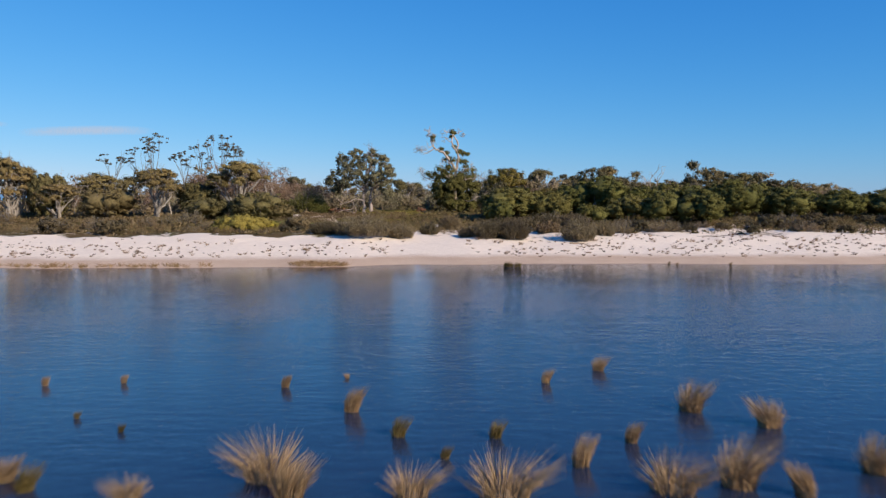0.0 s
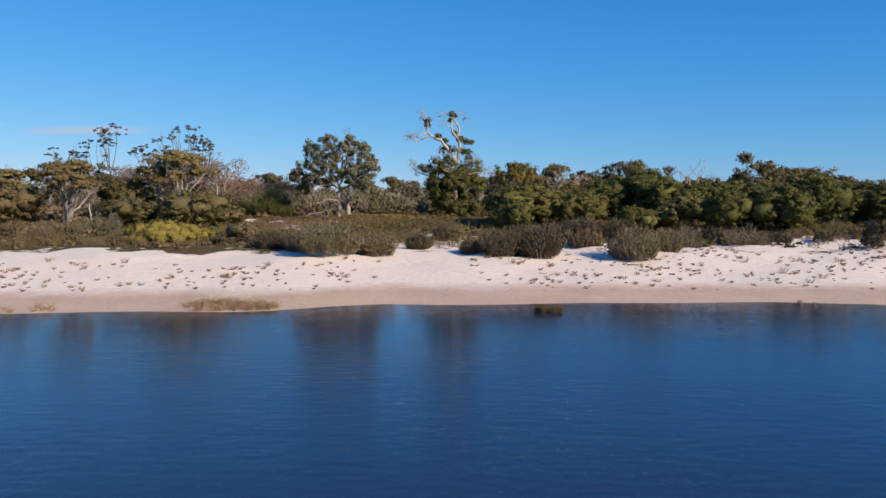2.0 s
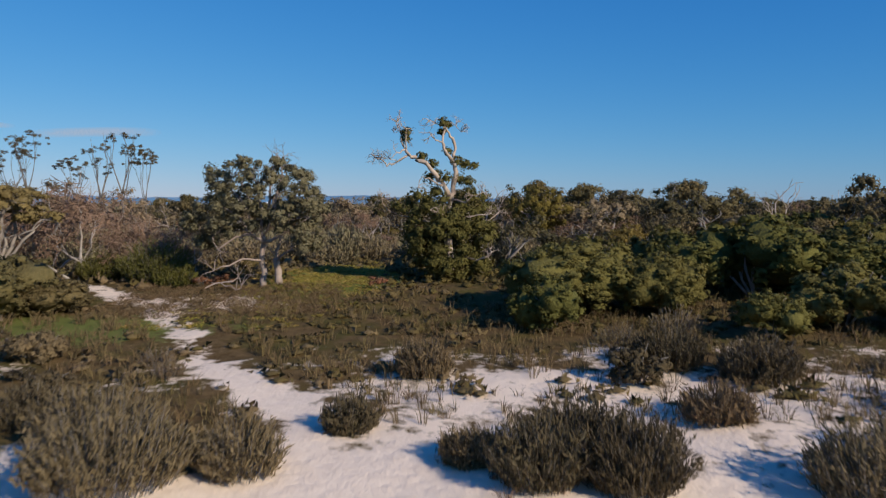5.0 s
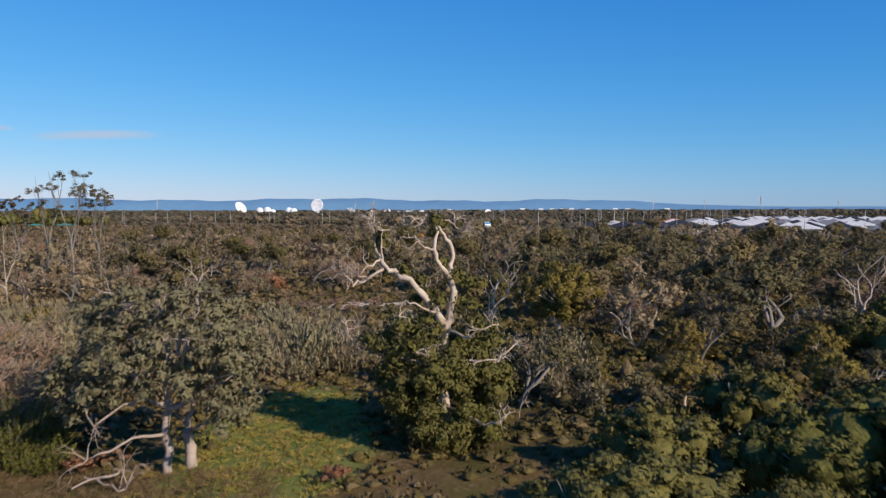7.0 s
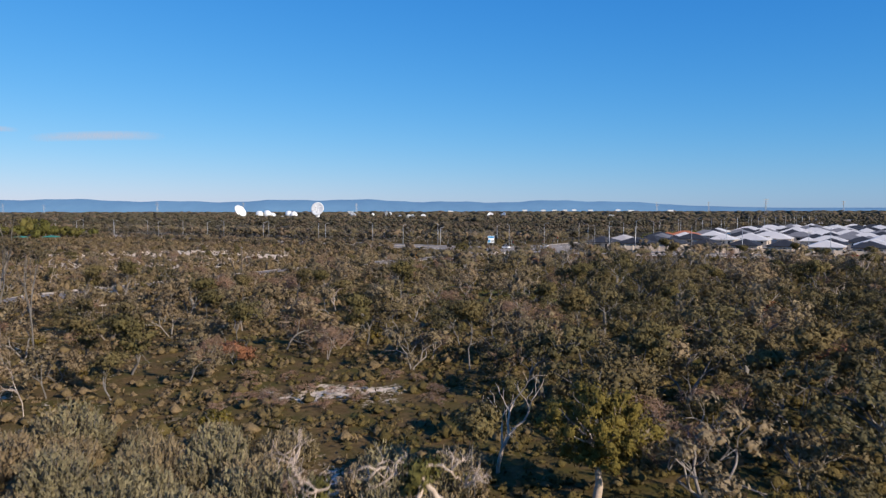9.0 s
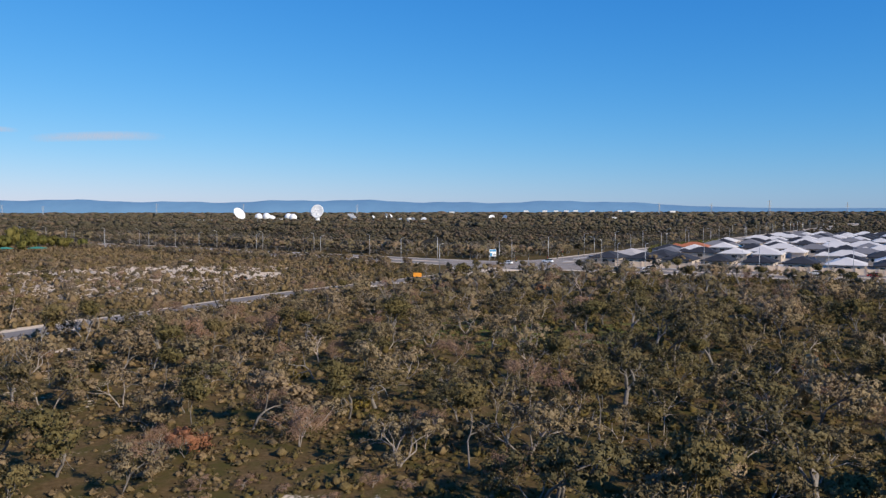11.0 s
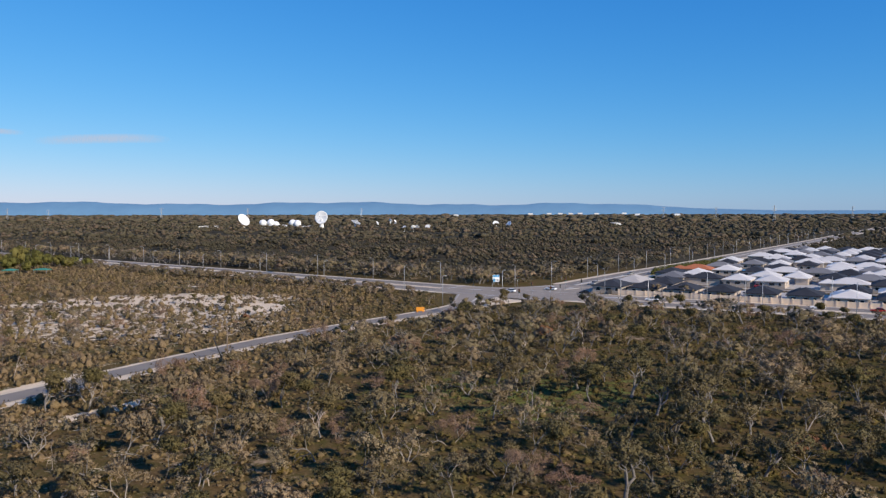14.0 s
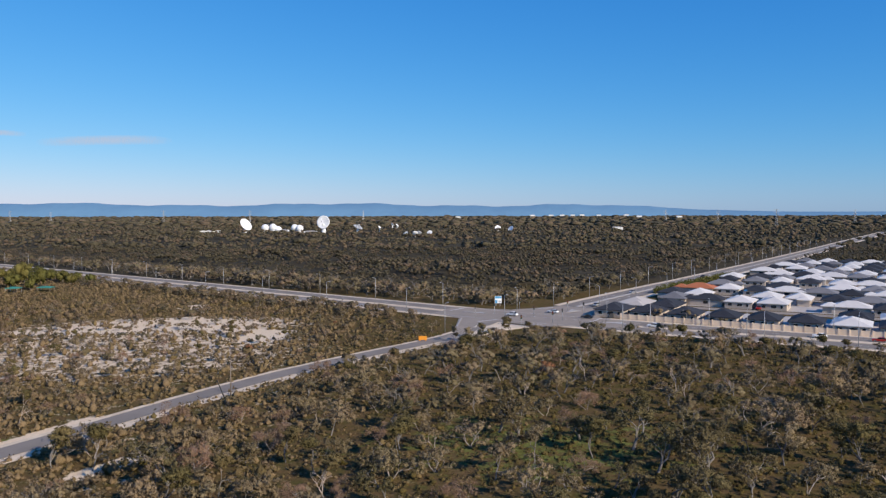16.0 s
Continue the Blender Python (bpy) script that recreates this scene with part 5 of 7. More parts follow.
# the bushland's scattered trees: those of the nearer stretch stand singly, the rest are one mass
far_trees = []
spent = {}
LIMIT = {"green": 125, "banksia": 170, "pink": 120, "olive": 130, "dead": 60, "rust": 20}
spots = []
tries = 0
cells = {}
while len(spots) < 980 and tries < 40000:
    tries += 1
    y = 104 + 322 * RNG.uniform() ** 0.85
    x = RNG.uniform(-1, 1) * (18 + 0.64 * (y - 62))
    if on_road(x, y, 2.5) or (x < -30 and float(near_path(np.array(x), np.array(y), BUSH_ROAD, 9)[1]) < 13) or (x > 22 and y > 412 - (x - 22) * 0.55):
        continue
    heath = x < -24 + (y - 302) * 0.9 and y > 208 + max(0, (x + 74)) * 1.4
    if heath and RNG.uniform() < 0.3:
        continue
    if -14 < x < 2 and y < 112 or math.hypot(x - 3.2, y - 100.6) < 5 or math.hypot(x - 12, y - 125) < 4.5 or (-38 < x < 3 and 106 < y < 137) or (abs(x + 6) < 14 and 137 <= y < 157):
        continue
    gap = (4.6 if x > -10 else 5.2) * (0.86 if y < 170 else 1.0) + 1.0 * math.sin(x * 0.09 + 1) * math.sin(y * 0.07)
    if heath:
        gap *= 0.8
    if math.exp(-((x - 20) / 30) ** 2 - ((y - 234) / 28) ** 2) > 0.55:
        gap += 2.0
    key = (int(x // 5), int(y // 5))
    if any(math.hypot(x - a, y - b) < gap for i in (-1, 0, 1) for j in (-1, 0, 1) for a, b in cells.get((key[0] + i, key[1] + j), ())):
        continue
    cells.setdefault(key, []).append((x, y))
    spots.append((y, x, heath))
spots.sort()
for y, x, heath in spots:
    k = RNG.uniform()
    share = 0.2 if x < 5 else 0.11
    # darker crowns gather rightwards, painting in the side-lit half of the bush
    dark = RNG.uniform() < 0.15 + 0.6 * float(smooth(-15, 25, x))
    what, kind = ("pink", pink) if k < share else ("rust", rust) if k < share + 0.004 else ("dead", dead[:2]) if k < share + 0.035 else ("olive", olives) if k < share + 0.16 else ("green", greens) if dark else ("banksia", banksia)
    p = kind[int(RNG.integers(0, len(kind)))]
    s, turn, tall = RNG.uniform(0.8, 1.5) * (0.55 if heath else 0.55 if y < 120 else 0.98 if x < 15 or y < 230 else 0.95 if float(near_path(np.array(x), np.array(y), MAIN_ROAD, 9)[1]) < 42 else 0.95), RNG.uniform(0, 6.28), RNG.uniform(0.85, 1.15)
    spent[what] = spent.get(what, 0) + 1
    if what in ("banksia", "olive", "green") and spent[what] <= len(kind):
        place(kind[spent[what] - 1], x, y, turn, s, tall)
    elif spent[what] <= LIMIT[what]:
        put(p, x, y, turn, s, tall)
    else:
        far_trees.append((p, x, y, turn, s, tall))


# low trees along the near side of the main road
for i in range(260):
    j = RNG.integers(1, 6)
    f = RNG.uniform()
    (ax, ay), (bx, by) = MAIN_ROAD[j], MAIN_ROAD[j + 1]
    off = RNG.uniform(16, 34)
    L = math.hypot(bx - ax, by - ay)
    x, y = ax + (bx - ax) * f + (by - ay) / L * off, ay + (by - ay) * f - (bx - ax) / L * off
    if not on_road(x, y, 1):
        far_trees.append((banksia[int(i % 5)], x, y, i, RNG.uniform(0.5, 1.05), 0.95))


# taller trees along the far side of the main road
for i in range(300):
    j = RNG.integers(0, 7)
    f = RNG.uniform()
    (ax, ay), (bx, by) = MAIN_ROAD[j], MAIN_ROAD[j + 1]
    off = -RNG.uniform(18, 44)
    L = math.hypot(bx - ax, by - ay)
    x, y = ax + (bx - ax) * f + (by - ay) / L * off, ay + (by - ay) * f - (bx - ax) / L * off
    if not on_road(x, y, 2):
        far_trees.append(((banksia[i % 5], greens[i % 3])[i % 2], x, y, i, RNG.uniform(1.0, 1.8), 1.0))


# trees between the woodland and the road beside the houses
for i in range(130):
    j = RNG.integers(2, 7)
    f = RNG.uniform()
    (ax, ay), (bx, by) = CROSS_ROAD[j], CROSS_ROAD[j + 1]
    off = -RNG.uniform(16, 36)
    L = math.hypot(bx - ax, by - ay)
    x, y = ax + (bx - ax) * f + (by - ay) / L * off, ay + (by - ay) * f - (bx - ax) / L * off
    if not on_road(x, y, 2):
        far_trees.append((greens[i % 3], x, y, i, RNG.uniform(0.9, 1.6), 1.0))


def mass_of_trees(name, which, mat, label):
    """Many alike trees as one mesh of their wood faces."""
    V, Fc, n = [], [], 0
    for p, x, y, turn, s, tall in far_trees:
        for ob in p.children:
            if not ob.name.startswith(which) or ob.data.materials[0] is not mat:
                continue
            me = ob.data
            co = np.empty(len(me.vertices) * 3, np.float32)
            me.vertices.foreach_get("co", co)
            co = co.reshape(-1, 3) * np.array([s, s, s * tall])
            cs, sn = math.cos(turn), math.sin(turn)
            co = np.stack([co[:, 0] * cs - co[:, 1] * sn + x, co[:, 0] * sn + co[:, 1] * cs + y, co[:, 2] + Gf(x, y)], 1)
            V.append(co)
            Fc += [tuple(n + i for i in pl.vertices) for pl in me.polygons]
            n += len(co)
    if V:
        tagged(new(name, mesh_from(name, np.concatenate(V), Fc, mat)), label, "bushland", kind="stuff")


def mass_of_crowns():
    """The crowns of the farther trees: domes of leaf clumps."""
    rng = np.random.default_rng(17)
    k, per = 16, 26
    n = len(far_trees)
    base = np.array([(x, y, Gf(x, y)) for p, x, y, turn, s, tall in far_trees])
    h = np.array([4.2 * s * tall for p, x, y, turn, s, tall in far_trees])
    w = np.array([3.0 * s for p, x, y, turn, s, tall in far_trees])
    dry = np.array([0.8 if p in pink else 0.0 if p in greens else 0.25 for p, *_ in far_trees])
    d = unit(rng.normal(size=(n, k, 3)) + np.array([0, 0, 0.4]))
    cen = base[:, None] + d * rng.uniform(0.45, 0.85, (n, k, 1)) * np.stack([w, w, h * 0.3], 1)[:, None] + np.stack([w * 0, w * 0, h * 0.62], 1)[:, None]
    rad = rng.uniform(0.17, 0.3, (n, k)) * w[:, None]
    tint = np.clip(np.repeat(dry + rng.uniform(0, 0.75, n), k), 0, 1)
    cen, rad = cen.reshape(-1, 3), rad.ravel()
    q = clump_leaves(rng, cen, rad, per, 0.15, 0.065)
    lv, lf = cores(rng, cen, rad * 0.65, 0.8, False, 0)
    heart = np.repeat(base + np.stack([w * 0, w * 0, h * 0.5], 1), k, axis=0) * 0.35 + cen * 0.65
    soft, sv = unit(q.mean(1) - np.repeat(heart, per, axis=0)), unit(lv - np.repeat(heart, 6, axis=0))
    tagged(new("bushland_crowns", crown_mesh("bushland_crowns", q, lv, lf, LEAF_BUSH, np.repeat(tint, per), np.repeat(tint, 6), soft, sv)), "grey-green crowns of the farther banksia bushland", "bushland", kind="stuff")


mass_of_crowns()
mass_of_trees("bushland_trunks", "trunk", BARK_GREY, "crooked grey trunks of the farther banksia bushland")
mass_of_trees("bushland_pale_trunks", "trunk", BARK_PALE, "crooked pale trunks of the farther banksia bushland")

# dune shrubs
for i, (x, y, w, h) in enumerate([(-5.6, 67.92, 4.48, 2), (-2.72, 69.12, 2.4, 1.6), (-7.2, 70.8, 4, 1.84), (13.04, 67.68, 3.2, 2.16), (15.6, 69.84, 2.4, 1.6), (11.04, 72.8, 2.4, 1.28)]):
    place(broom_shrub(200 + i, w, h, int(95 * w), lean=0.6), x, y, i)
for i, (x, y, w, h) in enumerate([(4.96, 68.4, 2.72, 1.84), (7.36, 68.24, 2.88, 2.08), (6.24, 69.84, 3.36, 1.92), (-0.24, 72.16, 1.76, 1.12), (3.36, 69.76, 1.92, 1.04), (-10, 72.8, 3.2, 1.36), (1.84, 78.4, 2.24, 1.52), (11.6, 79.6, 3.2, 1.6), (14.4, 77.6, 3.2, 1.76)]):
    place(broom_shrub(220 + i, w * 0.95, h, int(110 * w), LEAF_DARK if i not in (4, 6) else LEAF_BROOM, "shrub", "dark twiggy leafy shrub on the sandy dune edge", leaves=24, lean=0.6, blade=0.026), x, y)
place(round_shrub(240, 6.4, 1.5, LEAF_YELLOW, "low spreading shrub covered in yellow flowers", n=190, per=60, leaf=(0.08, 0.035)), -19.2, 78)
place(round_shrub(241, 3.6, 1.0, LEAF_YELLOW, "low spreading shrub covered in yellow flowers", n=34), -17.4, 79)
for i, (x, y, w, h) in enumerate([(-15.8, 99, 4.2, 3.0), (-19.8, 100.5, 3.6, 2.0), (-14.2, 97.6, 2.4, 1.6)]):
    place(broom_shrub(242 + i, w, h, int(120 * w), LEAF_LIME, "shrub", "bright green feathery shrub beside the clearing", leaves=26, lean=0.75, blade=0.03), x, y)
place(round_shrub(244, 2.5, 1.2, LEAF_BROOM, "grey-green mounded dune shrub"), -14, 80.5)
proto_dark = round_shrub(245, 2.4, 1.45, LEAF_DARK, "dark leafy shrub on the sandy dune edge", n=34, per=40, leaf=(0.09, 0.04))
proto_broom = broom_shrub(246, 2.4, 1.45, 130, leaves=7)
proto_grove = broom_shrub(247, 2.6, 1.7, 170, LEAF_GROVE, blade=0.06, label="grey-green upright broom-like shrub in a dense grove", group="broom grove", leaves=10, lean=0.5)
place(proto_grove, -20, 118)
place(proto_dark, 20, 73.6)
place(proto_broom, 18, 72.8)
for i in range(80):
    x, y = RNG.uniform(-60, 66), RNG.uniform(72, 85.5)
    if abs(x + 1) < 2.8 and y < 77 or -27 < x < -10 and y < 83 or (y < 77 and abs(x) < 18) or (-16 < x < 6.5):
        continue
    put((proto_dark, proto_broom)[i % 2], x, y, i, RNG.uniform(0.5, 1.25), RNG.uniform(0.7, 1.1))
for i in range(26):
    x, y = RNG.uniform(-24, -7), RNG.uniform(73, 84)
    if float(near_path(np.array(x), np.array(y), TRAIL, 1)[1]) > 1.6 and math.hypot(x + 19, y - 78) > 4:
        put((proto_broom, proto_dark)[i % 3 == 0], x, y, i, RNG.uniform(0.35, 0.8), RNG.uniform(0.6, 0.9))
for i in range(220):
    x, y = RNG.uniform(-38, 12), RNG.uniform(108, 138)
    if x > -6 and y > 128 or math.hypot(x - 12, y - 125) < 4 or (abs(x + 5) < 3 and abs(y - 121) < 2) or (abs(x + 5.4) < 5 and y < 114):
        continue
    put(proto_grove, x, y, i, RNG.uniform(0.9, 1.6), RNG.uniform(0.9, 1.3))
proto_green = round_shrub(248, 2.6, 1.5, LEAF_TUFT, "yellow-green mounded shrub among the heath", "green heath shrubs", n=44, per=60, leaf=(0.09, 0.035))
place(proto_green, 9, 116)
for i in range(44):
    x, y = (RNG.uniform(2, 30), RNG.uniform(108, 124)) if i < 16 else (RNG.uniform(-40, -22), RNG.uniform(126, 146)) if i < 26 else (RNG.uniform(-60, 60), RNG.uniform(140, 230))
    if math.hypot(x - 12, y - 125) > 4 and not on_road(x, y, 2):
        put(proto_green, x, y, i, RNG.uniform(0.5, 1.15), RNG.uniform(0.6, 1.0))
for i in range(26):
    put(pink[i % 3], RNG.uniform(-16, 3), RNG.uniform(144, 156), i, RNG.uniform(0.28, 0.5), 0.6)


# low heath under and between the trees
def stuff(name, me, label, category):
    return tagged(new(name, me), label, category, kind="stuff")


def scatter_heath():
    rng = np.random.default_rng(21)
    n = 74000
    y = 72 + 480 * rng.uniform(size=n) ** 0.95
    x = rng.uniform(-1, 1, n) * (22 + 0.64 * np.maximum(y - 66, 0) + 26 * (y < 100))
    d = np.minimum.reduce([near_path(x, y, MAIN_ROAD, 10)[1] - 10.5, near_path(x, y, CROSS_ROAD, 10)[1] - 9.5, near_path(x, y, BUSH_ROAD, 9)[1] - 0.6])
    sand, grass, _, _ = zones(x, y)
    keep = (d > 3.5) & (rng.uniform(size=n) > np.clip(sand * 1.25, 0, 0.97) * (1 - 0.28 * (y > 200))) & (sand < 0.86) & ~((x > 0) & (x < 70) & (y > 350) & (y < 428)) & ~((x > 22) & (y > 410 - (x - 22) * 0.55))
    keep &= (y > 96) | (rng.uniform(size=n) < 0.75)
    keep &= y < np.interp(x, [p[0] for p in MAIN_ROAD], [p[1] for p in MAIN_ROAD]) - 14
    keep &= ~((grass > 0.6) & (y < 116) & (rng.uniform(size=n) < 0.97)) & ~((np.abs(x + 0.5) < 2.4) & (y < 77)) & ~((np.abs(x + 9.5) < 6) & (np.abs(y - 92.5) < 4.5) & (rng.uniform(size=n) < 0.85))
    x, y = x[keep], y[keep]
    n = len(x)
    patch = 0.5 + 0.5 * wave(x, y, 0.11, 3) / 1.5
    left = ((x < -24) & (y > 208)) * 1.0
    tallish = (rng.uniform(size=n) < 0.12) & (y > 104)
    R = rng.uniform(0.3, 0.75, n) * (1 + 0.45 * left) * (1 + 0.6 * tallish)
    H = R * rng.uniform(0.45, 0.85, n) * (1 + 0.3 * left) * (1.0 - 0.5 * (y < 93)) * (1 + 0.4 * tallish)
    per = 8
    c = np.stack([x, y, G(x, y) + H * 0.35], 1)
    dd = unit(rng.normal(size=(n * per, 3)) + np.array([0, 0, 0.5]))
    P = np.repeat(c, per, axis=0) + dd * np.repeat(np.stack([R, R, H * 0.95], 1), per, axis=0) * rng.uniform(0.6, 1.25, (n * per, 1))
    L = np.repeat(R, per)[:, None] * 0.28
    q = leaf_quads(rng, P, unit(dd + rng.normal(size=dd.shape) * 0.8), L, L * 0.42)
    lv, lf = cores(rng, c, np.ones(n), np.stack([R * 0.62, R * 0.62, H * 0.6], 1), False, 0)
    # paler leftwards, deeper rightwards: drier heath plus painted-in sun direction
    tint = np.clip(0.6 * rng.uniform(size=n) ** 1.5 + 0.4 * patch + 0.4 * smooth(8, -40, x) - 0.25 * smooth(0, 40, x), 0, 1)
    stuff("heath", crown_mesh("heath", q, lv, lf, LEAF_HEATH, np.repeat(tint, per), np.repeat(tint, 6), unit(q.mean(1) - np.repeat(c, per, axis=0) + np.array([0, 0, 0.3])), unit(lv - np.repeat(c, 6, axis=0) + np.array([0, 0, 0.2]))), "low brown and olive heath covering the bush floor", "heath")


scatter_heath()


def scatter_woods(name, y0, y1, spacing, lumps, per, size, height, seed):
    """Canopy of the woodland beyond the roads."""
    rng = np.random.default_rng(seed)
    n = int(0.66 * (y1 ** 2 - y0 ** 2) / spacing ** 2)
    y = np.sqrt(rng.uniform(y0 ** 2, y1 ** 2, n))
    x = rng.uniform(-1, 1, n) * (0.66 * y + 20)
    d = np.minimum(near_path(x, y, MAIN_ROAD, 10)[1], near_path(x, y, CROSS_ROAD, 10)[1])
    side = y > np.interp(x, [p[0] for p in MAIN_ROAD], [p[1] for p in MAIN_ROAD]) + 13
    houses = (x - np.interp(y, [p[1] for p in CROSS_ROAD], [p[0] for p in CROSS_ROAD]) > -14) & ((x - 65) * 0.491 + (y - 384.5) * 0.871 < 375) & (x > 20)
    farm = (x > -280) & (x < -180) & (y > 450) & (y < 540)
    station = (np.abs(x + 296) < 145) & (np.abs(y - 1505) < 68)
    keep = (d > 16) & side & ~houses & ~(station & (rng.uniform(size=n) < 0.8)) & ~farm
    x, y = x[keep], y[keep]
    n = len(x)
    s = rng.uniform(0.6, 1.25, n) * (0.8 + 0.3 * wave(x, y, 0.02, 1))
    H = height * s
    tint = np.clip(rng.uniform(size=n) ** 1.6 + 0.15 * wave(x, y, 0.013, 2), 0, 1)
    c = np.repeat(np.stack([x, y, G(x, y) + H * 0.6], 1), lumps, axis=0) + rng.normal(size=(n * lumps, 3)) * np.array([size, size, height * 0.16]) * (0.5 if lumps > 1 else 0)
    rad = np.repeat(size * s, lumps) * (0.46 if lumps > 2 else 0.75 if lumps > 1 else 1.0)
    flat = np.tile([1, 1, height * 0.36 / size], (len(c), 1))
    lod = 0 if per > 8 else 1
    lv, lf = cores(rng, c, rad * (0.8 if per else 1), flat, False, lod)
    dd = unit(rng.normal(size=(len(c) * per, 3)) + np.array([0, -0.1, 0.45]))
    P = np.repeat(c, per, axis=0) + dd * np.repeat(rad[:, None] * flat, per, axis=0) * rng.uniform(0.8, 1.15, (len(dd), 1))
    L = np.repeat(rad, per)[:, None] * 0.26
    q = leaf_quads(rng, P, unit(dd + rng.normal(size=dd.shape) * 0.6), L, L * 0.4)
    tq = np.repeat(tint, lumps)
    stuff(name, crown_mesh(name, q, lv, lf, LEAF_WOODS, np.repeat(tq, per), np.repeat(tq, len(ico(lod)[0])), unit(q.mean(1) - np.repeat(c, per, axis=0)) if per else np.zeros((0, 3)), unit(lv - np.repeat(c, len(ico(lod)[0]), axis=0))), "brown-green woodland canopy stretching to the hills", "woodland")


scatter_woods("woodland", 330, 850, 8.4, 5, 9, 3.8, 7.2, 31)
scatter_woods("woodland", 850, 1900, 16, 2, 4, 5.5, 8.0, 32)
scatter_woods("woodland", 1900, 4500, 35.0, 1, 0, 14.0, 10.0, 33)


# grass tufts on the beach
def scatter_beach():
    rng = np.random.default_rng(41)
    n = 3600
    x, y = rng.uniform(-52, 62, n), rng.uniform(57, 72, n)
    u = y + shore(x) - 55.4
    dens = np.where(x < -1.2, np.exp(-((u - 7.6) / 3.6) ** 2) * smooth(0, -6, x), np.where(x > 2.5, smooth(2.4, 6.4, u) * smooth(1.5, 6, x), 0))
    dens = dens * (0.3 + 0.7 * (wave(x, y, 0.62, 5) > -0.3))
    keep = (rng.uniform(size=n) < dens * 0.85) & (zones(x, y)[0] > 0.6)
    x, y = x[keep], y[keep]
    n = len(x)
    s = rng.uniform(0.06, 0.2, n) * np.where(rng.uniform(size=n) < 0.1, 2.0, 1)
    q = grass_blades(rng, np.stack([x, y, G(x, y) - 0.02], 1), s * 0.9, s * 1.0, 26, 0.01, 0.5)
    t = np.tile(np.repeat(rng.uniform(size=n), 26), 2)
    stuff("beach_grass", quads_mesh("beach_grass", q, BLADE_GREY, t), "small dry grey-brown grass tufts dotted over white sand", "beach grass")
    n = 120
    x = rng.uniform(-9.9, -6.0, n)
    y = 55.4 - shore(x) + rng.uniform(0.1, 1.9, n) * (0.25 + 0.75 * smooth(-5.4, -7.2, x))
    q = grass_blades(rng, np.stack([x, y, G(x, y) - 0.02], 1), np.full(n, 0.24), rng.uniform(0.14, 0.34, n), 20, 0.007, 0.8)
    x2 = rng.uniform(-48, -15, 200)
    y2 = 55.4 - shore(x2) + rng.uniform(0.1, 1.0, 200)
    q2 = grass_blades(rng, np.stack([x2, y2, G(x2, y2) - 0.02], 1), np.full(200, 0.2), rng.uniform(0.15, 0.4, 200), 16, 0.01, 0.7)
    stuff("shore_grass", quads_mesh("shore_grass", np.concatenate([q, q2]), BLADE_DRY), "straw-coloured grass along the waterline", "shore grass")
    n = 4200
    x, y = rng.uniform(-13, 5, n), rng.uniform(86, 115, n)
    k = zones(x, y)[1] > rng.uniform(0.2, 0.9, n)
    x, y = x[k], y[k]
    q = grass_blades(rng, np.stack([x, y, G(x, y) - 0.02], 1), np.full(len(x), 0.22), rng.uniform(0.08, 0.25, len(x)), 12, 0.02, 0.8)
    stuff("meadow", quads_mesh("meadow", q, BLADE_LAWN, np.tile(np.repeat(rng.uniform(size=len(x)), 12), 2)), "short green grass in a clearing", "grass")
    n = 6500
    x, y = rng.uniform(-50, 56, n), rng.uniform(72.5, 94, n)
    z = zones(x, y)
    k = (z[0] < 0.7) & (z[1] < 0.8) & (rng.uniform(size=n) < 0.3 + 0.6 * (wave(x, y, 0.3, 7) > -0.2)) & (near_path(x, y, TRAIL, 2)[1] > 1.6)
    x, y = x[k], y[k]
    q = grass_blades(rng, np.stack([x, y, G(x, y) - 0.02], 1), np.full(len(x), 0.3), rng.uniform(0.3, 0.75, len(x)), 9, 0.014, 0.55)
    n = 1500
    xd, yd = rng.uniform(-16, -3.5, n), rng.uniform(88.5, 97, n)
    qd = grass_blades(rng, np.stack([xd, yd, G(xd, yd) - 0.02], 1), np.full(n, 0.26), rng.uniform(0.12, 0.32, n), 10, 0.012, 0.8)
    stuff("dry_meadow", quads_mesh("dry_meadow", qd, BLADE_SEDGE, np.tile(np.repeat(rng.uniform(0, 0.4, n), 10), 2)), "pinkish dry grass under the wide gum", "grass")
    stuff("dune_sedge", quads_mesh("dune_sedge", q, BLADE_SEDGE, np.tile(np.repeat(rng.uniform(size=len(x)), 9), 2)), "brown dry sedges covering the ground behind the dune", "sedge")


scatter_beach()


# sedge tussocks standing in the shallows
def tussock(seed, height, width, mat, label, blades=380, lean=0.55):
    rng = np.random.default_rng(seed)
    ob = thing("sedge_tussock", label, "sedge", "tussocks in the lake")
    q = grass_blades(rng, [(0, 0, -0.25)], [width / 2], [height + 0.25], blades, 0.006, lean)
    up = np.clip(q[..., 2], 0, None)
    q[..., 0] += 0.45 * up ** 1.5
    q[..., 2] -= 0.16 * up ** 2
    part("blade_tuft", quads_mesh("blade_tuft", q, mat), ob)
    bm = bmesh.new()
    bmesh.ops.create_icosphere(bm, subdivisions=2, radius=1, matrix=Matrix.Translation((0, 0, -0.2)) @ Matrix.Diagonal((width * 0.3, width * 0.28, 0.3, 1)))
    for v in bm.verts:
        v.co += Vector(rng.normal(size=3)) * 0.02
    part("root_mound", bm_mesh("root_mound", bm, BARK_GREY, True), ob, "dark tangled root mound")
    return ob


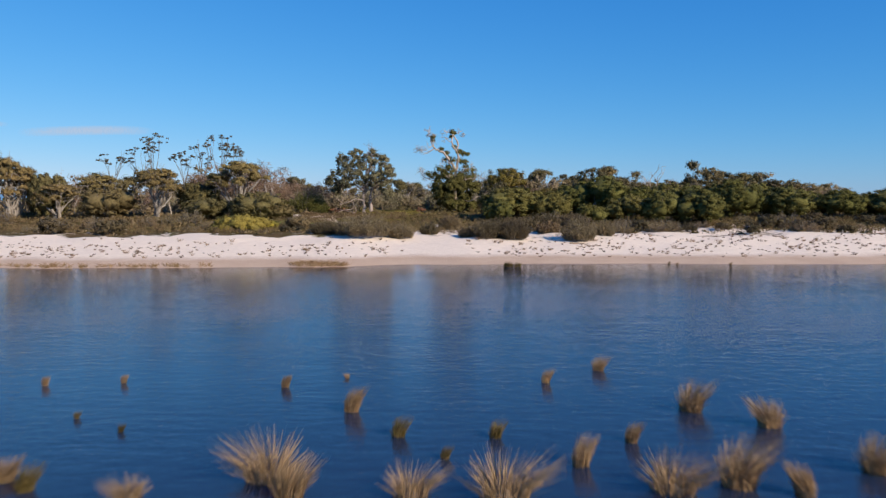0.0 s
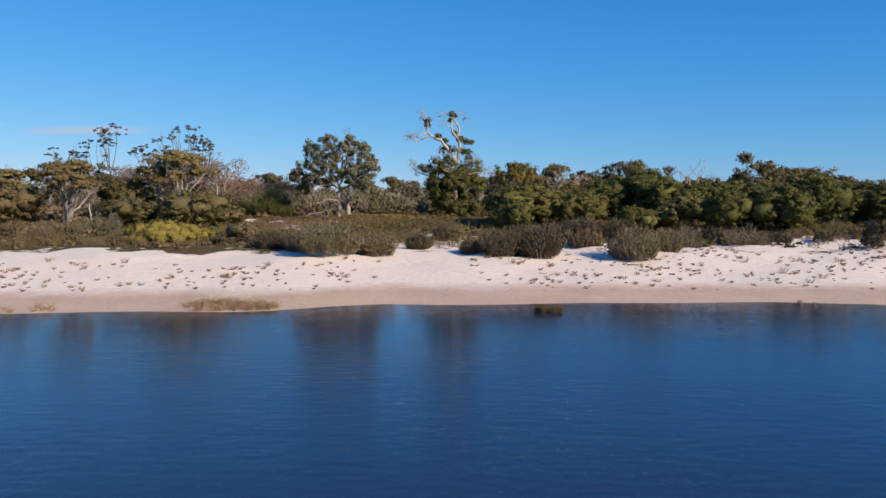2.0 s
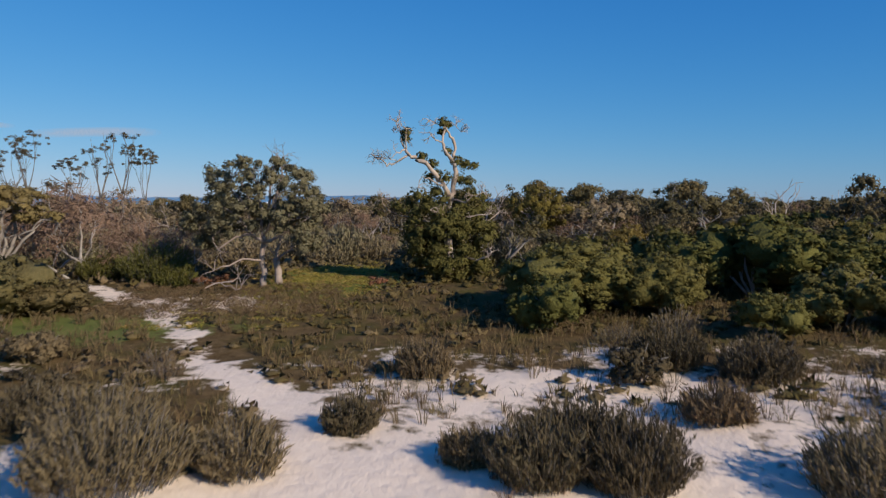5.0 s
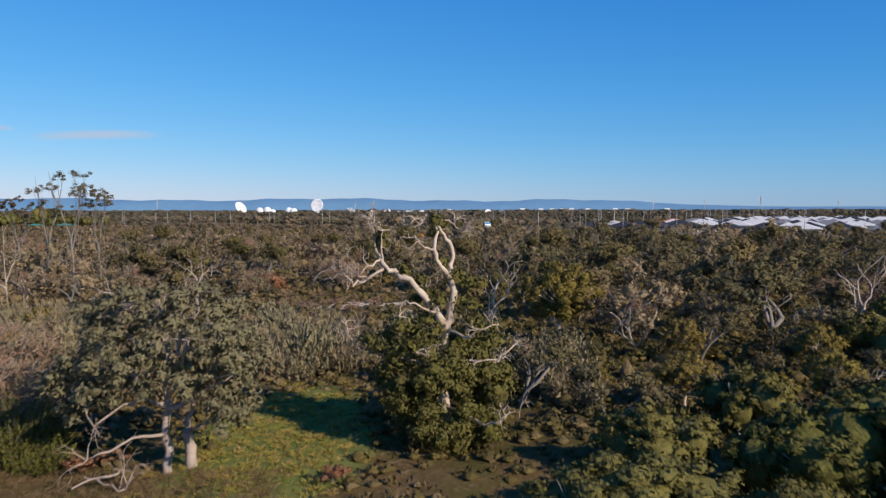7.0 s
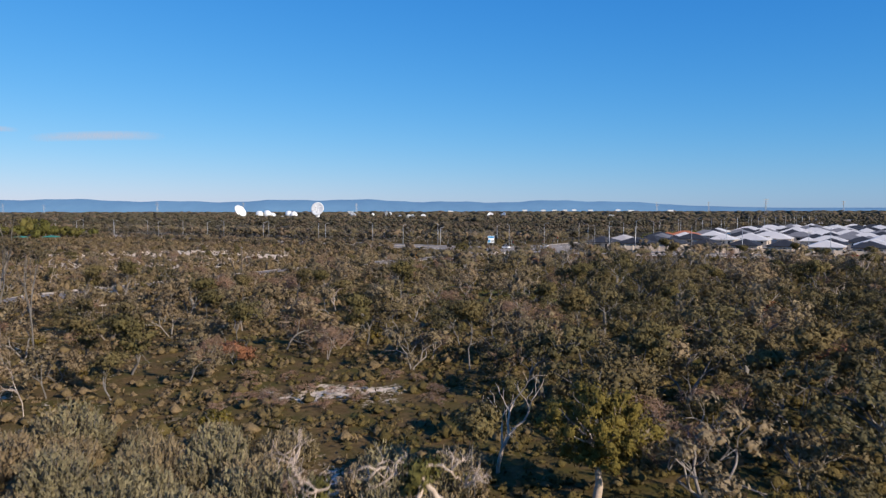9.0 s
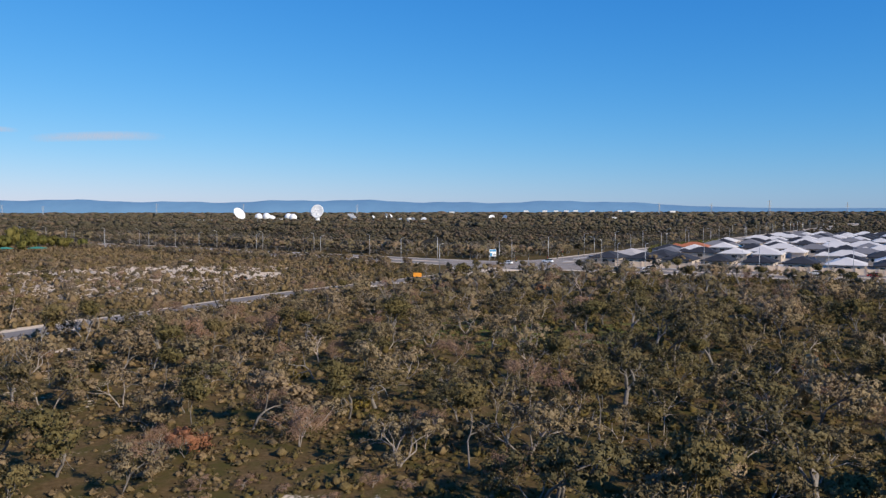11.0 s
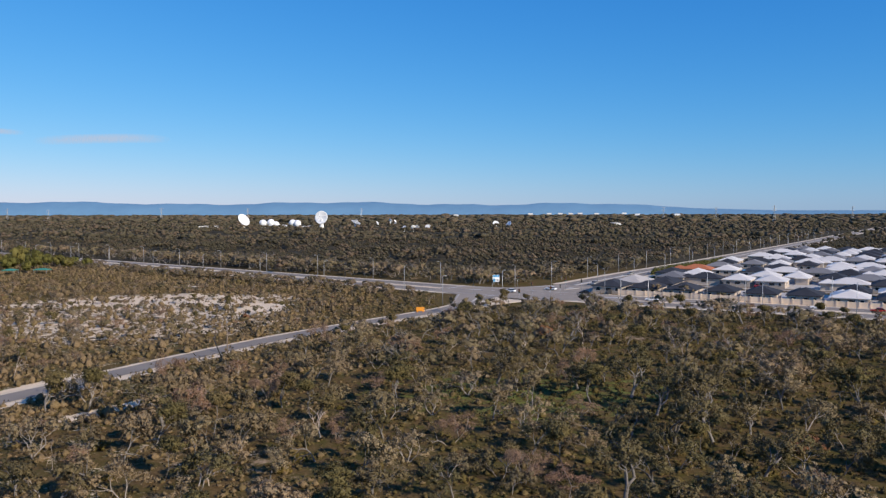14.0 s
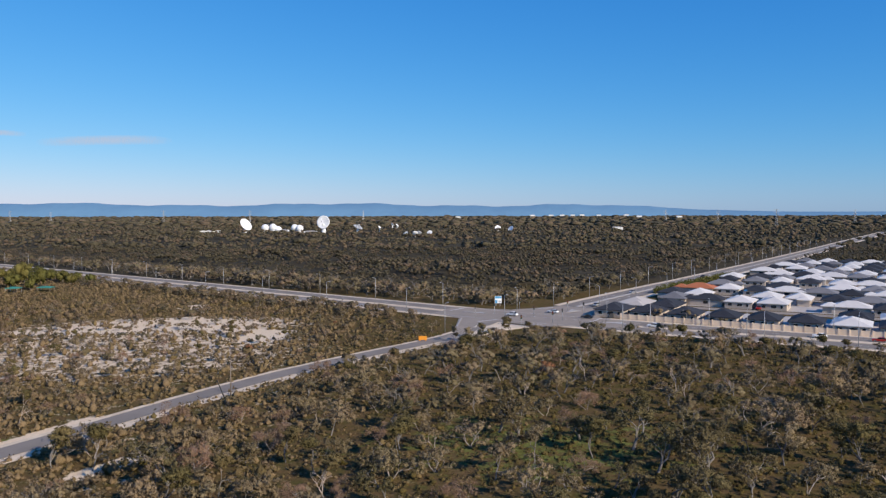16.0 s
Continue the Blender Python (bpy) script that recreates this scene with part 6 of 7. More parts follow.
SEDGE = "straw-coloured sedge tussock standing in shallow water"
tus = [tussock(300 + i, 0.62, w, BLADE_DRY if i < 3 else BLADE_GREEN, SEDGE if i < 3 else "green sedge tussock standing in shallow water", lean=l) for i, (w, l) in enumerate(((0.6, 0.45), (0.5, 0.25), (0.85, 0.7), (0.55, 0.35)))]
TUFTS = [(-8.8, 17.4, 0.4, 1), (-7.1, 17.6, 0.36, 1), (-3.3, 17.1, 0.5, 1), (-2, 18, 0.22, 0), (-1.6, 15, 0.85, 1), (2.6, 17.4, 0.55, 1), (4.1, 18.7, 0.62, 0), (5.1, 14.9, 1, 0), (6.2, 13.8, 0.95, 0), (-0.6, 13.3, 0.6, 3), (1.1, 13.2, 0.52, 3), (2.3, 11.7, 0.8, 1), (3.4, 12.9, 0.62, 1), (-2.4, 11.2, 1, 2), (-2, 10.5, 0.95, 0), (0.2, 12.1, 0.36, 3), (3.4, 10.6, 0.9, 2), (4.4, 10.8, 1.15, 0), (5.2, 10.4, 0.8, 1), (6.7, 11.3, 0.95, 0), (1, 10.4, 1, 2), (-5.8, 10.8, 0.65, 3), (-0.3, 10.5, 0.7, 2), (-4.2, 10.5, 0.5, 2), (-6.3, 11.2, 0.65, 0), (-6.8, 14.6, 0.26, 3), (-5.6, 13.7, 0.26, 3)]
used = set()
for i, (x, y, s, k) in enumerate(TUFTS):
    m = Matrix.Translation((x, y, 0.0)) @ Matrix.Rotation((i * 1.3) % 1.2 - 0.6 + (3.0 if i % 5 == 3 else 0), 4, "Z")
    if k in used:
        tus[k].scale = (1, 1, 1)
        ob = copy_thing(tus[k], m)
        ob.scale = (s, s, s)
    else:
        used.add(k)
        tus[k].matrix_basis = m
        tus[k]["first"] = s
for k in used:
    s = tus[k]["first"]
    tus[k].scale = (s, s, s)
    del tus[k]["first"]
for x, y, s in ((5.05, 52.4, 0.62), (5.25, 52.2, 0.6), (5.75, 52.2, 0.55), (6.0, 52.35, 0.5), (5.5, 52.5, 0.42)):
    ob = copy_thing(tus[3], Matrix.Translation((x, y, 0.02)))
    ob.scale = (s, s, s)
for x, y, s in ((21, 53.5, 0.38), (17, 54.6, 0.35), (17.5, 54.3, 0.3), (-24, 52.8, 0.4)):
    ob = copy_thing(tus[0], Matrix.Translation((x, y, 0.02)))
    ob.scale = (s, s, s)

# ---- the housing estate ----
EO, EU, EN = np.array([65.0, 384.5]), np.array([0.8710, -0.4912]), np.array([0.4912, 0.8710])
SKEW = 0.106
ETURN = math.atan2(EU[1], EU[0])


def estate(u, n):
    p = EO + EU * u + EN * n
    return float(p[0]), float(p[1])


def hip_roof(name, w, d, eave, rise, mat, over=0.55, x0=0.0, y0=0.0):
    """A hipped roof with a fascia board's depth."""
    bm = bmesh.new()
    a, b = w / 2 + over, d / 2 + over
    r = max(b - a, 0.05) if d >= w else 0.05
    rx = 0.0 if d >= w else a - b
    t = 0.22
    lo = [bm.verts.new((x0 + sx * a, y0 + sy * b, eave - t)) for sx, sy in ((-1, -1), (1, -1), (1, 1), (-1, 1))]
    hi = [bm.verts.new((v.co.x, v.co.y, eave)) for v in lo]
    if d >= w:
        r0, r1 = bm.verts.new((x0, y0 - r, eave + rise)), bm.verts.new((x0, y0 + r, eave + rise))
        bm.faces.new((hi[0], hi[1], r0)), bm.faces.new((hi[2], hi[3], r1))
        bm.faces.new((hi[1], hi[2], r1, r0)), bm.faces.new((hi[3], hi[0], r0, r1))
    else:
        r0, r1 = bm.verts.new((x0 - rx, y0, eave + rise)), bm.verts.new((x0 + rx, y0, eave + rise))
        bm.faces.new((hi[3], hi[0], r0)), bm.faces.new((hi[1], hi[2], r1))
        bm.faces.new((hi[0], hi[1], r1, r0)), bm.faces.new((hi[2], hi[3], r0, r1))
    for i in range(4):
        j = (i + 1) % 4
        bm.faces.new((lo[i], lo[j], hi[j], hi[i]))
    bm.faces.new(lo[::-1])
    return bm_mesh(name, bm, mat)


def house(w, d, roof_mat, wall_mat, label, wing=True):
    """A single-storey house: walls, hipped roof with a lower wing, windows, garage door."""
    ob = thing("house", label, "house", "houses of the estate")
    part("wall", box_mesh("wall", wall_mat, -w / 2, -d / 2, -0.3, w / 2, d / 2, 2.62), ob)
    part("roof", hip_roof("roof", w, d, 2.75, w * 0.19, roof_mat), ob)
    if wing:
        part("wall", box_mesh("wall", wall_mat, -w / 2 + 0.4, d / 2 - 1, -0.3, 0.2, d / 2 + 3.4, 2.55), ob)
        part("roof", hip_roof("roof", w * 0.5, 6.4, 2.7, w * 0.13, roof_mat, 0.5, -w / 4 + 0.2, d / 2 + 0.6), ob)
    for k, (x, ww) in enumerate(((-w * 0.3, 1.8), (w * 0.05, 2.4), (w * 0.33, 1.2))):
        win = part("window", box_mesh("window", WHITE_PAINT, x - ww / 2, -d / 2 - 0.05, 0.85, x + ww / 2, -d / 2 + 0.02, 2.15), ob)
        part("pane", box_mesh("pane", WINDOW_GLASS, x - ww / 2 + 0.07, -d / 2 - 0.06, 0.92, x + ww / 2 - 0.07, -d / 2 - 0.03, 2.08), win)
    part("garage_door", box_mesh("garage_door", GREY_PAINT, w * 0.08, d / 2 - 0.02, 0, w * 0.42, d / 2 + 0.05, 2.2), ob)
    part("window", box_mesh("window", WINDOW_GLASS, w / 2 - 0.02, -2.0, 0.9, w / 2 + 0.05, 0.2, 2.1), ob)
    part("window", box_mesh("window", WINDOW_GLASS, -w / 2 - 0.05, -1.0, 0.9, -w / 2 + 0.02, 1.2, 2.1), ob)
    return ob


KINDS = {"d": ("single-storey house with charcoal hipped roof", ROOF_DARK, BRICK_WALL), "w": ("single-storey house with white sheet hipped roof", ROOF_WHITE, BRICK_WALL), "g": ("single-storey house with grey hipped roof", ROOF_GREY, BRICK_WALL),
         "b": ("single-storey house with beige hipped roof", ROOF_BEIGE, BRICK_WALL), "r": ("red-brick house with brown tiled hipped roof", ROOF_BROWN, BRICK_RED), "t": ("house with orange terracotta tiled roof", ROOF_TERRA, BRICK_WALL)}
house_protos = {}
ROWS = [(10, "ddddddwdgdwdgd"), (32, "bdrgdwdwwdgwdd"), (59, "gdwwgwddwgdwdw"), (82, "dwgwwdgwddwgww"), (109, "twdwgdwgwdwdgw"), (132, "gwdwwgdwgdwwdg"), (160, "dgwdwwgdwdwgdw"), (182, "wdgwwdwgddwwgd"), (210, "gwdwgwdwgwdwdw"), (235, "wdwgwdwdwgwdgw"), (264, "dwgwdwwgdwdwgw"), (292, "wgdwdwgwdwwgdw"), (318, "dwgwdwdwgwdwgw"), (346, "gwdwdgwdwgwdwd")]
hr = np.random.default_rng(77)
for row, (nd, code) in enumerate(ROWS):
    shift = 0.0 if row == 0 else hr.uniform(-5, 6)
    for i in range(18):
        ch = code[i % len(code)]
        u = SKEW * nd - 4 + max(shift, -3) + i * 13.6 + (hr.uniform(-1, 1) if row else 0)
        x, y = estate(u, nd + (hr.uniform(-1.5, 1.5) if row else 0))
        if x > 30 + 0.66 * (y - 90) or (row > 0 and hr.uniform() < 0.16) or (row == 1 and i in (2, 5)):
            continue
        face = (0 if row % 2 == 0 else math.pi) + (math.pi / 2 if row > 1 and hr.uniform() < 0.25 else 0)
        k = hr.uniform(0.84, 1.08) if row else 0.95
        m = Matrix.Translation((x, y, Gf(x, y) + 0.15)) @ Matrix.Rotation(ETURN + face, 4, "Z")
        if ch not in house_protos:
            label, rm, wm = KINDS[ch]
            house_protos[ch] = house(11.4, 14.6, rm, wm, label)
            house_protos[ch].matrix_basis = m
        else:
            ob = copy_thing(house_protos[ch], m)
            ob.scale = (k * hr.uniform(0.92, 1.05), k, 1.0)

# streets inside the estate and garden ground
pave = thing("pavement", "pale grey estate streets and driveways", "street", kind="structure")
for nd in (46.2, 95.8, 145.9, 196.1, 249.7):
    line = [estate(SKEW * nd + 4, nd), estate(SKEW * nd + 110, nd), estate(SKEW * nd + 240, nd)]
    slab("street", line, -3.6, 3.6, 0.12, ASPHALT_PALE, pave)
line = [estate(95, 40), estate(140, 240)]
slab("street", line, -3.6, 3.6, 0.14, ASPHALT_PALE, pave)
slab("driveways", [estate(14, 19), estate(240, 19)], -16, 19, 0.06, CONCRETE, pave)
for nd in (70.7, 120.8, 171, 222.3, 278.2):
    slab("driveways", [estate(SKEW * nd + 6, nd), estate(240, nd)], -18, 18, 0.06, CONCRETE, pave)

# the estate's limestone boundary wall: piers and panels
bwall = thing("boundary_wall", "cream limestone boundary wall of panels between piers", "wall", kind="structure")
panel = box_mesh("panel", LIMESTONE, -1.5, -0.09, -0.4, 1.5, 0.09, 1.95)
pier = box_mesh("pier", LIMESTONE, -0.24, -0.24, -0.4, 0.24, 0.24, 2.15, bevel=0.03)
for i in range(62):
    x, y = estate(2.5 + i * 3.3, 0)
    x2, y2 = estate(2.5 + i * 3.3 + 1.65, 0)
    part("pier", pier, bwall, m=Matrix.Translation((x, y, Gf(x, y))) @ Matrix.Rotation(ETURN, 4, "Z"))
    part("panel", panel, bwall, m=Matrix.Translation((x2, y2, Gf(x2, y2))) @ Matrix.Rotation(ETURN, 4, "Z"))
fence = thing("fence", "dark sheet-metal fence round the corner garden", "fence", kind="structure")
fpanel = box_mesh("panel", ROOF_DARK, -1.5, -0.03, -0.3, 1.5, 0.03, 1.8)
for i in range(14):
    x, y = EO[0] - 1 + 0.59 * (i * 3.05), EO[1] + 1 + 0.81 * (i * 3.05)
    part("panel", fpanel, fence, m=Matrix.Translation((x, y, Gf(x, y))) @ Matrix.Rotation(math.atan2(0.81, 0.59), 4, "Z"))

# solar panels on one white roof
x, y = estate(SKEW * 72 + 10 + 13.6, 82)
for k in range(3):
    ob = tagged(new("solar_panel", box_mesh("solar_panel", WINDOW_GLASS, -0.5, -2.4, 0, 0.5, 2.4, 0.05)), "dark solar panel on a white roof", "solar panel", "solar panels")
    ob.matrix_basis = Matrix.Translation((x + 2.6 * 0.894 + k * 0.5, y - 1.2 + k * 0.9, Gf(x, y) + 4.6)) @ Matrix.Rotation(ETURN, 4, "Z") @ Matrix.Rotation(radians(24), 4, "Y")

# hedge strip beside the far road
rng = np.random.default_rng(71)
t = rng.uniform(0, 1, 420)
hx, hy = 103 + t * 68 + rng.normal(size=420) * 1.5, 469 + t * 88 + rng.normal(size=420) * 1.5
hedge = thing("hedge", "long clipped olive-green roadside hedge", "hedge", kind="structure")
part("foliage", quads_mesh("foliage", clump_leaves(rng, np.stack([hx, hy, G(hx, hy) + rng.uniform(0.6, 3.0, 420)], 1), rng.uniform(0.9, 1.7, 420), 40, 0.26, 0.14, 0.9), LEAF_PAPERBARK), hedge)


# ---- street furniture ----
def street_lamp(height=9.5):
    ob = thing("street_lamp", "tall galvanised street lamp with short outreach arm", "street lamp", "street lamps")
    bm = bmesh.new()
    cone(bm, 0.13, 0.07, -0.3, height, 8)
    part("pole", bm_mesh("pole", bm, STEEL, True), ob)
    v, f = [], []
    tube(v, f, [(0, 0, height - 0.1), (0.5, 0, height + 0.25), (1.6, 0, height + 0.4)], [0.06, 0.05, 0.04], 6)
    part("arm", mesh_from("arm", v, f, STEEL, True), ob)
    part("lamp_head", box_mesh("lamp_head", GREY_PAINT, 1.4, -0.15, height + 0.32, 2.2, 0.15, height + 0.46, bevel=0.03), ob)
    return ob


lamp = street_lamp()
first = True


def along(line, step, off, y0, y1):
    _, _, pts = strip(line, 0, 1, 0, 2.0)
    run, nxt = 0.0, 0.0
    for (ax, ay), (bx, by) in zip(pts[:-1], pts[1:]):
        L = math.hypot(bx - ax, by - ay)
        if run >= nxt:
            nxt += step
            if y0 < ay < y1:
                yield ax - (by - ay) / L * off, ay + (bx - ax) / L * off, math.atan2(by - ay, bx - ax) + (math.pi / 2 if off < 0 else -math.pi / 2)
        run += L


for gen in (along(MAIN_ROAD, 38, 13.5, 250, 680), along(MAIN_ROAD, 44, -13.5, 250, 600), along(CROSS_ROAD[2:], 36, 10.5, 415, 950), along(CROSS_ROAD[2:], 40, -10.5, 415, 950)):
    for x, y, turn in gen:
        m = Matrix.Translation((x, y, Gf(x, y))) @ Matrix.Rotation(turn, 4, "Z")
        if first:
            lamp.matrix_basis, first = m, False
        else:
            copy_thing(lamp, m)
for x, y in ((1.6, 352.9), (70, 351.5), (96.9, 337.9), (126.1, 326.9)):
    copy_thing(lamp, Matrix.Translation((x, y, Gf(x, y))) @ Matrix.Rotation(1.0, 4, "Z"))


def traffic_light():
    ob = thing("traffic_light", "traffic light with dark hooded signal head on a grey pole", "traffic light", "junction signals")
    bm = bmesh.new()
    cone(bm, 0.08, 0.07, -0.2, 4.2, 8)
    part("pole", bm_mesh("pole", bm, STEEL, True), ob)
    head = part("signal_head", box_mesh("signal_head", BLACK_PAINT, -0.3, -0.16, 2.9, 0.3, 0.12, 4.3, bevel=0.04), ob)
    for k in range(3):
        bm = bmesh.new()
        bmesh.ops.create_cone(bm, cap_ends=True, segments=10, radius1=0.12, radius2=0.12, depth=0.12, matrix=Matrix.Translation((0, -0.2, 3.15 + k * 0.42)) @ Matrix.Rotation(radians(90), 4, "X"))
        part("lens", bm_mesh("lens", bm, (RED_PAINT if k == 2 else ORANGE_PAINT if k == 1 else GREEN_SHEET)), head)
    return ob


tl = traffic_light()
for i, (x, y) in enumerate([(28.1, 362.7), (35, 386.8), (20.6, 396.8), (44.8, 379.7), (50.4, 404.5), (31.7, 411.2), (55.9, 398.9), (12.9, 389), (40.3, 372.4)]):
    m = Matrix.Translation((x, y, Gf(x, y) + 0.16)) @ Matrix.Rotation(i * 1.57, 4, "Z")
    if i == 0:
        tl.matrix_basis = m
    else:
        copy_thing(tl, m)

# roadside billboard: abstract blue and white panel, no lettering
x, y = 23.5, 421.3
board = thing("billboard", "tilted blue and white roadside billboard on two posts", "billboard", m=Matrix.Translation((x, y, Gf(x, y))) @ Matrix.Rotation(radians(12), 4, "Z"))
for px in (-0.9, 0.9):
    part("post", box_mesh("post", STEEL, px - 0.07, 0.03, -0.3, px + 0.07, 0.17, 3.4), board)
face = part("panel", box_mesh("panel", WHITE_PAINT, -1.5, -0.05, 1.3, 1.5, 0.03, 4.3, bevel=0.02), board)
part("print", box_mesh("print", BLUE_PAINT, -1.4, -0.075, 3.3, 1.4, -0.055, 4.2), face)
part("print", box_mesh("print", BLUE_PAINT, -1.4, -0.075, 1.4, -0.3, -0.055, 2.7), face)
part("print", box_mesh("print", GREY_PAINT, 0.1, -0.075, 1.6, 1.2, -0.055, 2.4), face)

# timber power pole and its leaning stay by the bush road
pole = thing("power_pole", "weathered timber pole beside the bush road", "pole", m=Matrix.Translation((-45.5, 266, Gf(-45.5, 266))))
bm = bmesh.new()
cone(bm, 0.16, 0.11, -0.4, 7.2, 8)
part("shaft", bm_mesh("shaft", bm, TIMBER, True), pole)
part("cap", box_mesh("cap", STEEL, -0.15, -0.15, 7.2, 0.15, 0.15, 7.28), pole)
stump = tagged(new("leaning_pole", None), "broken dark leaning timber pole", "pole")
stump.matrix_basis = Matrix.Translation((-44.6, 259.5, Gf(-44.6, 259.5))) @ Matrix.Rotation(radians(-22), 4, "Y")
bm = bmesh.new()
cone(bm, 0.14, 0.1, -0.4, 5.2, 7)
part("shaft", bm_mesh("shaft", bm, BLACK_PAINT, True), stump)

# orange works barrier by the sandy turn-off
bar = thing("works_barrier", "orange plastic works barrier on sand", "barrier", m=Matrix.Translation((-5.2, 335.3, Gf(-5.2, 335.3) + 0.16)))
part("panel", box_mesh("panel", ORANGE_PAINT, -1.3, -0.12, 0.25, 1.3, 0.12, 1.5, bevel=0.05), bar)
for s in (-0.9, 0.9):
    part("foot", box_mesh("foot", ORANGE_PAINT, s - 0.2, -0.4, 0, s + 0.2, 0.4, 0.25, bevel=0.03), bar)


def car(paint, label):
    ob = thing("car", label, "car", "cars on the roads")
    prof = [(-2.2, 0.35), (-2.2, 0.85), (-1.3, 0.98), (1.9, 0.98), (2.2, 0.8), (2.2, 0.35)]
    cab = [(-0.9, 0.97), (-0.35, 1.45), (1.2, 1.45), (1.85, 0.97)]
    for name, pr, hw, mat in (("body", prof, 0.88, paint), ("cabin", cab, 0.74, WINDOW_GLASS)):
        bm = bmesh.new()
        a, b = [bm.verts.new((px, -hw, pz)) for px, pz in pr], [bm.verts.new((px, hw, pz)) for px, pz in pr]
        bm.faces.new(a), bm.faces.new(b[::-1])
        for i in range(len(pr)):
            j = (i + 1) % len(pr)
            bm.faces.new((a[j], a[i], b[i], b[j]))
        bmesh.ops.recalc_face_normals(bm, faces=bm.faces[:])
        bmesh.ops.bevel(bm, geom=bm.edges[:], offset=0.07, segments=2, affect="EDGES")
        part(name, bm_mesh(name, bm, mat, False), ob)
    part("roof", box_mesh("roof", paint, -0.3, -0.68, 1.44, 1.15, 0.68, 1.5, bevel=0.02), ob)
    for px in (-1.4, 1.4):
        for py in (-0.82, 0.82):
            bm = bmesh.new()
            bmesh.ops.create_cone(bm, cap_ends=True, segments=14, radius1=0.33, radius2=0.33, depth=0.2, matrix=Matrix.Translation((px, py, 0.33)) @ Matrix.Rotation(radians(90), 4, "X"))
            w = part("wheel", bm_mesh("wheel", bm, BLACK_PAINT), ob)
            bm = bmesh.new()
            bmesh.ops.create_cone(bm, cap_ends=True, segments=10, radius1=0.19, radius2=0.19, depth=0.22, matrix=Matrix.Translation((px, py, 0.33)) @ Matrix.Rotation(radians(90), 4, "X"))
            part("rim", bm_mesh("rim", bm, STEEL), w)
    return ob


cars = {"k": car(BLACK_PAINT, "dark car on the road"), "w": car(WHITE_PAINT, "white car on the road"), "r": car(RED_PAINT, "red car on the road"), "s": car(STEEL, "silver car on the road")}
seen = set()
for c, x, y, turn in (("k", 54.8, 384.5, -0.5), ("w", 43.8, 399, -0.6), ("r", 136.1, 333.3, -0.47), ("w", 74.1, 362.6, -0.47), ("w", 121.3, 341.1, -0.47), ("s", 91.6, 469.6, 0.95), ("k", 153.9, 556.4, 0.95), ("s", 64.8, 420.1, 0.95), ("w", 27.2, 391.2, -0.6), ("w", 154.9, 360.1, 0.9), ("r", 128.8, 408.9, 1.1), ("k", 160.1, 462.6, 1.1)):
    m = Matrix.Translation((x, y, Gf(x, y) + 0.17)) @ Matrix.Rotation(turn, 4, "Z")
    if c in seen:
        copy_thing(cars[c], m)
    else:
        cars[c].matrix_basis = m
        seen.add(c)


# ---- satellite earth station ----
def dish(r, label, tilt, turn, mat=None):
    """A big dish antenna: curved reflector, ribs behind, tripod feed, pedestal."""
    ob = thing("satellite_dish", label, "satellite dish", "earth station antennas")
    n, m = 28, 6
    verts, faces = [], []
    rot = Matrix.Rotation(turn, 4, "Z") @ Matrix.Rotation(radians(90) - tilt, 4, "X")
    hub = Vector((0, 0, r * 1.15))
    for layer, back in ((0, 0.0), (1, 0.05 * r)):
        for j in range(m + 1):
            for i in range(n):
                rr, th = r * j / m, 2 * math.pi * i / n
                verts.append(hub + rot @ Vector((rr * math.cos(th), rr * math.sin(th), 0.2 * rr * rr / r - back)))
    S = (m + 1) * n
    for layer in (0, 1):
        for j in range(m):
            for i in range(n):
                a, b = layer * S + j * n + i, layer * S + j * n + (i + 1) % n
                faces.append((a, b, b + n, a + n) if layer == 0 else (a + n, b + n, b, a))
    for i in range(n):
        a, b = m * n + i, m * n + (i + 1) % n
        faces.append((a, b, b + S, a + S))
    part("reflector", mesh_from("reflector", [tuple(v) for v in verts], faces, mat or WHITE_PAINT, True), ob)
    v, f = [], []
    feed = hub + rot @ Vector((0, 0, 0.75 * r))
    for k in range(4):
        th = k * math.pi / 2 + 0.5
        tube(v, f, [tuple(hub + rot @ Vector((0.8 * r * math.cos(th), 0.8 * r * math.sin(th), 0.14 * r))), tuple(feed)], [0.03 * r, 0.02 * r], 5)
    part("feed_struts", mesh_from("feed_struts", v, f, WHITE_PAINT), ob)
    bm = bmesh.new()
    bmesh.ops.create_icosphere(bm, subdivisions=2, radius=0.07 * r, matrix=Matrix.Translation(feed))
    part("feed_horn", bm_mesh("feed_horn", bm, GREY_PAINT, True), ob)
    bm = bmesh.new()
    cone(bm, 0.38 * r, 0.22 * r, -8, r * 0.9, 10)
    part("pedestal", bm_mesh("pedestal", bm, WHITE_PAINT), ob)
    v, f = [], []
    for k in range(6):
        th = k * math.pi / 3
        tube(v, f, [tuple(hub + rot @ Vector((0.6 * r * math.cos(th), 0.6 * r * math.sin(th), 0.02 * r))), tuple(hub + rot @ Vector((0, 0, -0.28 * r)))], [0.03 * r, 0.03 * r], 4)
    part("back_frame", mesh_from("back_frame", v, f, GREY_PAINT), ob)
    return ob


def radome(r):
    """A white panelled dome on a low drum."""
    ob = thing("radome", "white panelled radome of the earth station", "radome", "earth station antennas")
    bm = bmesh.new()
    bmesh.ops.create_icosphere(bm, subdivisions=3, radius=r, matrix=Matrix.Translation((0, 0, r * 0.8)))
    part("shell", bm_mesh("shell", bm, WHITE_PAINT), ob)
    bm = bmesh.new()
    cone(bm, r * 0.75, r * 0.75, -6, r * 0.35, 16)
    part("drum", bm_mesh("drum", bm, WHITE_PAINT), ob)
    return ob


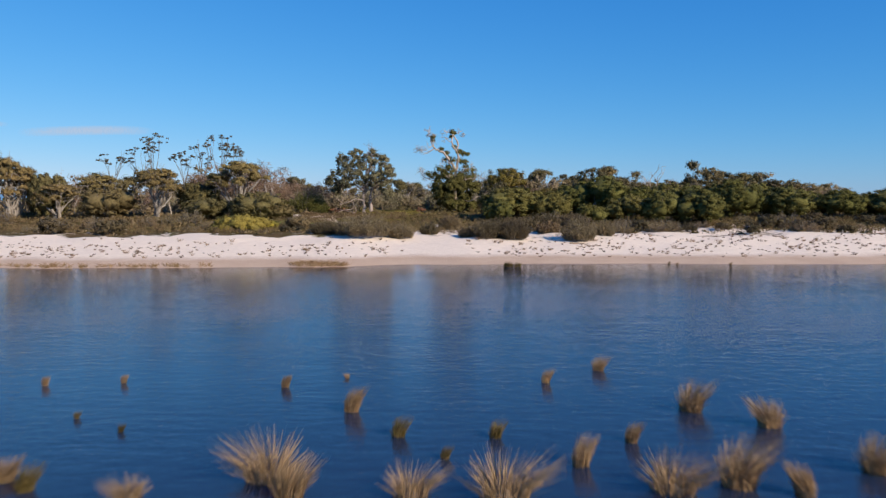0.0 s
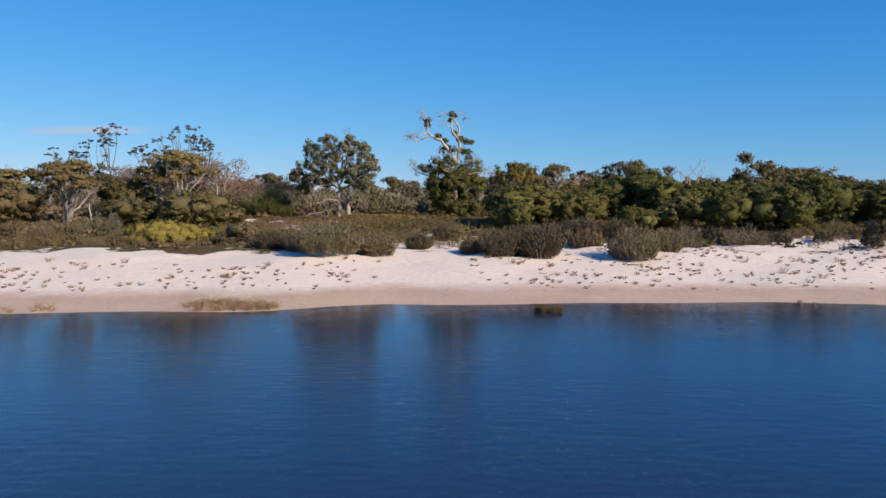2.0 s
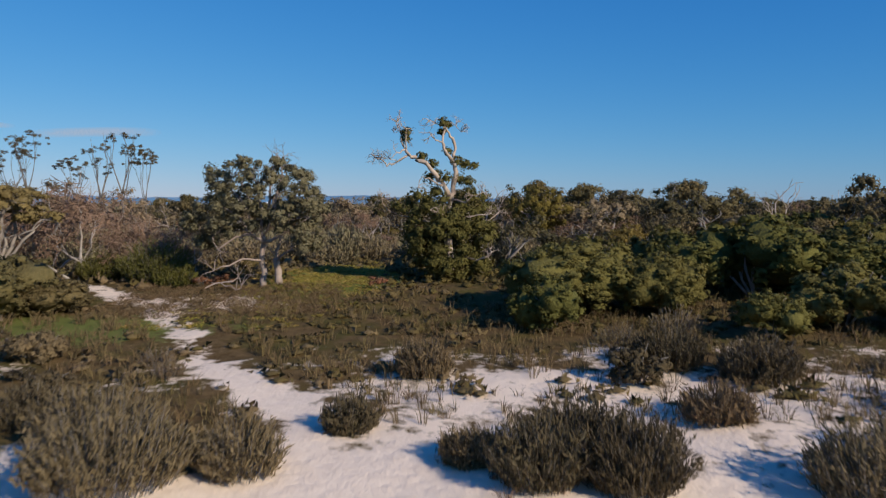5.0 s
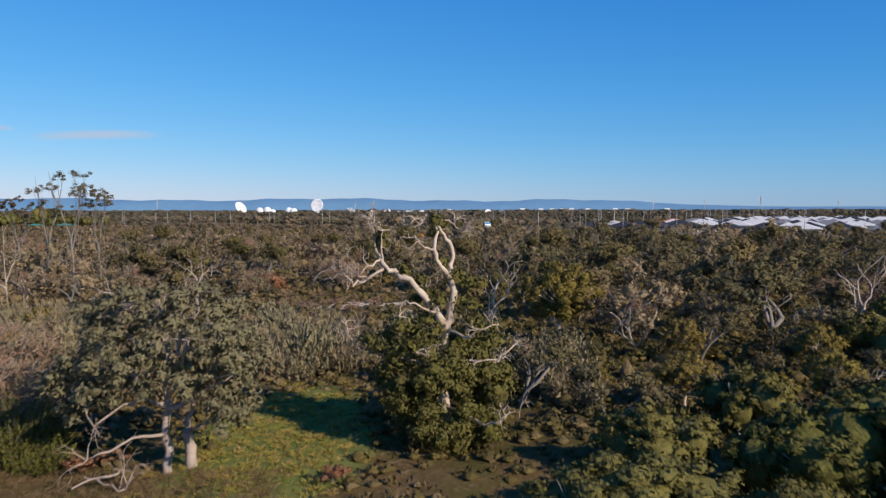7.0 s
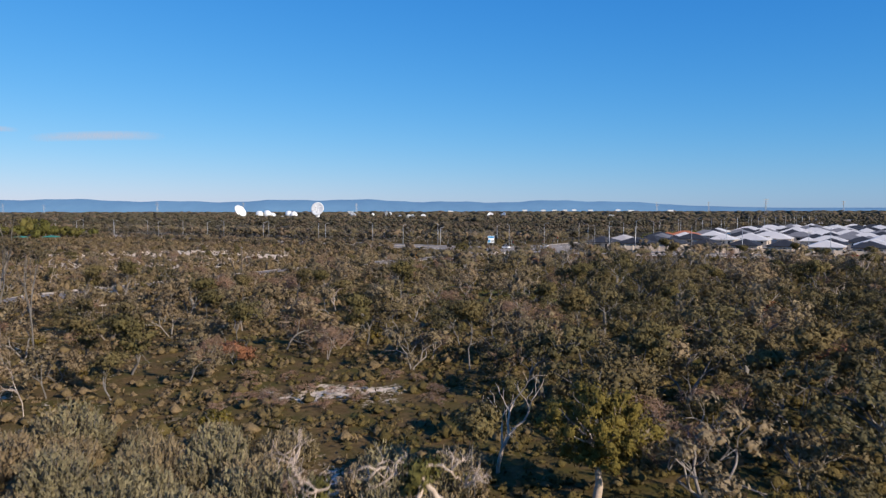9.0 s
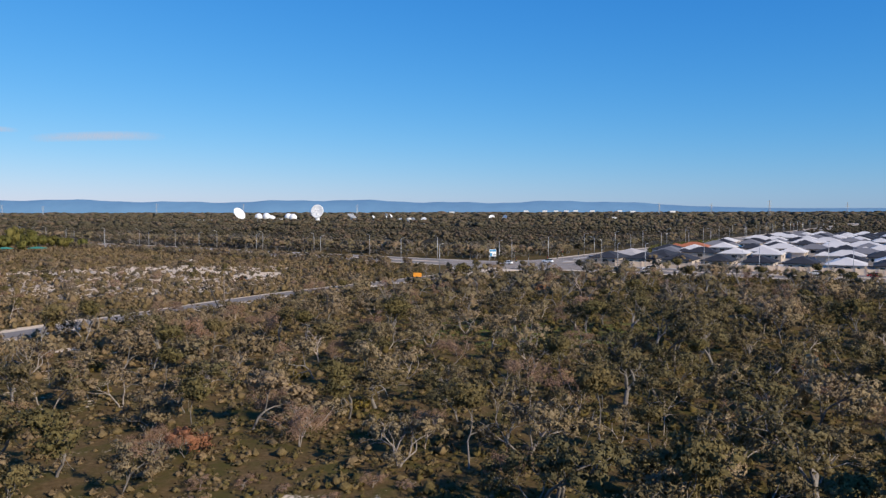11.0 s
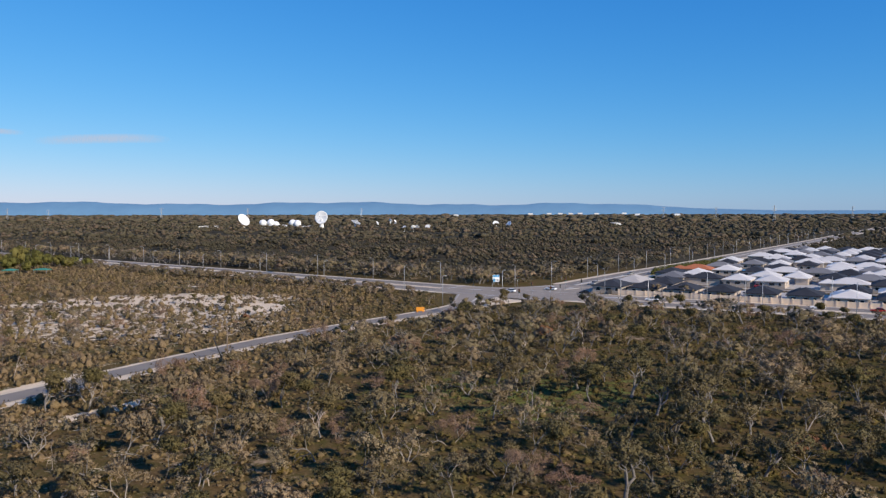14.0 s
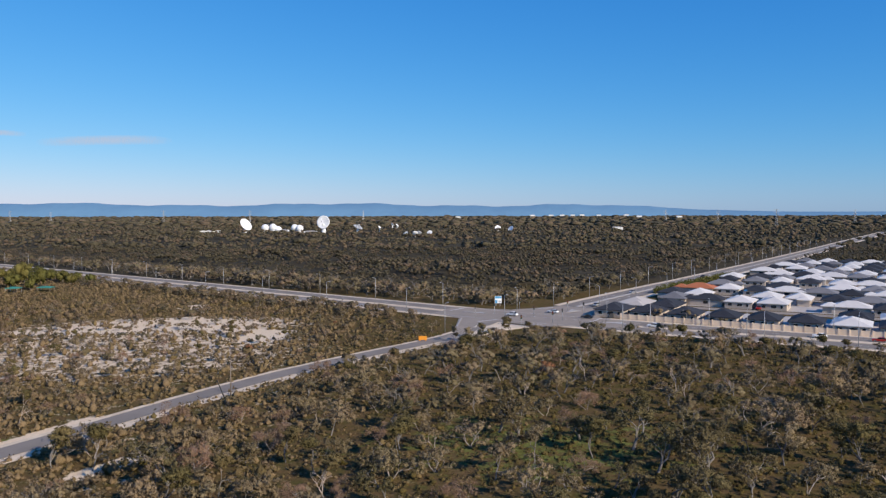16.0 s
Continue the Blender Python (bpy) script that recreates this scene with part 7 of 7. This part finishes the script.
def set_at(ob, x, y, z):
    ob.matrix_basis = Matrix.Translation((x, y, z))


set_at(dish(12.4, "large white dish antenna facing the bushland", radians(14), radians(-12)), -233.2, 1503.9, 12.5)
set_at(dish(12.4, "large white dish antenna seen nearly edge-on", radians(32), radians(58)), -377.7, 1504.1, 7.9)
set_at(dish(9.0, "grey lattice dish antenna pointing upwards", radians(62), radians(60), GREY_PAINT), -170.6, 1503.8, 6.8)
rd = radome(7.0)
set_at(rd, -341.3, 1504.1, 11)
for x, z in ((-327.1, 11.9), (-318.3, 7.6), (-287.8, 11), (-278.1, 9.9)):
    copy_thing(rd, Matrix.Translation((x, 1504 + (x % 7), z)))
sd = dish(4.1, "small white dish antenna among the trees", radians(35), radians(-40))
set_at(sd, -66.3, 1247.6, 7.9)
for x, y, z in ((-52.6, 1253.2, 8.5), (-46.9, 1258.9, 8.5), (-31, 1264.6, 9.1), (-111.1, 1680.1, 13.1), (-122.5, 1702.9, 14.2), (-136.3, 1566.3, 10.8)):
    copy_thing(sd, Matrix.Translation((x, y, z)) @ Matrix.Rotation(x, 4, "Z"))
e1 = dish(5.9, "white dish antenna standing above the woodland", radians(30), radians(-50))
set_at(e1, 110.5, 1503.3, 7.4)
copy_thing(e1, Matrix.Translation((90.1, 1566, 7.4)) @ Matrix.Rotation(0.9, 4, "Z"))
shed = thing("station_building", "long low white building in the woodland", "building", m=Matrix.Translation((-304.9, 1486.9, 9.1)))
part("wall", box_mesh("wall", WHITE_PAINT, -11, -5, -2, 11, 5, 4.2), shed)
part("roof", hip_roof("roof", 22, 10, 4.3, 0.8, ROOF_WHITE), shed)
for x, y, z in ((-443.7, 1532.7, 6.8), (-472.1, 1555.5, 6.8), (-250.3, 1464.1, 7.4), (25.8, 3386.9, 22), (379.1, 3727.7, 27), (481.7, 3841.4, 27), (540, 3870, 27), (595.6, 3898.1, 27), (640, 3890, 28), (720, 3880, 27), (860, 3900, 28), (341.8, 1679.4, 9.7), (799.7, 3385.7, 24), (936.1, 3271.6, 24)):
    copy_thing(shed, Matrix.Translation((x, y, z)))

# lattice pylons on the plain
def pylon():
    ob = thing("pylon", "distant steel lattice power pylon", "pylon", "power pylons")
    v, f = [], []
    for sx in (-1, 1):
        for sy in (-1, 1):
            tube(v, f, [(sx * 3.2, sy * 3.2, -5), (sx * 0.9, sy * 0.9, 24), (sx * 0.3, sy * 0.3, 38)], [0.3, 0.25, 0.2], 4)
    part("legs", mesh_from("legs", v, f, STEEL), ob)
    for z in (26, 31, 36):
        part("crossarm", box_mesh("crossarm", STEEL, -6, -0.3, z, 6, 0.3, z + 0.6), ob)
    return ob


py = pylon()
set_at(py, -1340.9, 2649.3, 8.5)
for x, y in ((-830, 2300), (-620, 2450), (-1450, 2600), (640, 2400), (760, 1900), (830, 2500), (-300, 2700), (1150, 2300)):
    copy_thing(py, Matrix.Translation((x, y, 13)))

# trees and shade cloth of the small farm
farm = dome_tree(400, 9, 9, LEAF_PAPERBARK, 40, 90, BARK_GREY, "dense green garden tree of the smallholding", leaf=(0.25, 0.12))
place(farm, -228.2, 496.9)
for i, (x, y, s) in enumerate([(-239.3, 488, 1.0), (-218.2, 503.6, 1.1), (-207.2, 516.9, 0.8), (-247, 508.1, 1.1), (-236, 521.4, 1.2), (-198.3, 521.4, 0.7), (-255.9, 497, 0.9), (-213.8, 488, 0.6), (-262.5, 480.3, 0.8)]):
    put(farm, x, y, i, s, 1.0 + 0.3 * (i % 3 == 1))
for i in range(16):
    x, y = -305 + i * 6.2, 566 - i * 2.2 + 6 * math.sin(i * 2.1)
    put(farm, x, y, i * 1.3, 0.62 + 0.25 * abs(math.sin(i * 1.7)), 1.0)
for x, y, w in ((-201.6, 480.2, 7), (-216, 476.9, 6)):
    sh = thing("shade_house", "low green shade-cloth house of the smallholding", "shed", m=Matrix.Translation((x, y, Gf(x, y))))
    part("cover", hip_roof("cover", w, 5, 2.2, 0.7, GREEN_SHEET, 0.1), sh)
    for sx in (-1, 1):
        for sy in (-1, 1):
            part("post", box_mesh("post", STEEL, sx * (w / 2 - 0.2) - 0.05, sy * 2.2 - 0.05, -0.2, sx * (w / 2 - 0.2) + 0.05, sy * 2.2 + 0.05, 2.1), sh)
